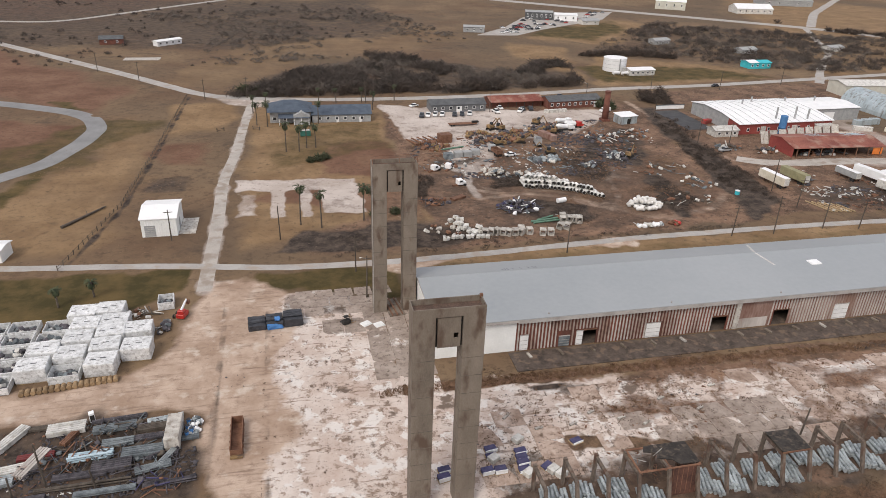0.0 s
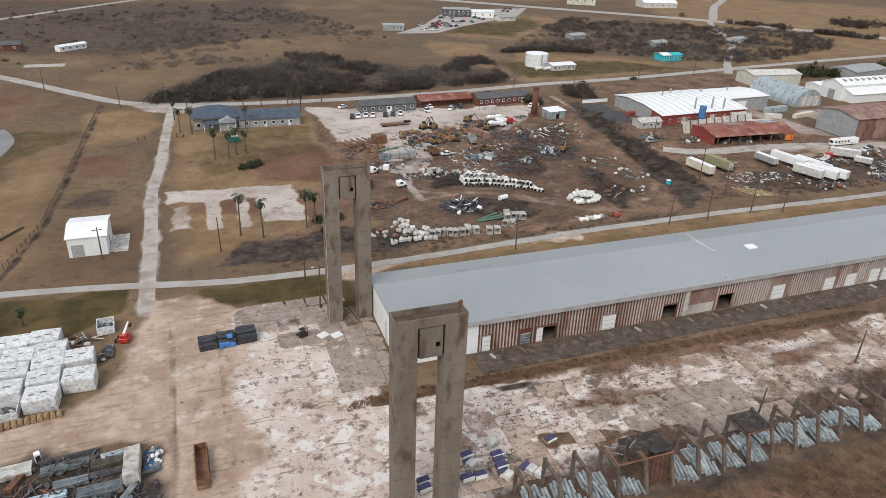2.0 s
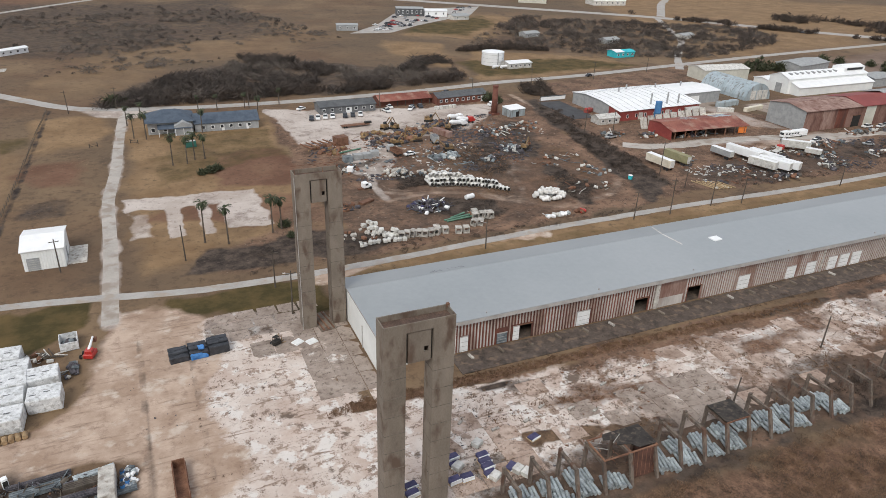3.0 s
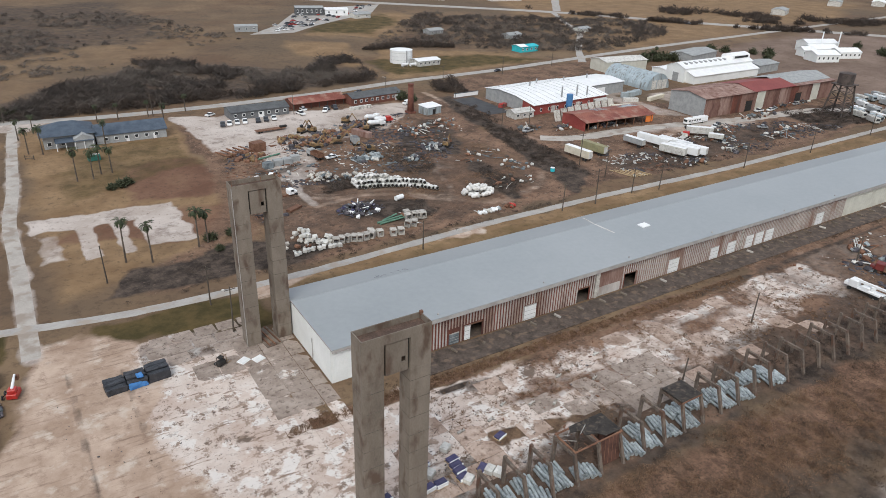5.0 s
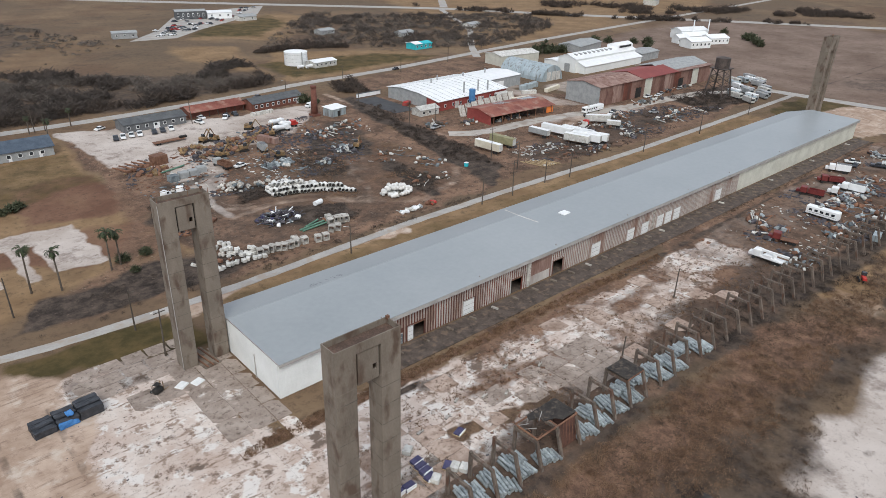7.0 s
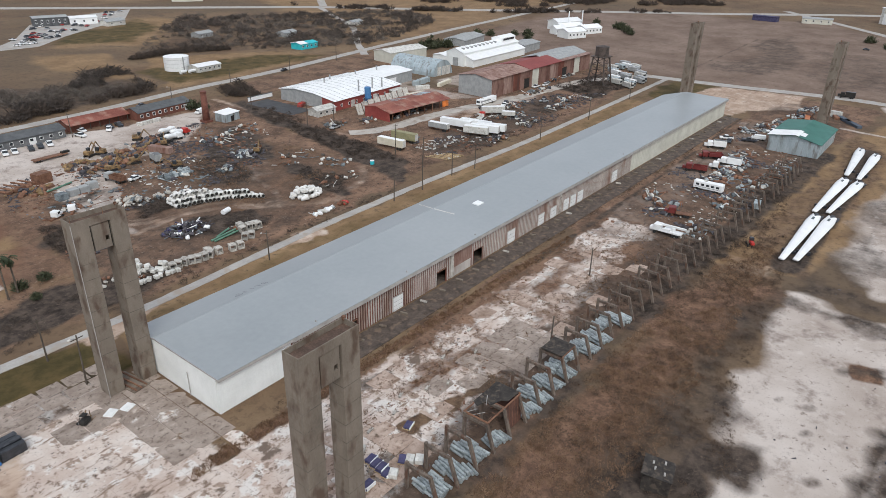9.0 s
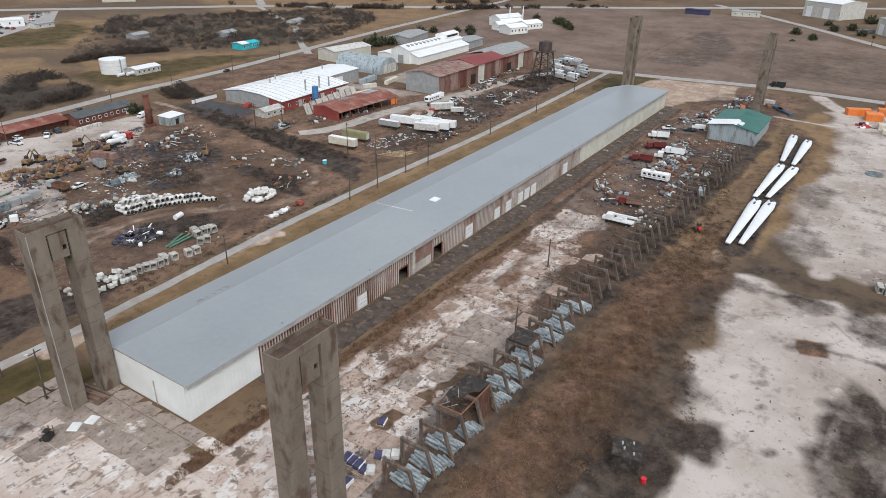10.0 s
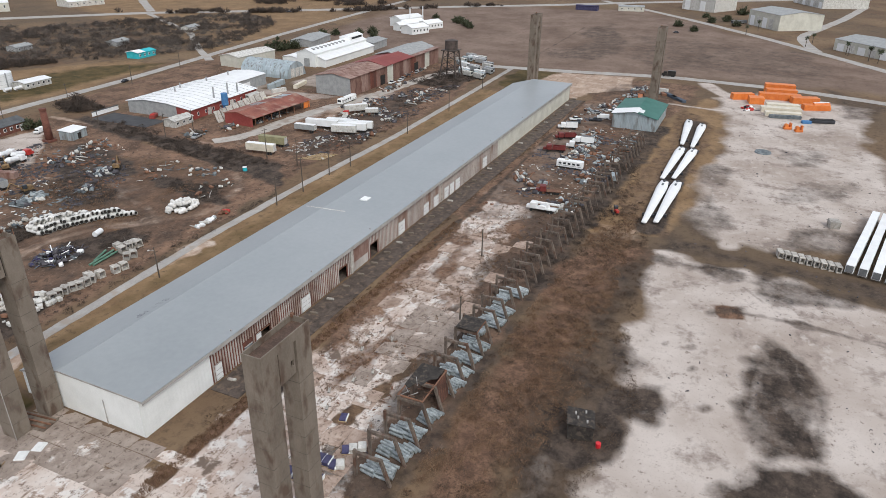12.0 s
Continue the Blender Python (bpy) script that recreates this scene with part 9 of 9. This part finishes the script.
# ---- loose rubbish and stones too many to count ----
def litter(name, spots, material, label, size):
    """Small angular lumps lying at the spots, as one mesh."""
    g = np.random.RandomState(len(spots) + 7)
    S = np.array(spots, float)
    n = len(S)
    a = g.rand(n) * 6.283
    e = size * S[:, 2:3] * (0.4 + g.rand(n, 3)) * np.array([[1.5, 0.7, 0.5]])
    K = np.array([(-1, -1, 0), (1, -1, 0), (1, 1, 0), (-1, 1, 0), (-1, -1, 1), (1, -1, 1), (1, 1, 1), (-1, 1, 1)], float)
    V = K[None] * e[:, None, :] * (0.7 + 0.5 * g.rand(n, 8, 1))
    c, s = np.cos(a)[:, None], np.sin(a)[:, None]
    W = np.stack([V[..., 0] * c - V[..., 1] * s + S[:, 0:1], V[..., 0] * s + V[..., 1] * c + S[:, 1:2], V[..., 2] - 0.03 + 0.25 * V[..., 0] * (g.rand(n, 1) - 0.3)], -1)
    Q = np.array([(4, 5, 6, 7), (0, 1, 5, 4), (1, 2, 6, 5), (2, 3, 7, 6), (3, 0, 4, 7)])
    q = (Q[None] + 8 * np.arange(n)[:, None, None]).reshape(-1, 4)
    me = bpy.data.meshes.new(name)
    me.vertices.add(8 * n)
    me.vertices.foreach_set("co", W.ravel())
    me.loops.add(q.size)
    me.loops.foreach_set("vertex_index", q.ravel())
    me.polygons.add(len(q))
    me.polygons.foreach_set("loop_start", np.arange(0, q.size, 4))
    me.update(calc_edges=True)
    me.materials.append(material)
    return tagged(new(name, me), label, "rubbish", kind="stuff")


YARD = [(20, 104), (16, 125), (24, 150), (60, 165), (128, 172), (124, 140), (92, 104), (60, 100)]
WORKS = [(142, 58), (150, 96), (262, 84), (285, 62), (200, 55)]
ALONG = [(126, -13), (286, -9), (286, -40), (200, -46), (126, -42)]
STORE = [(-92, -8), (-46, -9), (-44, -27), (-92, -28)]
STRIP = [(0, -13), (120, -14), (126, -38), (4, -40)]
NEAR = [(-45, -70), (-46, 20), (-14, 26), (-4, -10), (-2, -70)]
PADS = [(40, -80), (120, -76), (300, -80), (300, -130), (40, -130)]
for area, seed, parts in ((YARD, 40, ((PILE_DK, 1100, 0.4, "dark"), (OFFWHITE, 260, 0.3, "pale"), (RUSTY, 600, 0.4, "rusty"), (GREYBLUE, 260, 0.4, "grey"))), (WORKS, 50, ((PILE_DK, 900, 0.4, "dark"), (OFFWHITE, 350, 0.4, "pale"), (RUSTY, 250, 0.4, "rusty"))), (ALONG, 60, ((PILE_DK, 1100, 0.34, "dark"), (OFFWHITE, 260, 0.3, "pale"), (RUSTY, 350, 0.36, "rusty"))), (STORE, 70, ((PILE_DK, 900, 0.2, "dark"), (RUSTY, 300, 0.16, "rusty"), (OFFWHITE, 120, 0.18, "pale"))), (STRIP, 80, ((PILE_DK, 380, 0.11, "dark"), (RUSTY, 500, 0.14, "rusty"))), (NEAR, 90, ((PILE_DK, 200, 0.09, "dark"),)), (PADS, 95, ((PILE_DK, 420, 0.14, "dark"),))):
    for k, (m, n, size, word) in enumerate(parts):
        litter("loose_rubbish", scatter(n, area, seed + k, 0.4, 1.7, 14, 0.14), m, word + " scraps and stones strewn over ground", size)
seams = []
for q in range(-34, 1, 5):
    seams += [(q + slab_rng.uniform(-0.1, 0.1), -70 + slab_rng.random() * 84, slab_rng.uniform(0.3, 0.8)) for _ in range(45)]
for q in range(-66, 16, 12):
    seams += [(-34 + slab_rng.random() * 34, q + slab_rng.uniform(-0.1, 0.1), slab_rng.uniform(0.3, 0.8)) for _ in range(26)]
tufts("seam_weeds", [p for p in seams if p[1] < 8 or p[0] < -14], WEED_DK, "dark weeds in the paving seams", 12, 0.4, 0.3, 0.06, "weeds")
